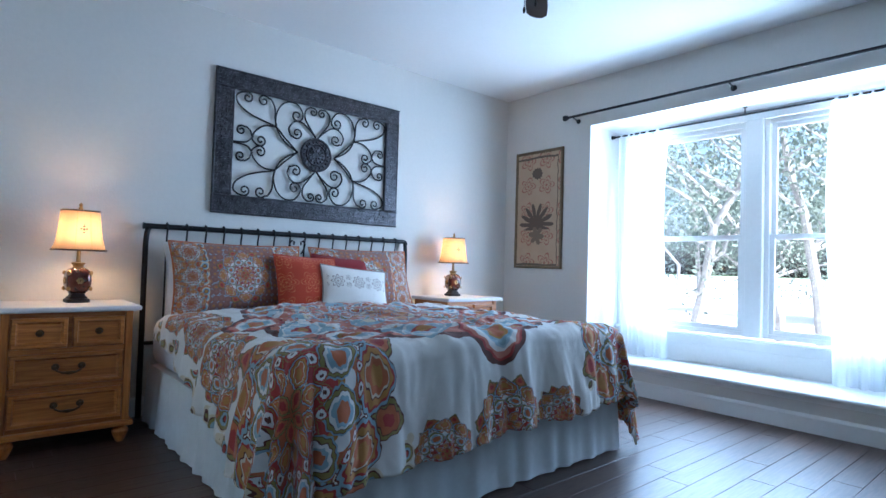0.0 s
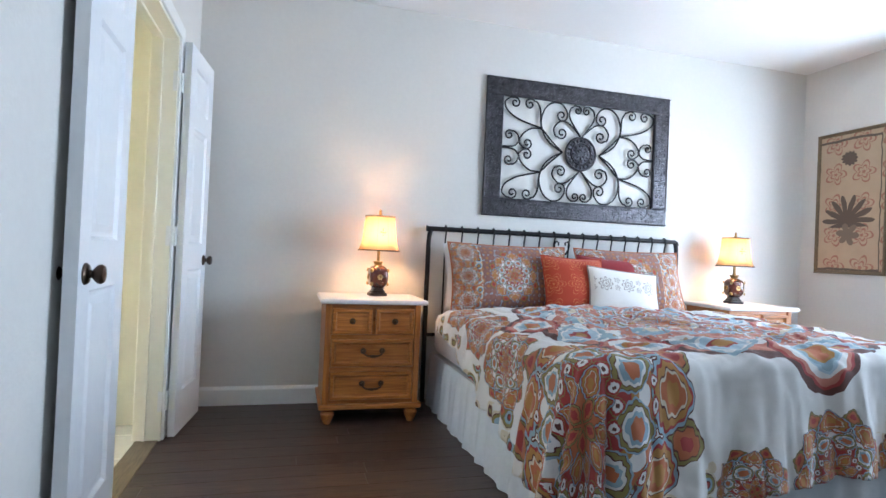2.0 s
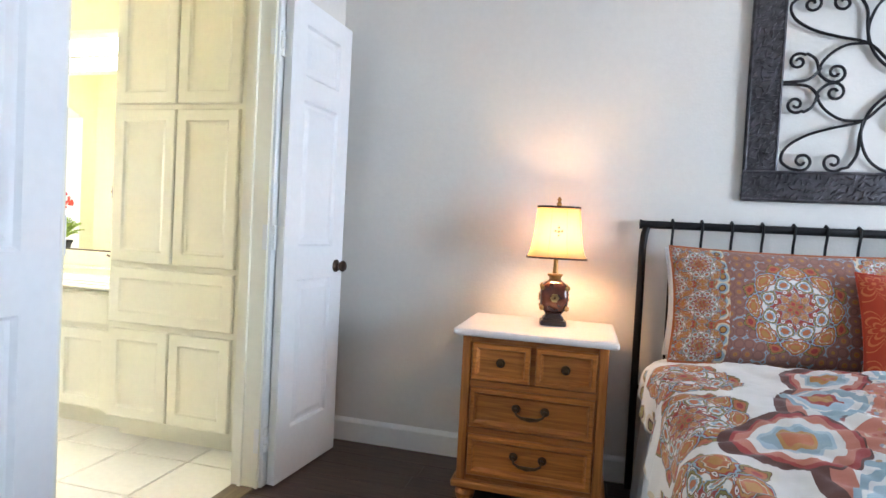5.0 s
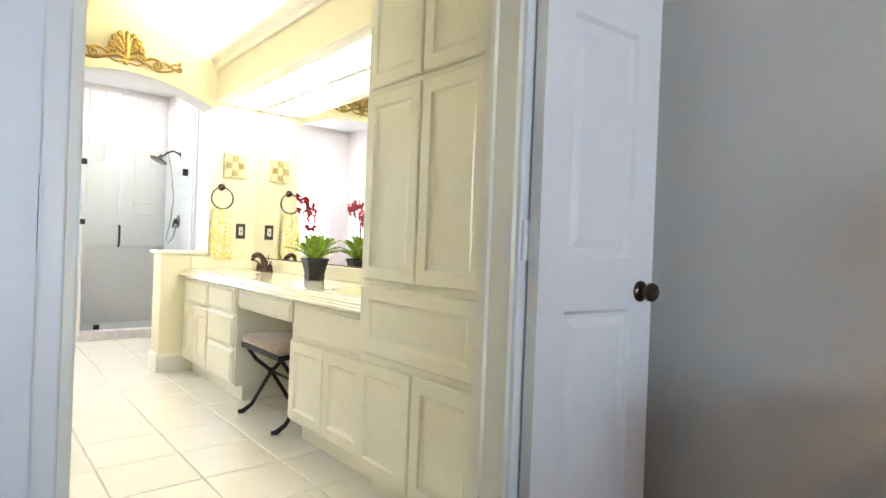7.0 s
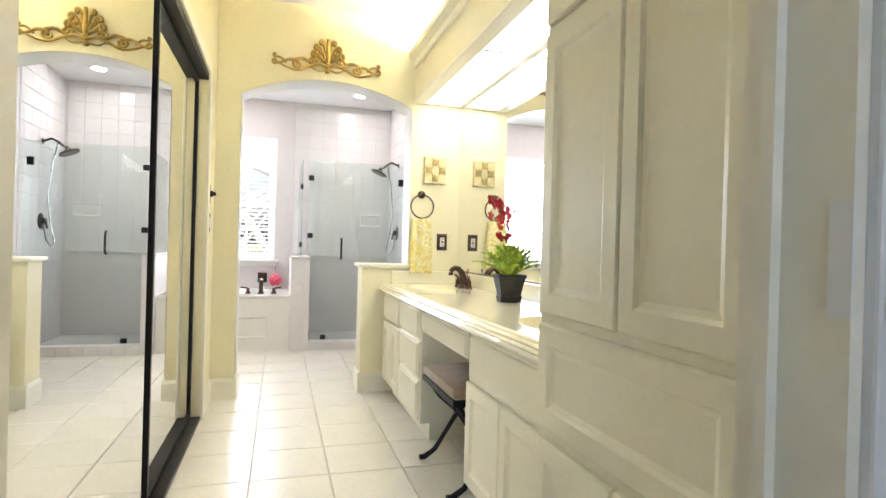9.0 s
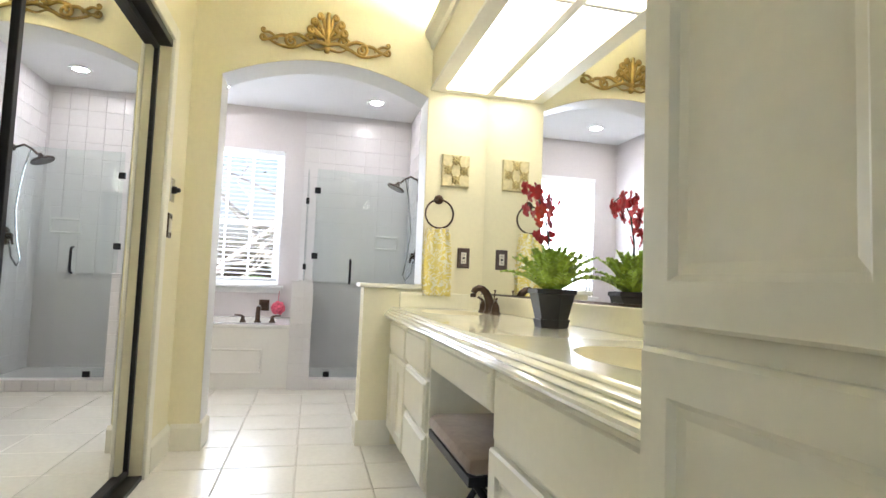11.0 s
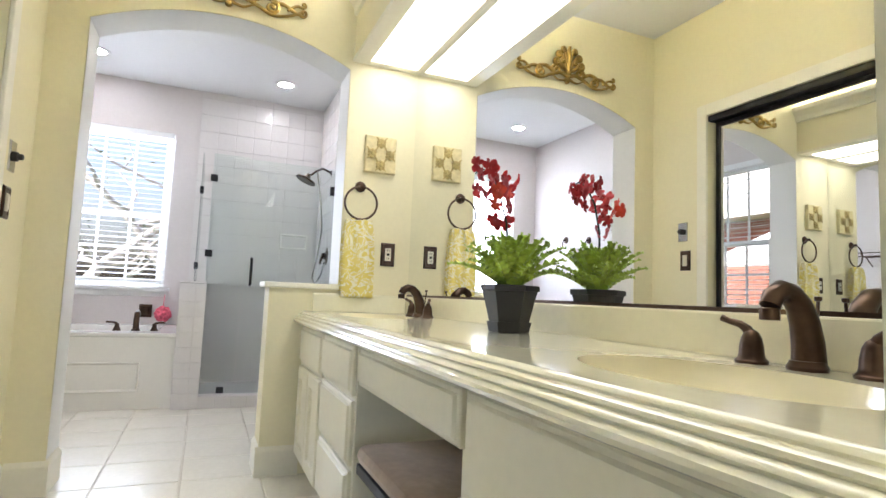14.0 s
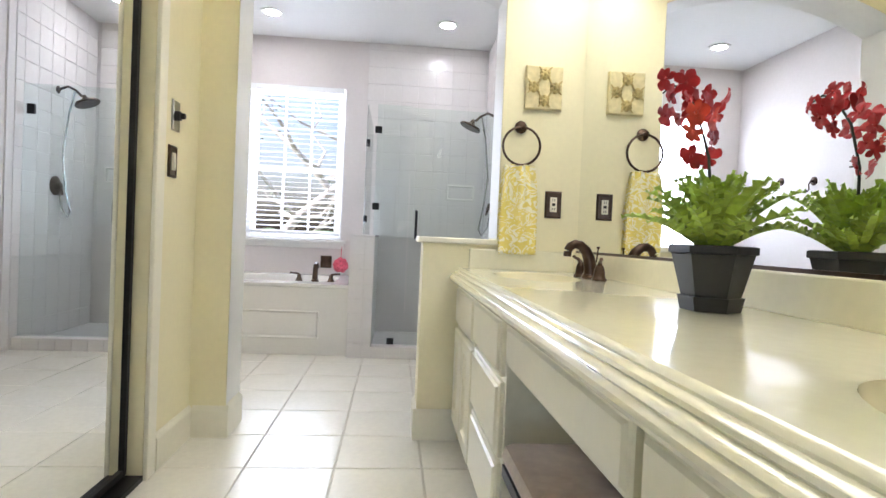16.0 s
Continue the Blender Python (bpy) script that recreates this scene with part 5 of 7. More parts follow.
# ---- nightstands and lamps ----
def nightstand(m, label):
    t = thing("nightstand", m, label, "nightstand", "nightstands beside the bed")
    w, d, f = 0.555, 0.43, -0.43      # body width, depth, front
    x0, x1 = -w / 2, w / 2
    bm = bmesh.new()
    box(bm, x0, f, 0.105, x0 + 0.035, 0, 0.69, bevel=0.004)
    part("side_panel", bm, M_pinev, t)
    bm = bmesh.new()
    box(bm, x1 - 0.035, f, 0.105, x1, 0, 0.69, bevel=0.004)
    part("side_panel", bm, M_pinev, t)
    part("rail", B((x0 + 0.036, f + 0.002, 0.488, x1 - 0.036, f + 0.012, 0.512), (x0 + 0.036, f + 0.002, 0.301, x1 - 0.036, f + 0.012, 0.325)), M_pine, t)
    part("carcass", B((x0 + 0.036, f + 0.012, 0.115, x1 - 0.036, -0.005, 0.688)), M_pine, t)
    bm = bmesh.new()
    box(bm, -0.31, -0.475, 0.69, 0.31, 0.005, 0.718, bevel=0.010)
    part("top", bm, M_whitetop, t, "whitewashed rounded top")
    bm = bmesh.new()
    box(bm, x0 - 0.018, f - 0.02, 0.085, x1 + 0.018, 0, 0.115, bevel=0.008)
    part("base_moulding", bm, M_pine, t)
    for x in (x0 + 0.035, x1 - 0.035):
        for y in (f + 0.025, -0.05):
            bm = bmesh.new()
            lathe(bm, [(0.018, 0), (0.024, 0.012), (0.036, 0.04), (0.040, 0.058), (0.034, 0.07), (0.024, 0.076), (0.030, 0.086)], (x, y, 0), 20)
            part("foot", bm, M_pinev, t, "turned bun foot", True)
    steps = [(0, 0), (0, 0.014), (0.005, 0.022), (0.018, 0.022), (0.024, 0.010), (0.030, 0.004), (0.036, 0.004)]
    inner0, inner1 = x0 + 0.04, x1 - 0.04
    for a, b, z0, z1, kind in ((inner0, -0.010, 0.515, 0.662, "knob"), (0.010, inner1, 0.515, 0.662, "knob"), (inner0, inner1, 0.328, 0.485, "bail"), (inner0, inner1, 0.138, 0.298, "bail")):
        bm = bmesh.new()
        rings(bm, b - a, z1 - z0, steps, facing_south(a, f + 0.012, z0))
        dr = part("drawer", bm, M_pine, t)
        bm = bmesh.new()
        cx, cz, yy = (a + b) / 2, (z0 + z1) / 2, f + 0.004
        if kind == "knob":
            lathe(bm, [(0.018, 0.001), (0.018, 0.004), (0.007, 0.006), (0.007, 0.014), (0.013, 0.020), (0.010, 0.026), (0.0, 0.028)], n=16, m=facing_south(cx, yy, cz))
            part("knob", bm, M_pull, dr, "antique brass knob", True)
        else:
            for s in (-1, 1):
                lathe(bm, [(0.017, 0.001), (0.015, 0.006), (0.007, 0.008), (0.006, 0.016), (0.008, 0.020), (0.0, 0.022)], n=14, m=facing_south(cx + s * 0.055, yy, cz + 0.012))
            tube(bm, [(cx - 0.055, yy - 0.018, cz + 0.012), (cx - 0.05, yy - 0.024, cz - 0.004), (cx - 0.03, yy - 0.026, cz - 0.014), (cx, yy - 0.026, cz - 0.017), (cx + 0.03, yy - 0.026, cz - 0.014), (cx + 0.05, yy - 0.024, cz - 0.004), (cx + 0.055, yy - 0.018, cz + 0.012)], [0.004, 0.0045, 0.0055, 0.0085, 0.0055, 0.0045, 0.004], 8)
            part("bail_pull", bm, M_pull, dr, "dark aged brass bail pull", True)
    return t


ns = nightstand(pose(0.805, 4.33, 0), "honey pine nightstand with a whitewashed top and three drawer rows")
copy_thing(ns, pose(3.575, 4.33, 0))

n = Nodes("lamp_shade_cloth", 0.8)
tr = n.nt.nodes.new("ShaderNodeBsdfTranslucent")
mx = n.nt.nodes.new("ShaderNodeMixShader")
tr.inputs[0].default_value = (0.15, 0.10, 0.055, 1)
n.bsdf.inputs["Base Color"].default_value = (0.55, 0.42, 0.27, 1)
mx.inputs[0].default_value = 0.7
n.nt.links.new(n.bsdf.outputs[0], mx.inputs[1])
n.nt.links.new(tr.outputs[0], mx.inputs[2])
n.nt.links.new(mx.outputs[0], n.nt.nodes["Material Output"].inputs[0])
M_shade = n.mat
M_lbody = mat("mottled_red_brown_glaze", (0.085, 0.018, 0.008), 0.22, 0.2, var=0.6, scale=16, coat=0.6)
M_lbase = mat("dark_brown_wood", (0.018, 0.010, 0.008), 0.35, var=0.3)


def table_lamp(m, label):
    t = thing("table_lamp", m, label, "lamp", "nightstand lamps")
    bm = bmesh.new()
    lathe(bm, [(0.055, 0), (0.055, 0.016), (0.050, 0.020), (0.044, 0.022), (0.044, 0.03), (0.036, 0.036), (0.032, 0.046), (0.038, 0.052)], n=32, square=1.0)
    part("base", bm, M_lbase, t)
    bm = bmesh.new()
    lathe(bm, [(0.036, 0.052), (0.050, 0.066), (0.058, 0.09), (0.060, 0.12), (0.058, 0.15), (0.052, 0.17), (0.040, 0.182), (0.030, 0.188)], n=40, square=0.45)
    body = part("body", bm, M_lbody, t, "mottled red brown square vase body", True)
    for k in range(4):
        bm = bmesh.new()
        q = pose(0, 0, 0.118, 0, 0, 90 * k) @ facing_south(0, -0.0605, 0)
        for j in range(6):
            a = j * math.pi / 3
            lathe(bm, [(0.008, 0), (0.006, 0.003), (0.0, 0.004)], n=8, m=q @ pose(0.011 * math.cos(a), 0.011 * math.sin(a), 0))
        part("medallion", bm, M_brass, body, "gilt flower medallion", True)
        q = pose(0, 0, 0, 0, 0, 90 * k + 45)
        for zz in (0.075, 0.160):
            bm = bmesh.new()
            lathe(bm, [(0.013, 0), (0.010, 0.005), (0.0, 0.007)], n=8, m=q @ facing_south(0, -0.072, zz))
            part("corner_leaf", bm, M_brass, body, "gilt corner leaf", True)
    bm = bmesh.new()
    lathe(bm, [(0.030, 0.188), (0.024, 0.194), (0.026, 0.202), (0.034, 0.212), (0.032, 0.216), (0.012, 0.218), (0.010, 0.24), (0.010, 0.326)], n=20)
    part("neck", bm, M_brass, t, smooth=True)
    # bell shade with a rectangular section and trimmed rims
    prof = [(0.124, 0.284), (0.114, 0.306), (0.105, 0.342), (0.099, 0.386), (0.094, 0.435), (0.090, 0.478), (0.088, 0.497)]
    bm = bmesh.new()
    rows = []
    for r, z in prof:
        row = []
        for k in range(40):
            a = 2 * math.pi * k / 40
            c, s = math.cos(a), math.sin(a)
            q = 1 / (abs(c) ** 3.4 + abs(s) ** 3.4) ** (1 / 3.4)
            row.append(bm.verts.new((r * q * c, r * q * s * 0.8, z)))
        rows.append(row)
    for a, b in zip(rows, rows[1:]):
        for k in range(40):
            bm.faces.new((a[k], a[(k + 1) % 40], b[(k + 1) % 40], b[k]))
    low, high = [v.co.copy() for v in rows[0]], [v.co.copy() for v in rows[-1]]
    part("shade", bm, M_shade, t, "cream bell shade, lit from inside", True)
    for ring in (low, high):
        bm = bmesh.new()
        tube(bm, ring, 0.0045, 6, closed=True)
        part("shade_trim", bm, M_tassel, t, "dark braid trim")
    for k in (-1, 1):
        bm = bmesh.new()
        tube(bm, [(k * r * 0.34, -r * 0.8 * 1.0 - 0.001, z) for r, z in prof], 0.0012, 5)
        part("seam", bm, M_brass, t)
    bm = bmesh.new()
    for x, z, r in ((0, 0, 0.007), (0, 0.016, 0.006), (0, -0.016, 0.005), (-0.013, 0.002, 0.006), (0.013, 0.002, 0.006), (0, 0.026, 0.003)):
        lathe(bm, [(r, 0), (r * 0.8, 0.003), (0, 0.004)], n=10, m=facing_south(x, -0.0875, 0.395 + z))
    part("lily_motif", bm, M_lbase, t, "dark lily motif on the shade", True)
    bm = bmesh.new()
    tube(bm, [(0, 0, 0.275), (0.045, 0, 0.31), (0.05, 0, 0.40), (0.03, 0, 0.47), (0, 0, 0.492)], 0.002, 6)
    tube(bm, [(0, 0, 0.275), (-0.045, 0, 0.31), (-0.05, 0, 0.40), (-0.03, 0, 0.47), (0, 0, 0.492)], 0.002, 6)
    part("harp", bm, M_brass, t)
    bm = bmesh.new()
    lathe(bm, [(0.010, 0.488), (0.022, 0.494), (0.008, 0.502), (0.012, 0.512), (0.006, 0.522), (0.010, 0.532), (0.0, 0.545)], n=16)
    part("finial", bm, M_brass, t, "gilt finial", True)
    bm = bmesh.new()
    lathe(bm, [(0.010, 0.325), (0.014, 0.345), (0.026, 0.380), (0.028, 0.400), (0.02, 0.423), (0.0, 0.430)], n=16)
    part("bulb", bm, M_bulb, t, smooth=True)
    return t


table_lamp(pose(0.856, 4.17, 0.718, 0, 0, 6), "lit table lamp with red brown vase base and cream shade")
table_lamp(pose(3.585, 4.17, 0.718, 0, 0, -12), "lit table lamp with red brown vase base and cream shade")


# ---- wall art ----
def smooth_path(pts, per=6):
    pts = [Vector((p[0], p[1], 0)) for p in pts]
    out = []
    for i in range(len(pts) - 1):
        p0, p1, p2, p3 = pts[max(i - 1, 0)], pts[i], pts[i + 1], pts[min(i + 2, len(pts) - 1)]
        for k in range(per):
            t = k / per
            out.append(0.5 * ((2 * p1) + (p2 - p0) * t + (2 * p0 - 5 * p1 + 4 * p2 - p3) * t * t + (3 * p1 - p0 - 3 * p2 + p3) * t ** 3))
    out.append(pts[-1])
    return out


def curl(cx, cy, r, start, turns):
    """A spiral that closes in on (cx, cy): degrees where it starts, and signed turns."""
    out = []
    k = int(abs(turns) * 18)
    for i in range(k + 1):
        t = i / k
        a = radians(start) + turns * 2 * math.pi * t
        out.append((cx + r * (1 - 0.78 * t) * math.cos(a), cy + r * (1 - 0.78 * t) * math.sin(a)))
    return out


art = thing("wall_art", facing_south((1.597 + 3.098) / 2, YN - 0.004, (1.283 + 2.271) / 2), "dark embossed metal frame holding black wrought iron scrollwork", "wall art")
AW, AH, AB = 1.50, 0.985, 0.130
for k, (x0, y0, x1, y1) in enumerate(((-AW / 2, AH / 2 - AB, AW / 2, AH / 2), (-AW / 2, -AH / 2, AW / 2, -AH / 2 + AB), (-AW / 2, -AH / 2 + AB, -AW / 2 + AB, AH / 2 - AB), (AW / 2 - AB, -AH / 2 + AB, AW / 2, AH / 2 - AB))):
    bm = bmesh.new()
    box(bm, x0, y0, 0.0, x1, y1, 0.020, bevel=0.004)
    side = part("frame_rail", bm, M_artframe, art)
    bm = bmesh.new()
    rnd = random.Random(k)
    horizontal = (x1 - x0) > (y1 - y0)
    L = (x1 - x0) if horizontal else (y1 - y0)
    for j in range(int(L / 0.019)):
        for q in range(4):
            along, o = (j + rnd.uniform(0.1, 0.9)) * 0.019, AB * (0.19 + 0.205 * q + rnd.uniform(-0.06, 0.06))
            p = Vector((x0 + along, y0 + o, 0.0195)) if horizontal else Vector((x0 + o, y0 + along, 0.0195))
            lathe(bm, [(0.010, 0), (0.006, 0.004), (0, 0.005)], n=6, m=Matrix.Translation(p) @ pose(0, 0, 0, 0, 0, rnd.gauss(35, 30)) @ Matrix.Diagonal((rnd.uniform(1.1, 1.9), rnd.uniform(0.3, 0.5), 1, 1)))
    part("embossing", bm, M_artframe, side, "raised leaf embossing")
    bm = bmesh.new()
    for o in (0.006, AB - 0.010):
        if horizontal:
            tube(bm, [(x0, y0 + o + 0.002, 0.021), (x1, y0 + o + 0.002, 0.021)], 0.005, 6)
        else:
            tube(bm, [(x0 + o + 0.002, y0, 0.021), (x0 + o + 0.002, y1, 0.021)], 0.005, 6)
    part("bead", bm, M_artframe, side)
def scroll_path(pts, cx, cy, r, start, turns):
    """A wrought bar through points that ends in a closing spiral."""
    return smooth_path(pts, 6)[:-1] + [Vector((x, y, 0)) for x, y in curl(cx, cy, r, start, turns)]


quarter = [
    scroll_path([(0.15, 0.0), (0.25, 0.085), (0.323, 0.155), (0.43, 0.185), (0.52, 0.215), (0.592, 0.265), (0.608, 0.322), (0.565, 0.357)], 0.532, 0.322, 0.040, 60, 1.3),
    scroll_path([(0.15, 0.0), (0.24, 0.050), (0.30, 0.115), (0.328, 0.20), (0.335, 0.29), (0.368, 0.350)], 0.418, 0.322, 0.042, 140, -1.3),
    scroll_path([(0.323, 0.155), (0.325, 0.23), (0.295, 0.31), (0.235, 0.355), (0.165, 0.350), (0.118, 0.295)], 0.165, 0.268, 0.048, 165, 1.3),
    scroll_path([(0.323, 0.155), (0.40, 0.150), (0.465, 0.105), (0.492, 0.045), (0.455, 0.004)], 0.430, 0.040, 0.040, 290, -1.25),
    scroll_path([(0.005, 0.125), (0.06, 0.18), (0.12, 0.222), (0.18, 0.222), (0.225, 0.165), (0.205, 0.105)], 0.160, 0.140, 0.044, 320, -1.3),
    scroll_path([(0.005, 0.125), (0.055, 0.19), (0.098, 0.255), (0.098, 0.318), (0.055, 0.355)], 0.036, 0.318, 0.033, 75, 1.3),
    scroll_path([(0.492, 0.05), (0.505, 0.095), (0.54, 0.122)], 0.568, 0.088, 0.036, 130, -1.3),
    smooth_path([(0.484, 0.06), (0.52, 0.018), (0.57, 0.006), (0.62, 0.004)], 6),
]
for sx in (-1, 1):
    for sy in (-1, 1):
        for q in quarter:
            bm = bmesh.new()
            tube(bm, [(p.x * sx, p.y * sy, 0.014) for p in q], 0.0062, 6)
            part("scroll", bm, M_iron, art, smooth=True)
bm = bmesh.new()
lathe(bm, [(0.128, 0.008), (0.128, 0.018), (0.118, 0.024), (0.112, 0.018), (0.085, 0.018), (0.080, 0.026), (0.072, 0.018), (0.0, 0.020)], n=40)
for k in range(3):
    for j in range((8, 14, 20)[k]):
        a = 2 * math.pi * j / (8, 14, 20)[k]
        r = (0.03, 0.058, 0.098)[k]
        lathe(bm, [(0.011, 0.018), (0.007, 0.027), (0, 0.028)], n=7, m=pose(0, 0, 0, 0, 0, math.degrees(a)) @ pose(r, 0, 0) @ Matrix.Diagonal((1.2, 0.6, 1, 1)))
part("medallion", bm, M_artframe, art, "round embossed centre medallion", True)

# the painted panel on the window wall
n = Nodes("aged_botanical_print", 0.75)
u, v, vec = n.uv(0.03, 8.0)
tan, dark, pale, rose = (0.40, 0.29, 0.19), (0.13, 0.10, 0.075), (0.50, 0.38, 0.26), (0.34, 0.17, 0.12)
ns_ = n.nt.nodes.new("ShaderNodeTexNoise")
ns_.inputs["Scale"].default_value, ns_.inputs["Detail"].default_value = 9.0, 6
n.nt.links.new(vec, ns_.inputs["Vector"])
col = n.mix(ns_.outputs[0], tan, pale)
d = n.medallion(n.tile(u, 0.2, 0.0), n.tile(v, 0.23, 0.5), 0.09, 5, 0.5)
col = n.mix(n.do("MULTIPLY", n.less(d, 1.0), n.less(n.do("FRACT", n.do("MULTIPLY", d, 2.5)), 0.4)), col, rose)
d = n.medallion(u, n.do("ADD", v, 0.12), 0.19, 14, 0.62, 0.0)
col = n.mix(n.do("MULTIPLY", n.less(d, 1.0), n.do("GREATER_THAN", v, -0.17)), col, dark)
d = n.medallion(u, n.do("ADD", v, 0.22), 0.085, 6, 0.5, 0.5)
col = n.mix(n.less(d, 1.0), col, (0.20, 0.15, 0.11))
d = n.medallion(u, n.do("SUBTRACT", v, 0.34), 0.06, 12, 0.2)
col = n.mix(n.less(d, 1.0), col, dark)
d = n.do("MAXIMUM", n.do("MULTIPLY", n.do("ABSOLUTE", u), 4.3), n.do("MULTIPLY", n.do("ABSOLUTE", v), 1.97))
col = n.mix(n.do("MULTIPLY", n.do("GREATER_THAN", d, 0.93), n.less(d, 0.965)), col, dark)
n.nt.links.new(col, n.bsdf.inputs["Base Color"])
pic = thing("framed_panel", facing_west(XE - 0.003, 3.952, 1.532), "tall aged botanical panel in a narrow brown frame", "picture")
bm = bmesh.new()
rings(bm, 0.56, 1.11, [(0, 0), (0, 0.02), (0.005, 0.026), (0.018, 0.022), (0.026, 0.012)], pose(-0.28, -0.555, 0))
part("frame", bm, wood("brown_frame_wood", (0.12, 0.08, 0.04), (0.24, 0.17, 0.09), 0.4, along=2), pic)
grid_mesh("print", 2, 2, lambda i, j: Vector(((i - 0.5) * 0.505, (j - 0.5) * 1.055, 0.0135)), n.mat, lambda i, j: ((i - 0.5) * 0.46, (j - 0.5) * 1.01), pic, "aged botanical print")


# ---- curtains, rods, fan ----
def rod(m, length, r, label, finials=True):
    t = thing("curtain_rod", m, label, "curtain rod")
    bm = bmesh.new()
    tube(bm, [(0, 0, 0), (length, 0, 0)], r, 10)
    part("rod", bm, M_black, t, smooth=True)
    for x, s in ((0, -1), (length, 1)):
        bm = bmesh.new()
        q = pose(x, 0, 0, 0, 90 * s, 0)
        lathe(bm, [(r * 1.3, 0), (r * 2.0, 0.008), (r * 1.2, 0.014), (r * 2.4, 0.028), (r * 2.2, 0.042), (0.0, 0.052)], n=14, m=q)
        part("finial", bm, M_black, t, smooth=True)
    return t


ro = rod(Matrix(((0, 1, 0, XE - 0.075), (-1, 0, 0, 3.585), (0, 0, 1, 2.318), (0, 0, 0, 1))), 2.75, 0.011, "black iron curtain rod above the window bay")
for x in (0.06, 1.37, 2.69):
    bm = bmesh.new()
    tube(bm, [(x, 0.0, -0.014), (x, 0.035, -0.022), (x, 0.073, -0.03)], 0.006, 8)
    lathe(bm, [(0.022, 0), (0.02, 0.006)], n=12, m=Matrix(((1, 0, 0, x), (0, 0, -1, 0.074), (0, 1, 0, -0.03), (0, 0, 0, 1))))
    part("bracket", bm, M_black, ro, smooth=True)
ri = rod(Matrix(((0, 1, 0, XO - 0.13), (-1, 0, 0, BX1 - 0.03), (0, 0, 1, 2.18), (0, 0, 0, 1))), BX1 - BX0 - 0.06, 0.008, "thin black curtain rod inside the window bay")
bm = bmesh.new()
tube(bm, [(1.10, 0, 0.008), (1.10, 0, 0.05)], 0.005, 8)
lathe(bm, [(0.016, 0), (0.016, 0.004)], (1.10, 0, 0.05), 12)
part("bracket", bm, M_black, ri, smooth=True)
n = Nodes("sheer_white_voile", 0.9)
n.bsdf.inputs["Base Color"].default_value = (0.85, 0.87, 0.90, 1)
tr, tl, m1, m2 = (n.nt.nodes.new("ShaderNode" + k) for k in ("BsdfTransparent", "BsdfTranslucent", "MixShader", "MixShader"))
tl.inputs[0].default_value = (0.88, 0.9, 0.92, 1)
m1.inputs[0].default_value, m2.inputs[0].default_value = 0.6, 0.10
n.nt.links.new(n.bsdf.outputs[0], m1.inputs[1])
n.nt.links.new(tl.outputs[0], m1.inputs[2])
n.nt.links.new(m1.outputs[0], m2.inputs[1])
n.nt.links.new(tr.outputs[0], m2.inputs[2])
n.nt.links.new(m2.outputs[0], n.nt.nodes["Material Output"].inputs[0])
M_sheer = n.mat


def curtain(y0, y1, label, z0, tuck):
    t = thing("sheer_curtain", pose(XO - 0.13, (y0 + y1) / 2, 0), label, "curtain", "bay curtains")
    nu, nv, w = 90, 24, abs(y1 - y0)

    def place(i, j):
        a, b = i / (nu - 1), j / (nv - 1)
        s = (a - 0.5) * w * (1 - tuck * math.sin(b * 2.6))
        fold = math.sin(a * 44 + 1.5 * math.sin(a * 9)) * 0.022 + math.sin(a * 23 + b * 2) * 0.010
        return Vector((fold * (0.5 + 0.5 * b), s + 0.02 * math.sin(b * 5), 2.20 - (2.20 - z0) * b))
    grid_mesh("panel", nu, nv, place, M_sheer, lambda i, j: (i * 0.01, j * 0.08), t)
    return t


curtain(2.86, 3.33, "white sheer curtain panel drawn to the side of the bay", 0.262, 0.12)
curtain(1.20, 1.72, "white sheer curtain panel drawn to the side of the bay", 0.262, -0.05)

fan = thing("ceiling_fan", pose(2.49, 2.37, CEIL), "dark bronze ceiling fan with wooden blades and pull chains", "ceiling fan")
bm = bmesh.new()
lathe(bm, [(0.09, 0), (0.088, -0.03), (0.10, -0.05), (0.125, -0.07), (0.13, -0.11), (0.11, -0.14), (0.06, -0.16), (0.055, -0.20), (0.03, -0.22), (0.0, -0.222)], n=32)
part("motor", bm, M_bronze, fan, smooth=True)
for k in range(5):
    q = pose(0, 0, -0.125, 0, 0, 40 + 72 * k)
    bm = bmesh.new()
    tube(bm, [q @ Vector((0.09, 0, 0)), q @ Vector((0.15, 0, -0.012)), q @ Vector((0.2, 0, -0.006))], 0.010, 8)
    br = part("blade_arm", bm, M_bronze, fan, smooth=True)
    bm = bmesh.new()
    ol = [(0.17, -0.045), (0.30, -0.058), (0.50, -0.066), (0.60, -0.062), (0.64, -0.035), (0.65, 0.0), (0.64, 0.035), (0.60, 0.062), (0.50, 0.066), (0.30, 0.058), (0.17, 0.045)]
    prism(bm, ol, -0.004, 0.004, q @ pose(0, 0, 0, 11) @ Matrix(((0, 1, 0, 0), (0, 0, 1, 0), (1, 0, 0, 0), (0, 0, 0, 1))))
    part("blade", bm, M_lbase, br, "dark wooden blade")
for x, y, L in ((-0.05, 0.03, 0.175), (-0.035, -0.03, 0.155)):
    bm = bmesh.new()
    tube(bm, [(x, y, -0.20), (x, y, -0.20 - L)], 0.0015, 5)
    lathe(bm, [(0.0, 0.0), (0.006, 0.006), (0.007, 0.02), (0.004, 0.034), (0, 0.036)], (x, y, -0.20 - L - 0.034), 8)
    part("pull_chain", bm, M_black, fan)


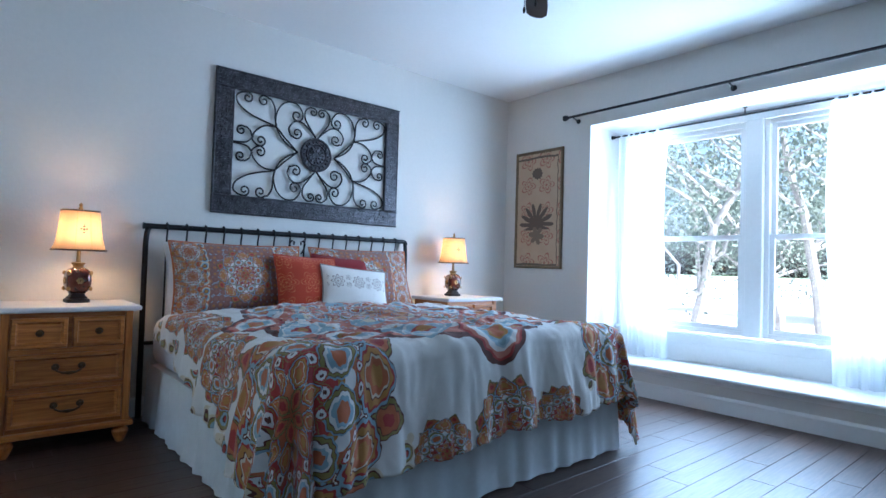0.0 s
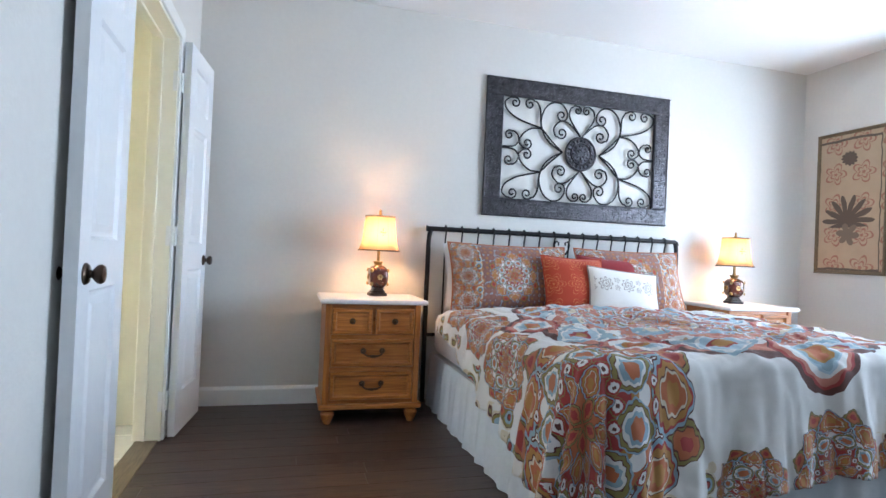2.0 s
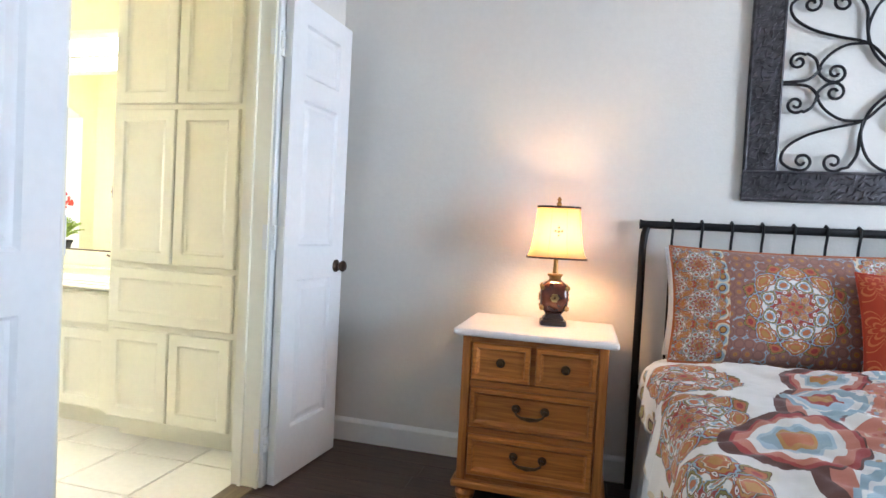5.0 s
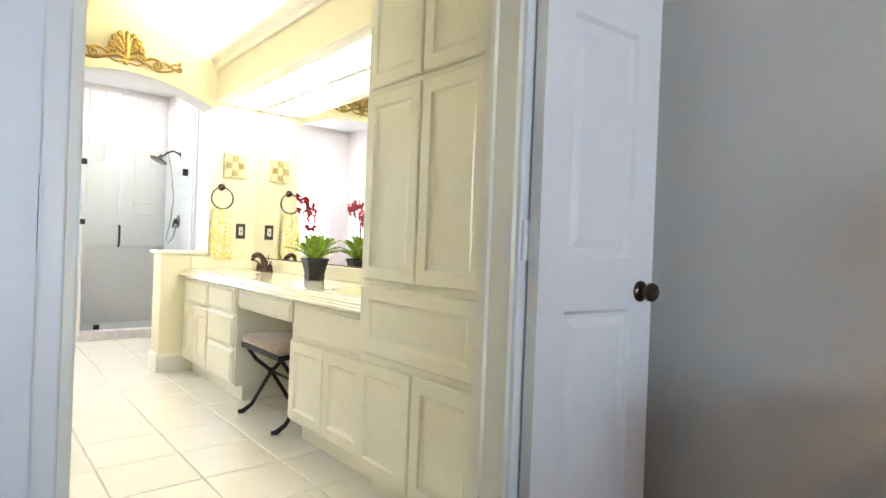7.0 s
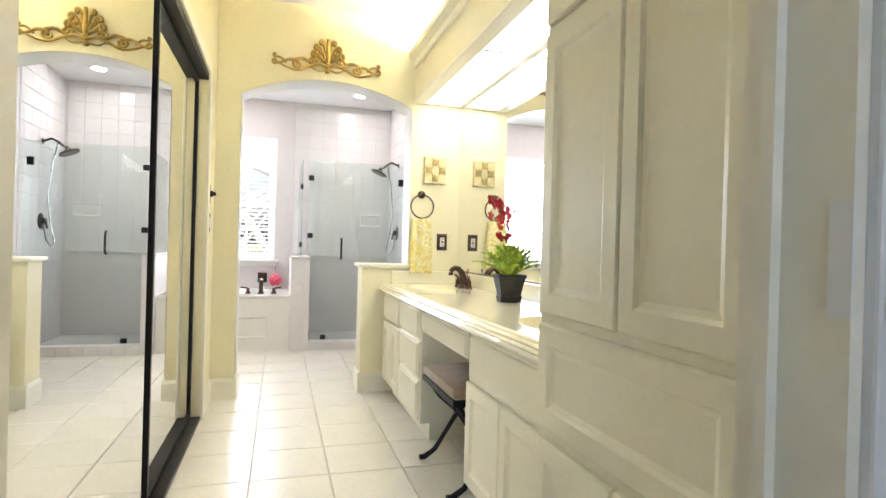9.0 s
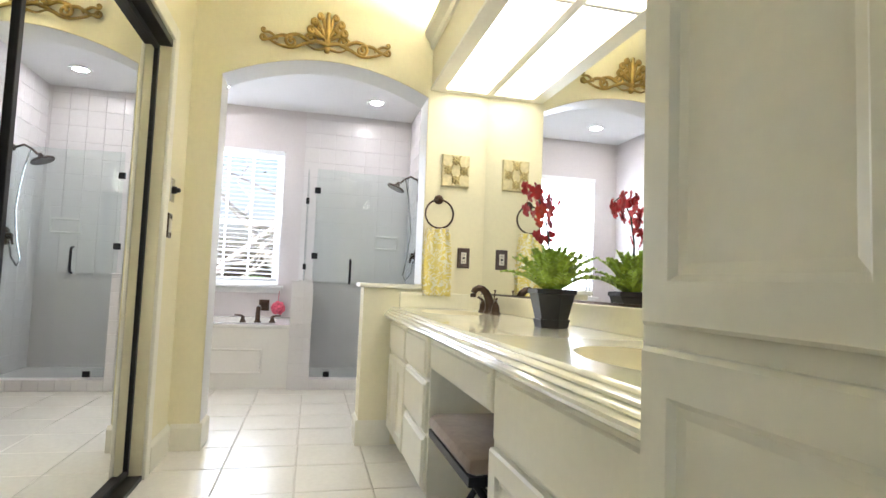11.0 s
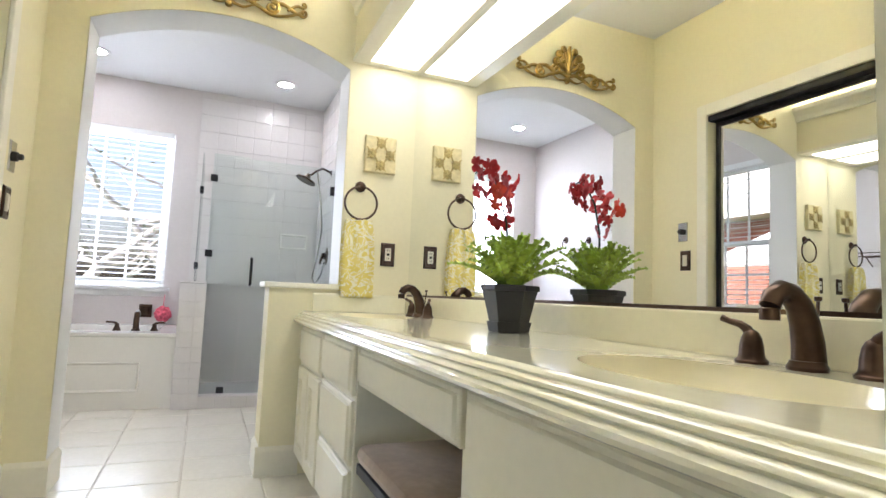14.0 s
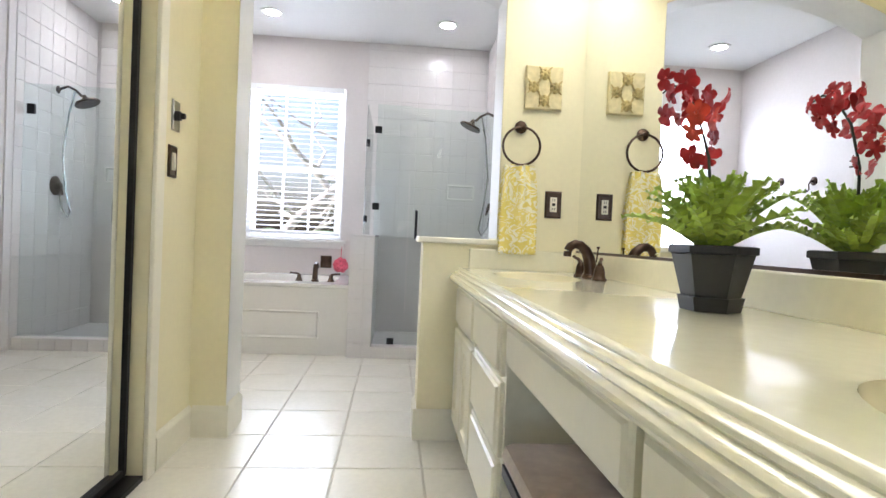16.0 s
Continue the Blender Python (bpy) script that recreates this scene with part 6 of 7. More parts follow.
# ---- double doors to the bathroom ----
def door_leaf(m, label, back=1):
    t = thing("door", m, label, "door", "bathroom doors")
    w, h, th = 0.462, 2.015, 0.035
    st = 0.095
    zs = [(0.0, 0.215), (0.845, 0.985), (1.60, 1.70), (1.915, h)]
    bm = bmesh.new()
    for x0, x1 in ((0, st), (w - st, w)):
        box(bm, x0, -th / 2, 0, x1, th / 2, h, bevel=0.0)
    for z0, z1 in zs:
        box(bm, st, -th / 2, z0, w - st, th / 2, z1)
    leaf = part("leaf", bm, M_door, t)
    for (a, z0), (z1, b) in zip(zs, zs[1:]):
        bm = bmesh.new()
        steps = [(0, th / 2), (0.010, th / 2 - 0.011), (0.022, th / 2 - 0.011), (0.045, th / 2 - 0.003)]
        rings(bm, w - 2 * st, z1 - z0, steps, facing_south(st, 0, z0))
        rings(bm, w - 2 * st, z1 - z0, steps, facing_north(w - st, 0, z0))
        part("panel", bm, M_door, leaf)
    for s in (-1, 1):
        bm = bmesh.new()
        q = facing_south(w - 0.055, -th / 2, 0.892) if s < 0 else facing_north(w - 0.055, th / 2, 0.892)
        lathe(bm, [(0.030, 0), (0.030, 0.004), (0.024, 0.010), (0.012, 0.012), (0.010, 0.018), (0.018, 0.024), (0.026, 0.032), (0.027, 0.040), (0.022, 0.047), (0.0, 0.050)], n=24, m=q)
        part("knob", bm, M_bronze, t, "dark bronze round knob", True)
    for z in (0.19, 1.02, 1.80):
        bm = bmesh.new()
        for q in range(3):
            tube(bm, [(-0.012, back * (th / 2 + 0.005), z - 0.05 + 0.034 * q), (-0.012, back * (th / 2 + 0.005), z - 0.019 + 0.034 * q)], 0.0095, 10)
        box(bm, -0.003, -th / 2 + 0.004, z - 0.048, -0.001, th / 2, z + 0.048)
        part("hinge", bm, M_trim, t, "painted hinge", True)
    return t


door_leaf(pose(-0.226, 3.785, 0.008, 0, 0, 84.5), "white panelled door leaf standing open against the bedroom wall", 1)
door_leaf(pose(-0.242, 2.812, 0.008, 0, 0, -88), "white panelled door leaf standing open against the bedroom wall", -1)
for s, y in ((1, DY1 - 0.018), (-1, DY0 + 0.018)):
    for z in (0.19, 1.02, 1.80):
        t = tagged(link("hinge_plate", B((-0.285, min(y, y - s * 0.003), z - 0.042, XW + 0.006, max(y, y - s * 0.003), z + 0.058)), M_trim), "painted hinge plate on the door frame", "", "", "structure")


# ---- bathroom: small things ----
def towel_ring():
    t = thing("towel_ring", facing_east(XA0 + 0.001, 4.262, 1.405), "dark bronze towel ring on the yellow wall", "towel ring")
    bm = bmesh.new()
    lathe(bm, [(0.028, 0), (0.028, 0.005), (0.02, 0.012), (0.009, 0.016), (0.009, 0.034), (0.013, 0.04), (0.0, 0.044)], n=18)
    part("mount", bm, M_bronze, t, smooth=True)
    bm = bmesh.new()
    tube(bm, [(0.083 * math.sin(a), -0.088 + 0.083 * math.cos(a), 0.034) for a in (2 * math.pi * k / 40 for k in range(40))], 0.0055, 8, closed=True)
    part("ring", bm, M_bronze, t, smooth=True)
    n = Nodes("yellow_patterned_terry", 1.0)
    u, v, vec = n.uv(0.02, 30.0)
    ns1 = n.nt.nodes.new("ShaderNodeTexNoise")
    ns1.inputs["Scale"].default_value, ns1.inputs["Distortion"].default_value = 17.0, 1.6
    n.nt.links.new(vec, ns1.inputs["Vector"])
    col = n.ramp(ns1.outputs[0], [(0, (0.80, 0.77, 0.60)), (0.40, (0.72, 0.60, 0.17)), (0.50, (0.80, 0.77, 0.62)), (0.56, (0.74, 0.63, 0.22)), (0.68, (0.80, 0.77, 0.60))])
    cloth_finish(n, col, 400.0)
    tw = thing("hand_towel", facing_east(XA0 + 0.001, 4.255, 1.405), "yellow and white patterned hand towel hanging from the ring", "towel")
    nu, nv = 40, 40

    def place(i, j):
        a, b = i / (nu - 1) - 0.5, j / (nv - 1)
        side = 1 if b < 0.5 else -1
        q = abs(b - 0.5) * 2            # 0 at the fold over the ring
        w = 0.125 + 0.038 * min(1, q * 2.2) ** 0.8
        fold = math.sin(a * 13 + side) * 0.010 * (1.2 - 0.6 * q)
        out = 0.034 + side * (0.014 * min(1, q * 6)) + fold
        drop = 0.40 if side > 0 else 0.37
        return Vector((a * w * 1.02 + 0.004 * q, -0.165 - q * drop, max(0.004, out)))
    grid_mesh("cloth", nu, nv, place, n.mat, lambda i, j: (i * 0.004, j * 0.02), tw, thick=0.006)


towel_ring()
M_plaque = mat("aged_ivory_plaster", (0.66, 0.58, 0.33), 0.7, var=0.22, scale=18)
M_plaque2 = mat("aged_gold_plaster", (0.42, 0.33, 0.13), 0.65, 0.1, var=0.4, scale=30)
t = thing("wall_plaque", facing_east(XA0 + 0.001, 4.355, 1.582), "square ivory plaque with four raised gold rosettes", "wall decoration")
bm = bmesh.new()
rings(bm, 0.165, 0.19, [(0, 0), (0, 0.022), (0.004, 0.026), (0.03, 0.026)], pose(-0.0825, -0.095, 0))
part("plaque", bm, M_plaque, t)
for cx, cy in ((0, 0.058), (0, -0.058), (-0.048, 0), (0.048, 0)):
    bm = bmesh.new()
    for k in range(6):
        a = k * math.pi / 3 + 0.5
        lathe(bm, [(0.012, 0.026), (0.009, 0.035), (0, 0.039)], n=8, m=pose(cx + 0.015 * math.cos(a), cy + 0.015 * math.sin(a), 0))
    lathe(bm, [(0.012, 0.028), (0.009, 0.042), (0, 0.045)], n=10, m=pose(cx, cy, 0))
    for s in (-1, 1):
        tube(bm, [(cx + s * 0.012, cy + 0.012, 0.03), (cx + s * 0.03, cy + 0.032, 0.032)], [0.006, 0.002], 6)
        tube(bm, [(cx + s * 0.012, cy - 0.012, 0.03), (cx + s * 0.028, cy - 0.03, 0.032)], [0.006, 0.002], 6)
    part("rosette", bm, M_plaque2, t, "raised gold rosette", True)

# carved ornament over the arch
orn = thing("wall_ornament", facing_east(XA0 + 0.002, 3.575, 2.255), "carved antique gold scroll ornament over the arch", "wall decoration")
half = [
    (smooth_path([(0.0, -0.02), (0.06, -0.005), (0.13, -0.03), (0.20, -0.06), (0.28, -0.045), (0.34, -0.012)], 6), 0.013, 0.006),
    (smooth_path([(0.02, 0.02), (0.08, 0.045), (0.115, 0.02)], 6)[:-1] + [Vector((x, y, 0)) for x, y in curl(0.085, 0.012, 0.034, 15, -1.0)], 0.012, 0.008),
    (smooth_path([(0.10, -0.01), (0.16, 0.02), (0.215, 0.01)], 6)[:-1] + [Vector((x, y, 0)) for x, y in curl(0.195, -0.022, 0.034, 50, -1.1)], 0.012, 0.007),
    (smooth_path([(0.19, 0.0), (0.25, 0.005), (0.30, -0.02), (0.335, -0.03)], 6)[:-1] + [Vector((x, y, 0)) for x, y in curl(0.345, -0.015, 0.02, 250, 0.9)], 0.011, 0.006),
    (smooth_path([(0.27, -0.02), (0.31, 0.012), (0.345, 0.01)], 6)[:-1] + [Vector((x, y, 0)) for x, y in curl(0.345, 0.026, 0.014, 280, 0.9)], 0.008, 0.005),
    (smooth_path([(0.0, -0.03), (0.03, -0.045), (0.07, -0.05), (0.11, -0.03)], 6), 0.010, 0.004),
]
for s in (-1, 1):
    for pts, r0, r1 in half:
        bm = bmesh.new()
        k = len(pts)
        tube(bm, [(p.x * s, p.y, 0.010 + r0 * 0.4) for p in pts], [r0 + (r1 - r0) * i / (k - 1) for i in range(k)], 8)
        lathe(bm, [(0.0, 0.008), (r1 * 1.5, 0.005), (r1 * 1.5, -0.005), (0, -0.008)], (pts[-1].x * s, pts[-1].y, 0.014), 8)
        part("scroll", bm, M_gold, orn, smooth=True)
# leafy crest of curled lobes about a tall middle leaf
bm = bmesh.new()
tube(bm, [(0, 0.0, 0.016), (0, 0.05, 0.022), (0, 0.10, 0.022), (0, 0.145, 0.020), (0, 0.165, 0.028), (0, 0.158, 0.036)], [0.012, 0.016, 0.015, 0.013, 0.011, 0.006], 10)
part("palm_leaf", bm, M_gold, orn, smooth=True)
for s in (-1, 1):
    for ex, ey, r, fat in ((0.040, 0.138, 0.016, 0.011), (0.072, 0.100, 0.019, 0.012), (0.088, 0.052, 0.022, 0.012), (0.045, 0.070, 0.014, 0.009)):
        pts = smooth_path([(0.006, 0.01), (ex * 0.45, ey * 0.62), (ex * 0.72, ey * 0.98), (ex, ey + r)], 5)[:-1] + [Vector((x, y, 0)) for x, y in curl(ex, ey, r, 90, -0.85)]
        bm = bmesh.new()
        k = len(pts)
        tube(bm, [(p.x * s, p.y, 0.016 + 0.010 * i / k) for i, p in enumerate(pts)], [fat * (0.75 + 0.35 * math.sin(math.pi * i / (k - 1))) for i in range(k)], 8)
        lathe(bm, [(0.0, 0.010), (0.009, 0.006), (0.009, -0.006), (0, -0.010)], (pts[-1].x * s, pts[-1].y, 0.026), 8)
        part("palm_leaf", bm, M_gold, orn, smooth=True)
bm = bmesh.new()
lathe(bm, [(0.0, 0.03), (0.016, 0.026), (0.024, 0.014), (0.026, 0)], (0, 0.0, 0.0), 14)
lathe(bm, [(0.0, 0.026), (0.014, 0.022), (0.018, 0.010), (0.018, 0)], (0, -0.045, 0.0), 12)
part("boss", bm, M_gold, orn, smooth=True)

# stool in the knee space
st = thing("vanity_stool", pose(-2.27, 4.155, 0), "vanity stool with a taupe suede seat and dark curved metal legs", "stool")
bm = bmesh.new()
box(bm, -0.25, -0.185, 0.41, 0.25, 0.185, 0.462, bevel=0.024)
for v in bm.verts:
    if v.co.z > 0.44:
        v.co.z += 0.012 * (1 - (v.co.x / 0.25) ** 2) * (1 - (v.co.y / 0.185) ** 2)
part("seat", bm, M_seat, st, "taupe suede cushion", True)
part("seat_rail", B((-0.245, -0.18, 0.385, 0.245, -0.165, 0.41), (-0.245, 0.165, 0.385, 0.245, 0.18, 0.41), (-0.245, -0.165, 0.385, -0.23, 0.165, 0.41), (0.23, -0.165, 0.385, 0.245, 0.165, 0.41)), M_iron, st)
for x in (-0.225, 0.225):
    for s in (-1, 1):
        bm = bmesh.new()
        tube(bm, [(x, -s * 0.155, 0.388), (x, -s * 0.10, 0.31), (x, s * 0.0, 0.225), (x, s * 0.06, 0.13), (x, s * 0.115, 0.045), (x, s * 0.165, 0.013), (x, s * 0.19, 0.014)], [0.011, 0.011, 0.012, 0.011, 0.012, 0.014, 0.012], 10)
        part("leg", bm, M_iron, st, "curved metal leg", True)
    bm = bmesh.new()
    lathe(bm, [(0.0, -0.016), (0.020, -0.012), (0.020, 0.012), (0.0, 0.016)], n=14, m=pose(x, 0, 0.225, 0, 90, 0))
    part("boss", bm, M_iron, st, smooth=True)
bm = bmesh.new()
tube(bm, [(-0.225, 0, 0.225), (0.225, 0, 0.225)], 0.008, 8)
part("stretcher", bm, M_iron, st, smooth=True)

# potted orchid and fern
PX, PYY = -2.44, 4.385
pl = thing("potted_plant", pose(PX, PYY, CT + 0.001), "red orchid and green fern in a black hexagonal pot", "plant")
bm = bmesh.new()
lathe(bm, [(0.050, 0.004), (0.052, 0.022), (0.056, 0.024), (0.080, 0.118), (0.086, 0.120), (0.086, 0.134), (0.078, 0.136), (0.076, 0.115)], n=6)
part("pot", bm, M_pot, pl, "black hexagonal plastic pot")
bm = bmesh.new()
lathe(bm, [(0.058, 0.0), (0.065, 0.030), (0.060, 0.030), (0.054, 0.005)], n=6)
part("saucer", bm, M_pot, pl)
bm = bmesh.new()
lathe(bm, [(0.077, 0.116), (0.05, 0.122), (0.0, 0.125)], n=12)
part("soil", bm, M_pot2, pl)
rnd = random.Random(4)


def fern_leaf(bm, a, L, tilt, width):
    """A broad toothed leaf that rises, leans out and curls over at its tip."""
    n, prev = 25, None
    c, z, ang = Vector((math.cos(a) * 0.015, math.sin(a) * 0.015, 0.122)), 0.0, tilt
    out, side = Vector((math.cos(a), math.sin(a), 0)), Vector((-math.sin(a), math.cos(a), 0))
    for k in range(n):
        t = k / (n - 1)
        w = width * (math.sin(min(1.0, t * 0.86 + 0.10) * math.pi) ** 0.8) * (0.80 + 0.32 * (k % 3) / 2) + 0.0012
        up = out * -math.sin(ang) + Vector((0, 0, math.cos(ang)))
        wave = 0.006 * math.sin(k * 2.1 + a * 7)
        row = [bm.verts.new(c - side * w + up * (w * 0.5 + wave)), bm.verts.new(c), bm.verts.new(c + side * w + up * (w * 0.5 - wave))]
        if prev:
            bm.faces.new((prev[0], prev[1], row[1], row[0]))
            bm.faces.new((prev[1], prev[2], row[2], row[1]))
        prev = row
        c = c + (out * math.cos(ang) + Vector((0, 0, math.sin(ang)))) * (L / (n - 1))
        ang -= 0.055 * t * (1.6 - tilt * 0.5)


for k in range(60):
    bm = bmesh.new()
    lay = k % 4
    fern_leaf(bm, k * 2.39996 + rnd.uniform(-0.25, 0.25), (0.175, 0.185, 0.18, 0.165)[lay] * rnd.uniform(0.82, 1.08), (0.72, 0.98, 1.20, 1.40)[lay] + rnd.uniform(-0.12, 0.12), rnd.uniform(0.015, 0.021))
    part("fern_leaf", bm, M_leaf, pl, smooth=True)


def blossom(name, centre, facing, size, material):
    bm = bmesh.new()
    q = facing.to_track_quat("Z", "Y").to_matrix().to_4x4()
    q.translation = centre
    for k in range(5):
        a = 2 * math.pi * k / 5 + rnd.uniform(-0.2, 0.2)
        w, L = size * rnd.uniform(0.26, 0.50), size * rnd.uniform(0.85, 1.15)
        c, s = math.cos(a), math.sin(a)
        rows = []
        for t, ww, zz in ((0.05, 0.15, 0.0), (0.35, 0.85, 0.10), (0.7, 1.0, 0.16), (0.92, 0.6, 0.08), (1.0, 0.1, 0.0)):
            p = Vector((c * t * L, s * t * L, zz * size))
            o = Vector((-s, c, 0)) * ww * w
            rows.append([bm.verts.new(q @ (p - o)), bm.verts.new(q @ (p + Vector((0, 0, -0.08 * size)))), bm.verts.new(q @ (p + o))])
        for r0, r1 in zip(rows, rows[1:]):
            bm.faces.new((r0[0], r0[1], r1[1], r1[0]))
            bm.faces.new((r0[1], r0[2], r1[2], r1[1]))
    lathe(bm, [(size * 0.12, 0), (size * 0.14, size * 0.12), (0, size * 0.26)], n=8, m=q)
    return part(name, bm, material, pl, smooth=True)


bm = bmesh.new()
stem = [Vector((0.0, 0.0, 0.12)), Vector((-0.004, -0.006, 0.22)), Vector((-0.012, -0.012, 0.32)), Vector((-0.05, -0.02, 0.42)), Vector((-0.10, -0.024, 0.485)), Vector((-0.15, -0.03, 0.51)), Vector((-0.19, -0.032, 0.50))]
tube(bm, stem, [0.0035, 0.0035, 0.003, 0.003, 0.0028, 0.0025, 0.002], 7)
part("stem", bm, M_stem, pl, smooth=True)
for k, (x, y, z, s, m_) in enumerate(((-0.20, -0.03, 0.50, 0.038, M_petal), (-0.165, -0.06, 0.525, 0.042, M_petal), (-0.17, 0.0, 0.475, 0.042, M_petal), (-0.13, -0.05, 0.49, 0.044, M_petal), (-0.135, -0.01, 0.455, 0.044, M_petal), (-0.095, -0.045, 0.50, 0.042, M_petal), (-0.10, 0.01, 0.475, 0.040, M_petal), (-0.16, -0.06, 0.44, 0.040, M_petal), (-0.105, -0.055, 0.425, 0.042, M_petal), (-0.06, -0.05, 0.455, 0.040, M_petal), (-0.015, -0.055, 0.42, 0.046, M_petal2), (0.035, -0.04, 0.395, 0.038, M_petal2), (-0.035, -0.05, 0.385, 0.038, M_petal2), (-0.05, -0.045, 0.335, 0.042, M_petal), (-0.01, -0.02, 0.365, 0.034, M_petal))):
    blossom("blossom", Vector((x * 0.85 + 0.022, y, z - 0.012)), Vector((rnd.uniform(-0.3, 0.8), -1 + rnd.uniform(-0.2, 0.6), rnd.uniform(-0.5, 0.3))), s * 0.66, m_)
    if k % 3 < 2:
        blossom("blossom", Vector((x * 0.85 + 0.028, y + 0.035, z - 0.016)), Vector((rnd.uniform(-0.6, 0.6), 1 + rnd.uniform(-0.4, 0.2), rnd.uniform(-0.4, 0.4))), s * 0.62, M_petal)

# hooks on the tub room's south wall
for x, z in ((-5.75, 1.50), (-5.38, 1.47)):
    t = thing("robe_hook", facing_north(x, YTS + 0.001, z), "round dark bronze robe hook", "hook", "robe hooks")
    bm = bmesh.new()
    lathe(bm, [(0.035, 0), (0.034, 0.006), (0.012, 0.012), (0.009, 0.03), (0.0, 0.034)], n=18)
    tube(bm, [(0, 0, 0.028), (0, -0.03, 0.045), (0, -0.07, 0.04), (0, -0.085, 0.055), (0, -0.07, 0.07)], 0.005, 8)
    part("hook", bm, M_bronze, t, smooth=True)
t = thing("towel_shelf", facing_north(-4.55, YTS + 0.001, 1.50), "dark bronze wall towel shelf with hooks", "towel rack")
for z, y in ((0.05, 0.0), (0.12, 0.0), (0.19, 0.0), (0.19, 0.04)):
    bm = bmesh.new()
    tube(bm, [(-0.28, y, z), (0.28, y, z)], 0.006, 8)
    part("bar", bm, M_bronze, t, smooth=True)
for x in (-0.24, 0.24):
    bm = bmesh.new()
    tube(bm, [(x, 0, 0.0), (x, 0, 0.19), (x, 0.04, 0.20)], 0.007, 8)
    tube(bm, [(x, -0.10, 0.0), (x, -0.05, 0.06), (x, 0.0, 0.12)], 0.006, 8)
    part("bracket", bm, M_bronze, t, smooth=True)
for x in (-0.12, 0.0, 0.12):
    bm = bmesh.new()
    tube(bm, [(x, 0, 0.05), (x, -0.04, 0.055), (x, -0.06, 0.075), (x, -0.045, 0.09)], 0.004, 6)
    part("hook", bm, M_bronze, t, smooth=True)


# window blinds in the tub room
def blind(m, w, z0, z1, label, closed=0.0):
    t = thing("window_blind", m, label, "blind", "tub room blinds")
    part("headrail", B((0, z1 - 0.05, 0.0, w, z1, 0.045), bevel=0.004), M_blind, t)
    k = 0
    z = z1 - 0.075
    me = None
    while z > z0 + 0.03:
        if me is None:
            bm = bmesh.new()
            box(bm, 0.004, -0.001, -0.022, w - 0.004, 0.001, 0.022)
            ob = part("slat", bm, M_blind, t)
            me = ob.data
        else:
            ob = new("slat", me)
            ob.parent = t
        ob.matrix_local = pose(0, z, 0.022, closed + 3 * math.sin(k * 2.3), 0, 0)
        z -= 0.043
        k += 1
    part("bottom_rail", B((0.002, z0, 0.006, w - 0.002, z0 + 0.022, 0.038), bevel=0.003), M_blind, t)
    return t


blind(facing_east(XT + 0.004, TW[0] + 0.01, 0), TW[1] - TW[0] - 0.02, 0.88, 2.185, "white slatted blind with open slats over the tub window", 8)
blind(facing_south(SW[0] + 0.01, YTN - 0.004, 0), SW[1] - SW[0] - 0.02, 0.88, 2.185, "white slatted blind with open slats over the side window", 12)

# ---- outside ----
M_grass = mat("lawn", (0.07, 0.11, 0.03), 0.9, var=0.4, scale=1.5, fine=9)
M_bark = mat("grey_bark", (0.40, 0.37, 0.34), 0.9, var=0.3, scale=9, bump=0.8, bscale=18)
M_fol = mat("tree_leaf", (0.17, 0.20, 0.15), 0.6, var=0.5, scale=3)
M_palm = mat("palm_leaf", (0.10, 0.15, 0.06), 0.5, var=0.4, scale=3)
M_conc = mat("pale_concrete", (0.62, 0.61, 0.59), 0.85, var=0.1, scale=1.0)
M_brick = mat("red_brick", (0.36, 0.13, 0.09), 0.85, var=0.3, scale=5)
M_mortar = mat("mortar", (0.45, 0.42, 0.38), 0.9, var=0.1)
M_fence = wood("weathered_fence", (0.20, 0.16, 0.12), (0.36, 0.30, 0.24), 0.8, along=2)
bm = bmesh.new()
bmesh.ops.create_grid(bm, x_segments=60, y_segments=60, size=600)
bmesh.ops.translate(bm, verts=bm.verts[:], vec=(0, 0, -0.45))
structure("ground", bm, M_grass, "green lawn round the house")
structure("road", B((5.4, -200, -0.47, 320, 200, -0.43)), M_conc, "pale concrete street")


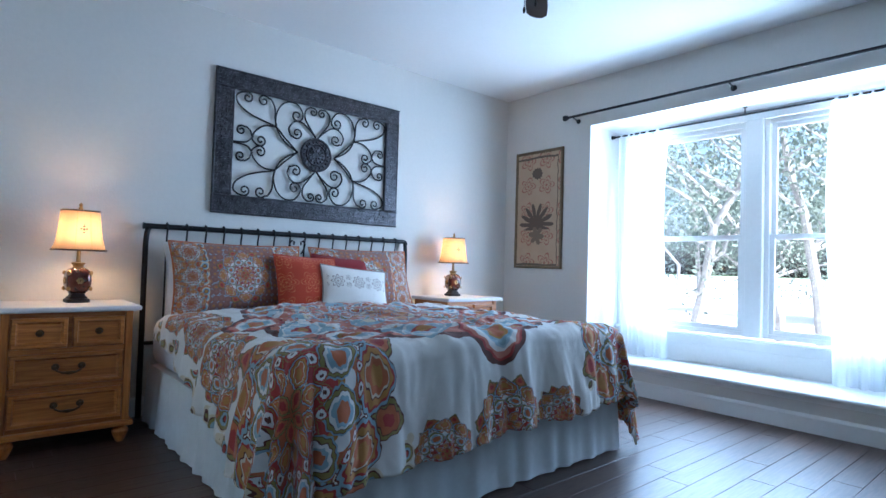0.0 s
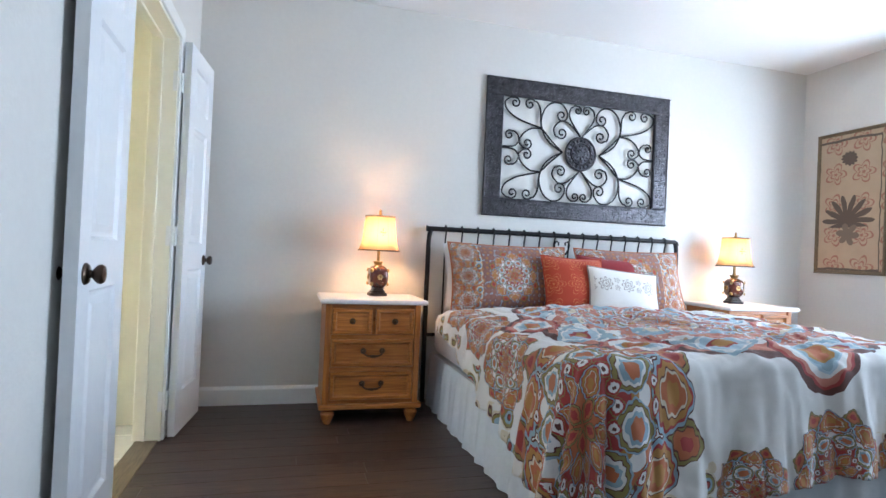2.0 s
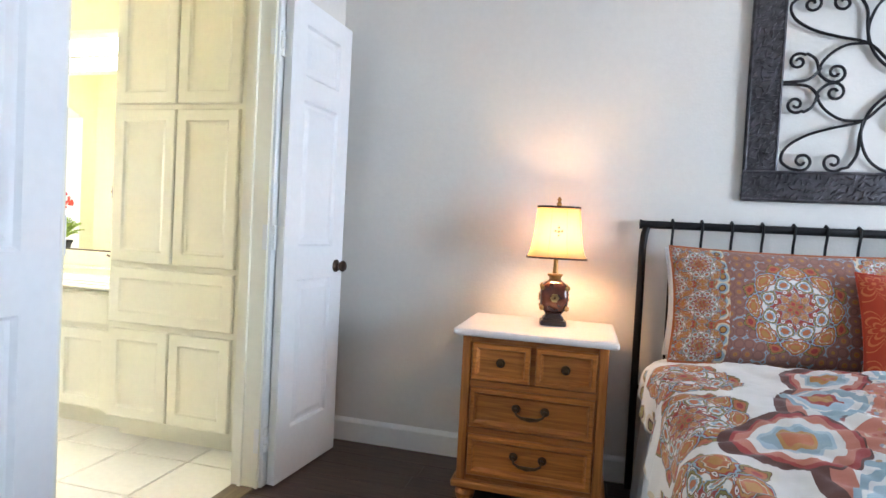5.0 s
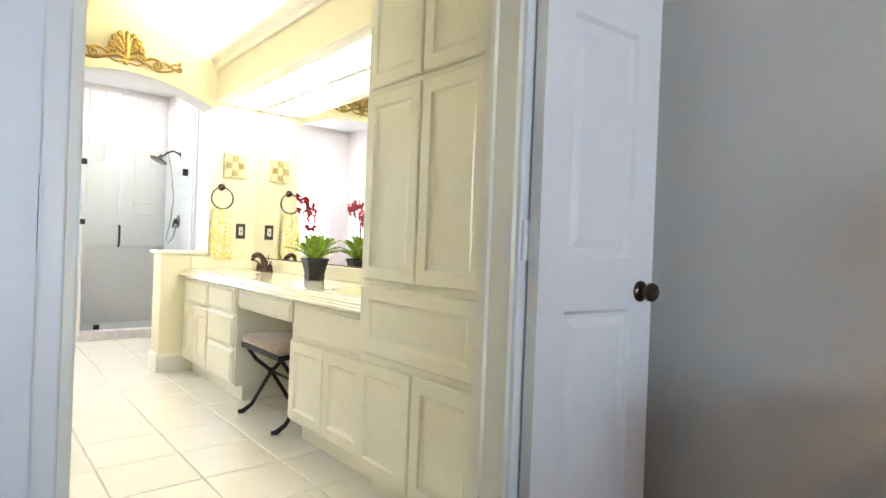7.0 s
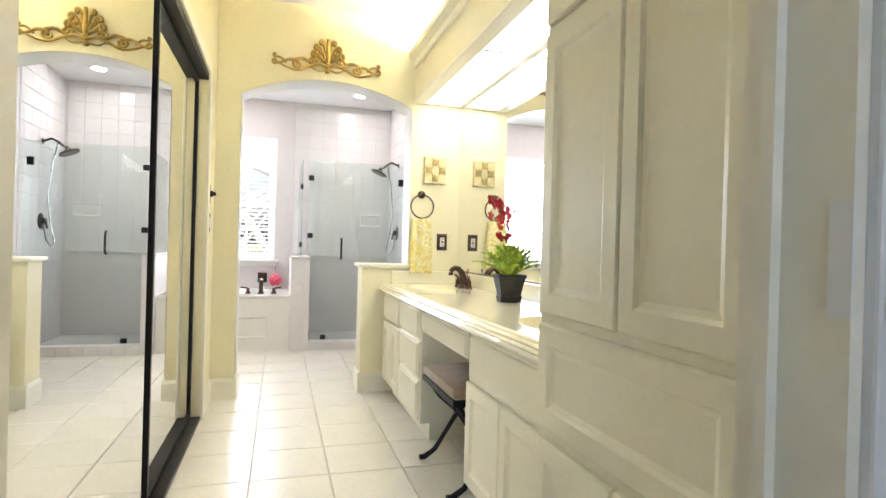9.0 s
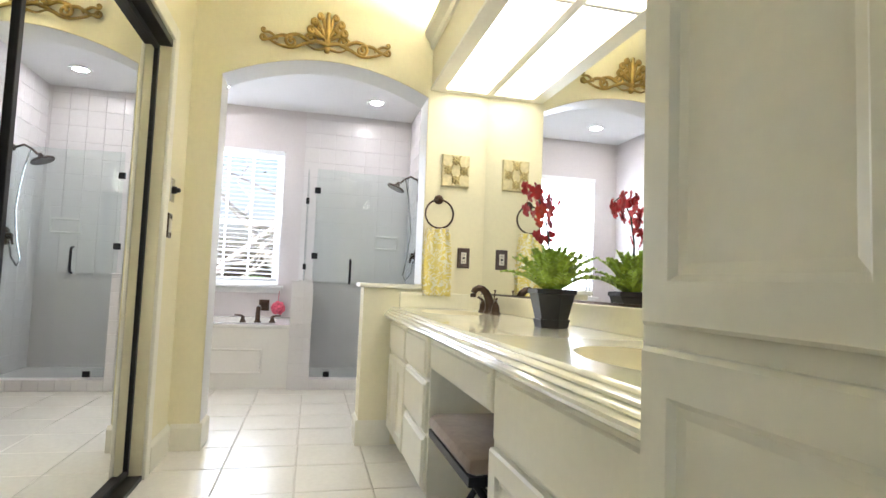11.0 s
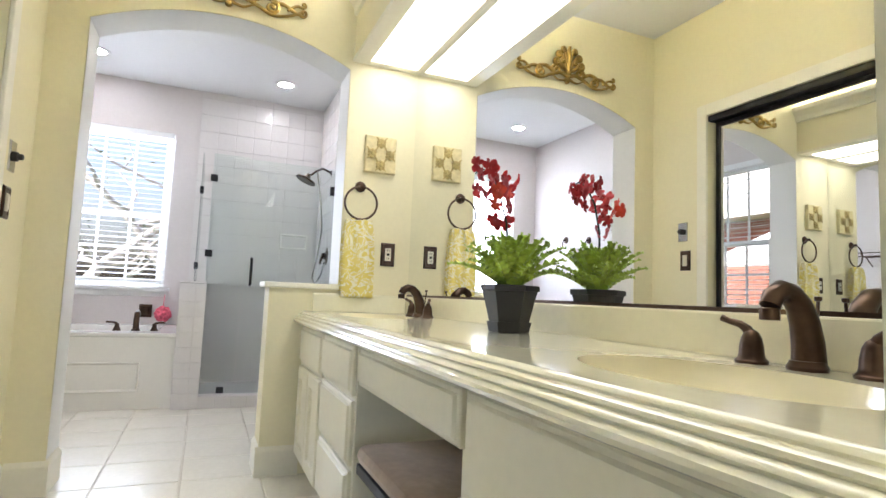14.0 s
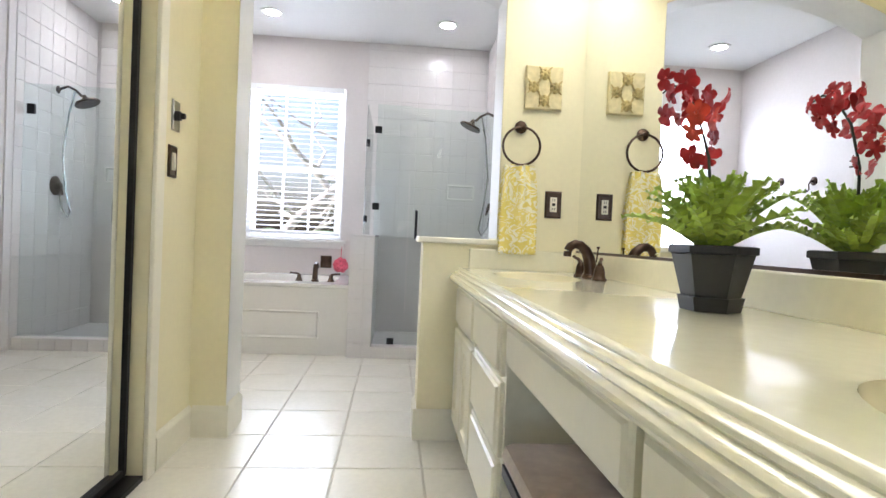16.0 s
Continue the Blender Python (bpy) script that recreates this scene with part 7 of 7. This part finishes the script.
def tree(x, y, h, seed, label, spread=2.2, leaves=900, leaf=0.16):
    rnd = random.Random(seed)
    t = thing("tree", pose(x, y, -0.45), label, "tree")
    bm = bmesh.new()
    lean = Vector((rnd.uniform(-0.12, 0.12), rnd.uniform(-0.12, 0.12), 0))
    trunk = [Vector((0, 0, 0)) + lean * h * k / 6 * k + Vector((rnd.uniform(-0.05, 0.05), rnd.uniform(-0.05, 0.05), h * 0.62 * k / 6)) for k in range(7)]
    tube(bm, trunk, [0.10 - 0.010 * k for k in range(7)], 9)
    ends = []
    for k in range(9):
        s = trunk[rnd.randint(2, 6)]
        a, up = rnd.uniform(0, 2 * math.pi), rnd.uniform(0.3, 1.0)
        L = spread * rnd.uniform(0.6, 1.1)
        pts = [s]
        for q in range(1, 6):
            pts.append(s + Vector((math.cos(a) * L * q / 5, math.sin(a) * L * q / 5, up * L * (q / 5) ** 1.3)) + Vector((rnd.uniform(-0.14, 0.14), rnd.uniform(-0.14, 0.14), rnd.uniform(-0.08, 0.08))))
        tube(bm, pts, [0.036 - 0.006 * q for q in range(6)], 6)
        ends += pts[2:]
    part("trunk", bm, M_bark, t, smooth=True)
    verts, faces = [], []
    for k in range(leaves):
        c = rnd.choice(ends) + Vector((rnd.gauss(0, 0.42), rnd.gauss(0, 0.42), rnd.gauss(0, 0.32)))
        d = Vector((rnd.gauss(0, 1), rnd.gauss(0, 1), rnd.gauss(0, 1))).normalized()
        e = d.orthogonal().normalized() * leaf * 0.35
        i = len(verts)
        verts += [c - d * leaf * 0.5, c + e, c + d * leaf * 0.5, c - e]
        faces.append((i, i + 1, i + 2, i + 3))
    me = bpy.data.meshes.new("crown")
    me.from_pydata(verts, [], faces)
    me.materials.append(M_fol)
    ob = new("crown", me)
    ob.parent = t
    tagged(ob, "", "", "", "stuff")
    return t


for k, (x, y, h) in enumerate(((9.0, 4.6, 5.2), (10.2, 3.2, 5.8), (10.4, 6.6, 5.6), (12.2, 4.4, 6.4), (11.2, 1.2, 5.8), (20.5, 4.5, 8), (21, 10, 8), (21, -2, 8), (20, 16, 8))):
    tree(x, y, h, 10 + k, "slender tree with grey limbs and open green foliage", 2.2 if k < 5 else 3.4, 3600 if k < 5 else 4200, 0.085 if k < 5 else 0.2)
for k, (x, y, h) in enumerate(((-9.6, 1.6, 5.0), (-10.4, 3.4, 5.4), (-12, -0.5, 6.0))):
    tree(x, y, h, 40 + k, "slender tree with pale crossing limbs", 2.2, 40, 0.07)


def palm(x, y, z, n, L, seed, label):
    rnd = random.Random(seed)
    t = thing("palm", pose(x, y, -0.45), label, "palm")
    bm = bmesh.new()
    tube(bm, [(0, 0, 0), (0, 0, z * 0.5), (0, 0, z)], [0.12, 0.10, 0.09], 9)
    part("trunk", bm, M_bark, t, smooth=True)
    for k in range(n):
        a, up = 2 * math.pi * k / n + rnd.uniform(-0.2, 0.2), rnd.uniform(0.1, 0.75)
        verts, faces = [], []
        for q in range(26):
            s = (q + 2) / 27
            c = Vector((math.cos(a) * L * s, math.sin(a) * L * s, z + up * L * s - 0.75 * L * s * s))
            for e in (-1, 1):
                o = Vector((-math.sin(a) * e, math.cos(a) * e, -0.35)) * 0.34 * (1 - 0.6 * s)
                d = Vector((math.cos(a), math.sin(a), 0)) * 0.02
                i = len(verts)
                verts += [c - d, c + d, c + o + d * 4]
                faces.append((i, i + 1, i + 2))
        me = bpy.data.meshes.new("frond")
        me.from_pydata(verts, [], faces)
        me.materials.append(M_palm)
        ob = new("frond", me)
        ob.parent = t
    return t


palm(-8.3, 2.35, 1.2, 14, 1.3, 3, "low green palm outside the tub window")
palm(-8.9, 3.5, 0.9, 12, 1.2, 5, "low green palm outside the tub window")
palm(-8.6, 1.2, 1.1, 12, 1.2, 7, "low green palm outside the tub window")

house = thing("neighbour_house", pose(-5.2, 9.5, -0.45), "red brick neighbouring house with a pale roof", "house")
part("wall", B((-5, 0, 0, 5, 0.3, 3.2)), M_mortar, house)
part("roof", (lambda b: (prism(b, [(-0.5, 3.1), (4.0, 5.6), (8.5, 3.1), (8.5, 3.0), (-0.5, 3.0)], -5.4, 5.4), b)[1])(bmesh.new()), M_conc, house)
t = thing("side_canopy", pose(-5.2, 7.6, -0.45), "white low canopy roof between the houses", "canopy")
part("roof", (lambda b: (prism(b, [(-0.7, 1.9), (0.9, 2.55), (0.9, 2.63), (-0.7, 1.98)], -1.8, 1.8), b)[1])(bmesh.new()), M_blind, t)
for x in (-1.7, 1.7):
    part("post", B((x - 0.05, -0.6, 0, x + 0.05, -0.5, 1.95)), M_blind, t)


# ---- pieces of floors and walls ----
def shared(name, me, parent, m):
    ob = new(name, me)
    ob.parent = parent
    ob.matrix_world = m
    return ob


def slab_mesh(name, w, h, t, bevel, material):
    bm = bmesh.new()
    rings(bm, w, h, [(0, -t), (0, -bevel), (bevel, 0)], pose(0, 0, 0))
    me = bpy.data.meshes.new(name)
    bm.to_mesh(me)
    bm.free()
    me.materials.append(material)
    return me


floor_ob = bpy.data.objects["floor"]
PW = 0.128
rnd = random.Random(7)
lens = [0.9, 1.2, 0.6, 1.5]
plank_me = {L: slab_mesh("plank", L - 0.0015, PW - 0.0015, 0.014, 0.0012, M_plank) for L in lens}
y, near = YS + 0.02, 0
while y < YN - 0.02:
    x = XW - rnd.uniform(0.0, 0.6)
    while x < XE + 0.02:
        L = rnd.choice(lens)
        x1 = min(x + L, XE)
        x0 = max(x, XW - 0.01)
        if x1 - x0 > 0.03:
            w = min(PW, YN - y)
            if abs(x1 - x0 - L) < 1e-6 and w == PW:
                shared("plank", plank_me[L], floor_ob, pose(x0, y, 0))
            else:
                shared("plank", slab_mesh("plank", x1 - x0 - 0.0015, w - 0.0015, 0.014, 0.0012, M_plank), floor_ob, pose(x0, y, 0))
        x += L
    y += PW

bath_ob = bpy.data.objects["bath_floor"]
TXP, TYP, TX_0, TY_0 = 0.3455, 0.336, -3.455, 3.193
tile_me = slab_mesh("floor_tile", TXP - 0.006, TYP - 0.006, 0.006, 0.0025, M_tile)
for i in range(-9, 10):
    for j in range(-4, 6):
        x0, y0 = TX_0 + i * TXP, TY_0 + j * TYP
        x1, y1 = x0 + TXP, y0 + TYP
        cx0, cx1, cy0, cy1 = max(x0, XT), min(x1, XB + 0.02), max(y0, YTS), min(y1, YV)
        if cx1 - cx0 < 0.03 or cy1 - cy0 < 0.03 or (cx0 > XA0 and cy1 < YC - 0.1):
            continue
        if (cx0, cx1, cy0, cy1) == (x0, x1, y0, y1):
            shared("floor_tile", tile_me, bath_ob, pose(x0 + 0.003, y0 + 0.003, 0))
        else:
            shared("floor_tile", slab_mesh("floor_tile", cx1 - cx0 - 0.006, cy1 - cy0 - 0.006, 0.006, 0.0025, M_tile), bath_ob, pose(cx0 + 0.003, cy0 + 0.003, 0))


def tile_face(owner, place, w, h, size, t=0.006, material=None, name="wall_tile"):
    """Covers a rectangle with thin tiles; those cut at its edges are smaller."""
    owner_ob, full = bpy.data.objects[owner], slab_mesh(name, size - 0.003, size - 0.003, t, 0.0012, material or M_shtile)
    for i in range(math.ceil(w / size)):
        for j in range(math.ceil(h / size)):
            a, b = min(size, w - i * size), min(size, h - j * size)
            if a < 0.01 or b < 0.01:
                continue
            me = full if a == size and b == size else slab_mesh(name, a - 0.003, b - 0.003, t, 0.0012, material or M_shtile)
            shared(name, me, owner_ob, place @ pose(i * size + 0.0015, j * size + 0.0015, t))


tile_face("wing_wall", facing_east(XS - 0.006, WY[0], 0), WY[1] - WY[0], 0.885, 0.108)
tile_face("shower_curb", facing_east(XS - 0.006, WY[1], 0), YTN - WY[1], 0.085, 0.108)
tile_face("shower_back", facing_east(XT + 0.012, 3.43, 0.885), YTN - 0.012 - 3.43, CEIL - 0.02 - 0.885, 0.152)
tile_face("shower_side", facing_south(-6.33, YTN - 0.012, 0.03), 1.0, CEIL - 0.05, 0.152)
structure("wing_wall_cap", B((XT + 0.02, WY[0] - 0.004, 0.886, XS + 0.004, WY[1] + 0.004, 0.90), bevel=0.004), M_shtile, "white tiled cap of the half wall")
# brick courses of the house next door, laid as one sheet
verts, faces = [], []
for r in range(42):
    for c in range(46):
        x0, z0 = -5.0 + c * 0.215 - (0.107 if r % 2 else 0), r * 0.075
        x1, z1 = x0 + 0.203, z0 + 0.064
        i = len(verts)
        verts += [(x, y, z) for y in (-0.006, 0.0) for x, z in ((x0, z0), (x1, z0), (x1, z1), (x0, z1))]
        faces += [(i, i + 1, i + 2, i + 3), (i, i + 4, i + 5, i + 1), (i + 3, i + 2, i + 6, i + 7), (i, i + 3, i + 7, i + 4), (i + 1, i + 5, i + 6, i + 2)]
me = bpy.data.meshes.new("brick_courses")
me.from_pydata(verts, [], faces)
me.materials.append(M_brick)
ob = new("brick_courses", me)
ob.parent = bpy.data.objects["neighbour_house"]
tagged(ob, "red brick courses", "", "", "stuff")
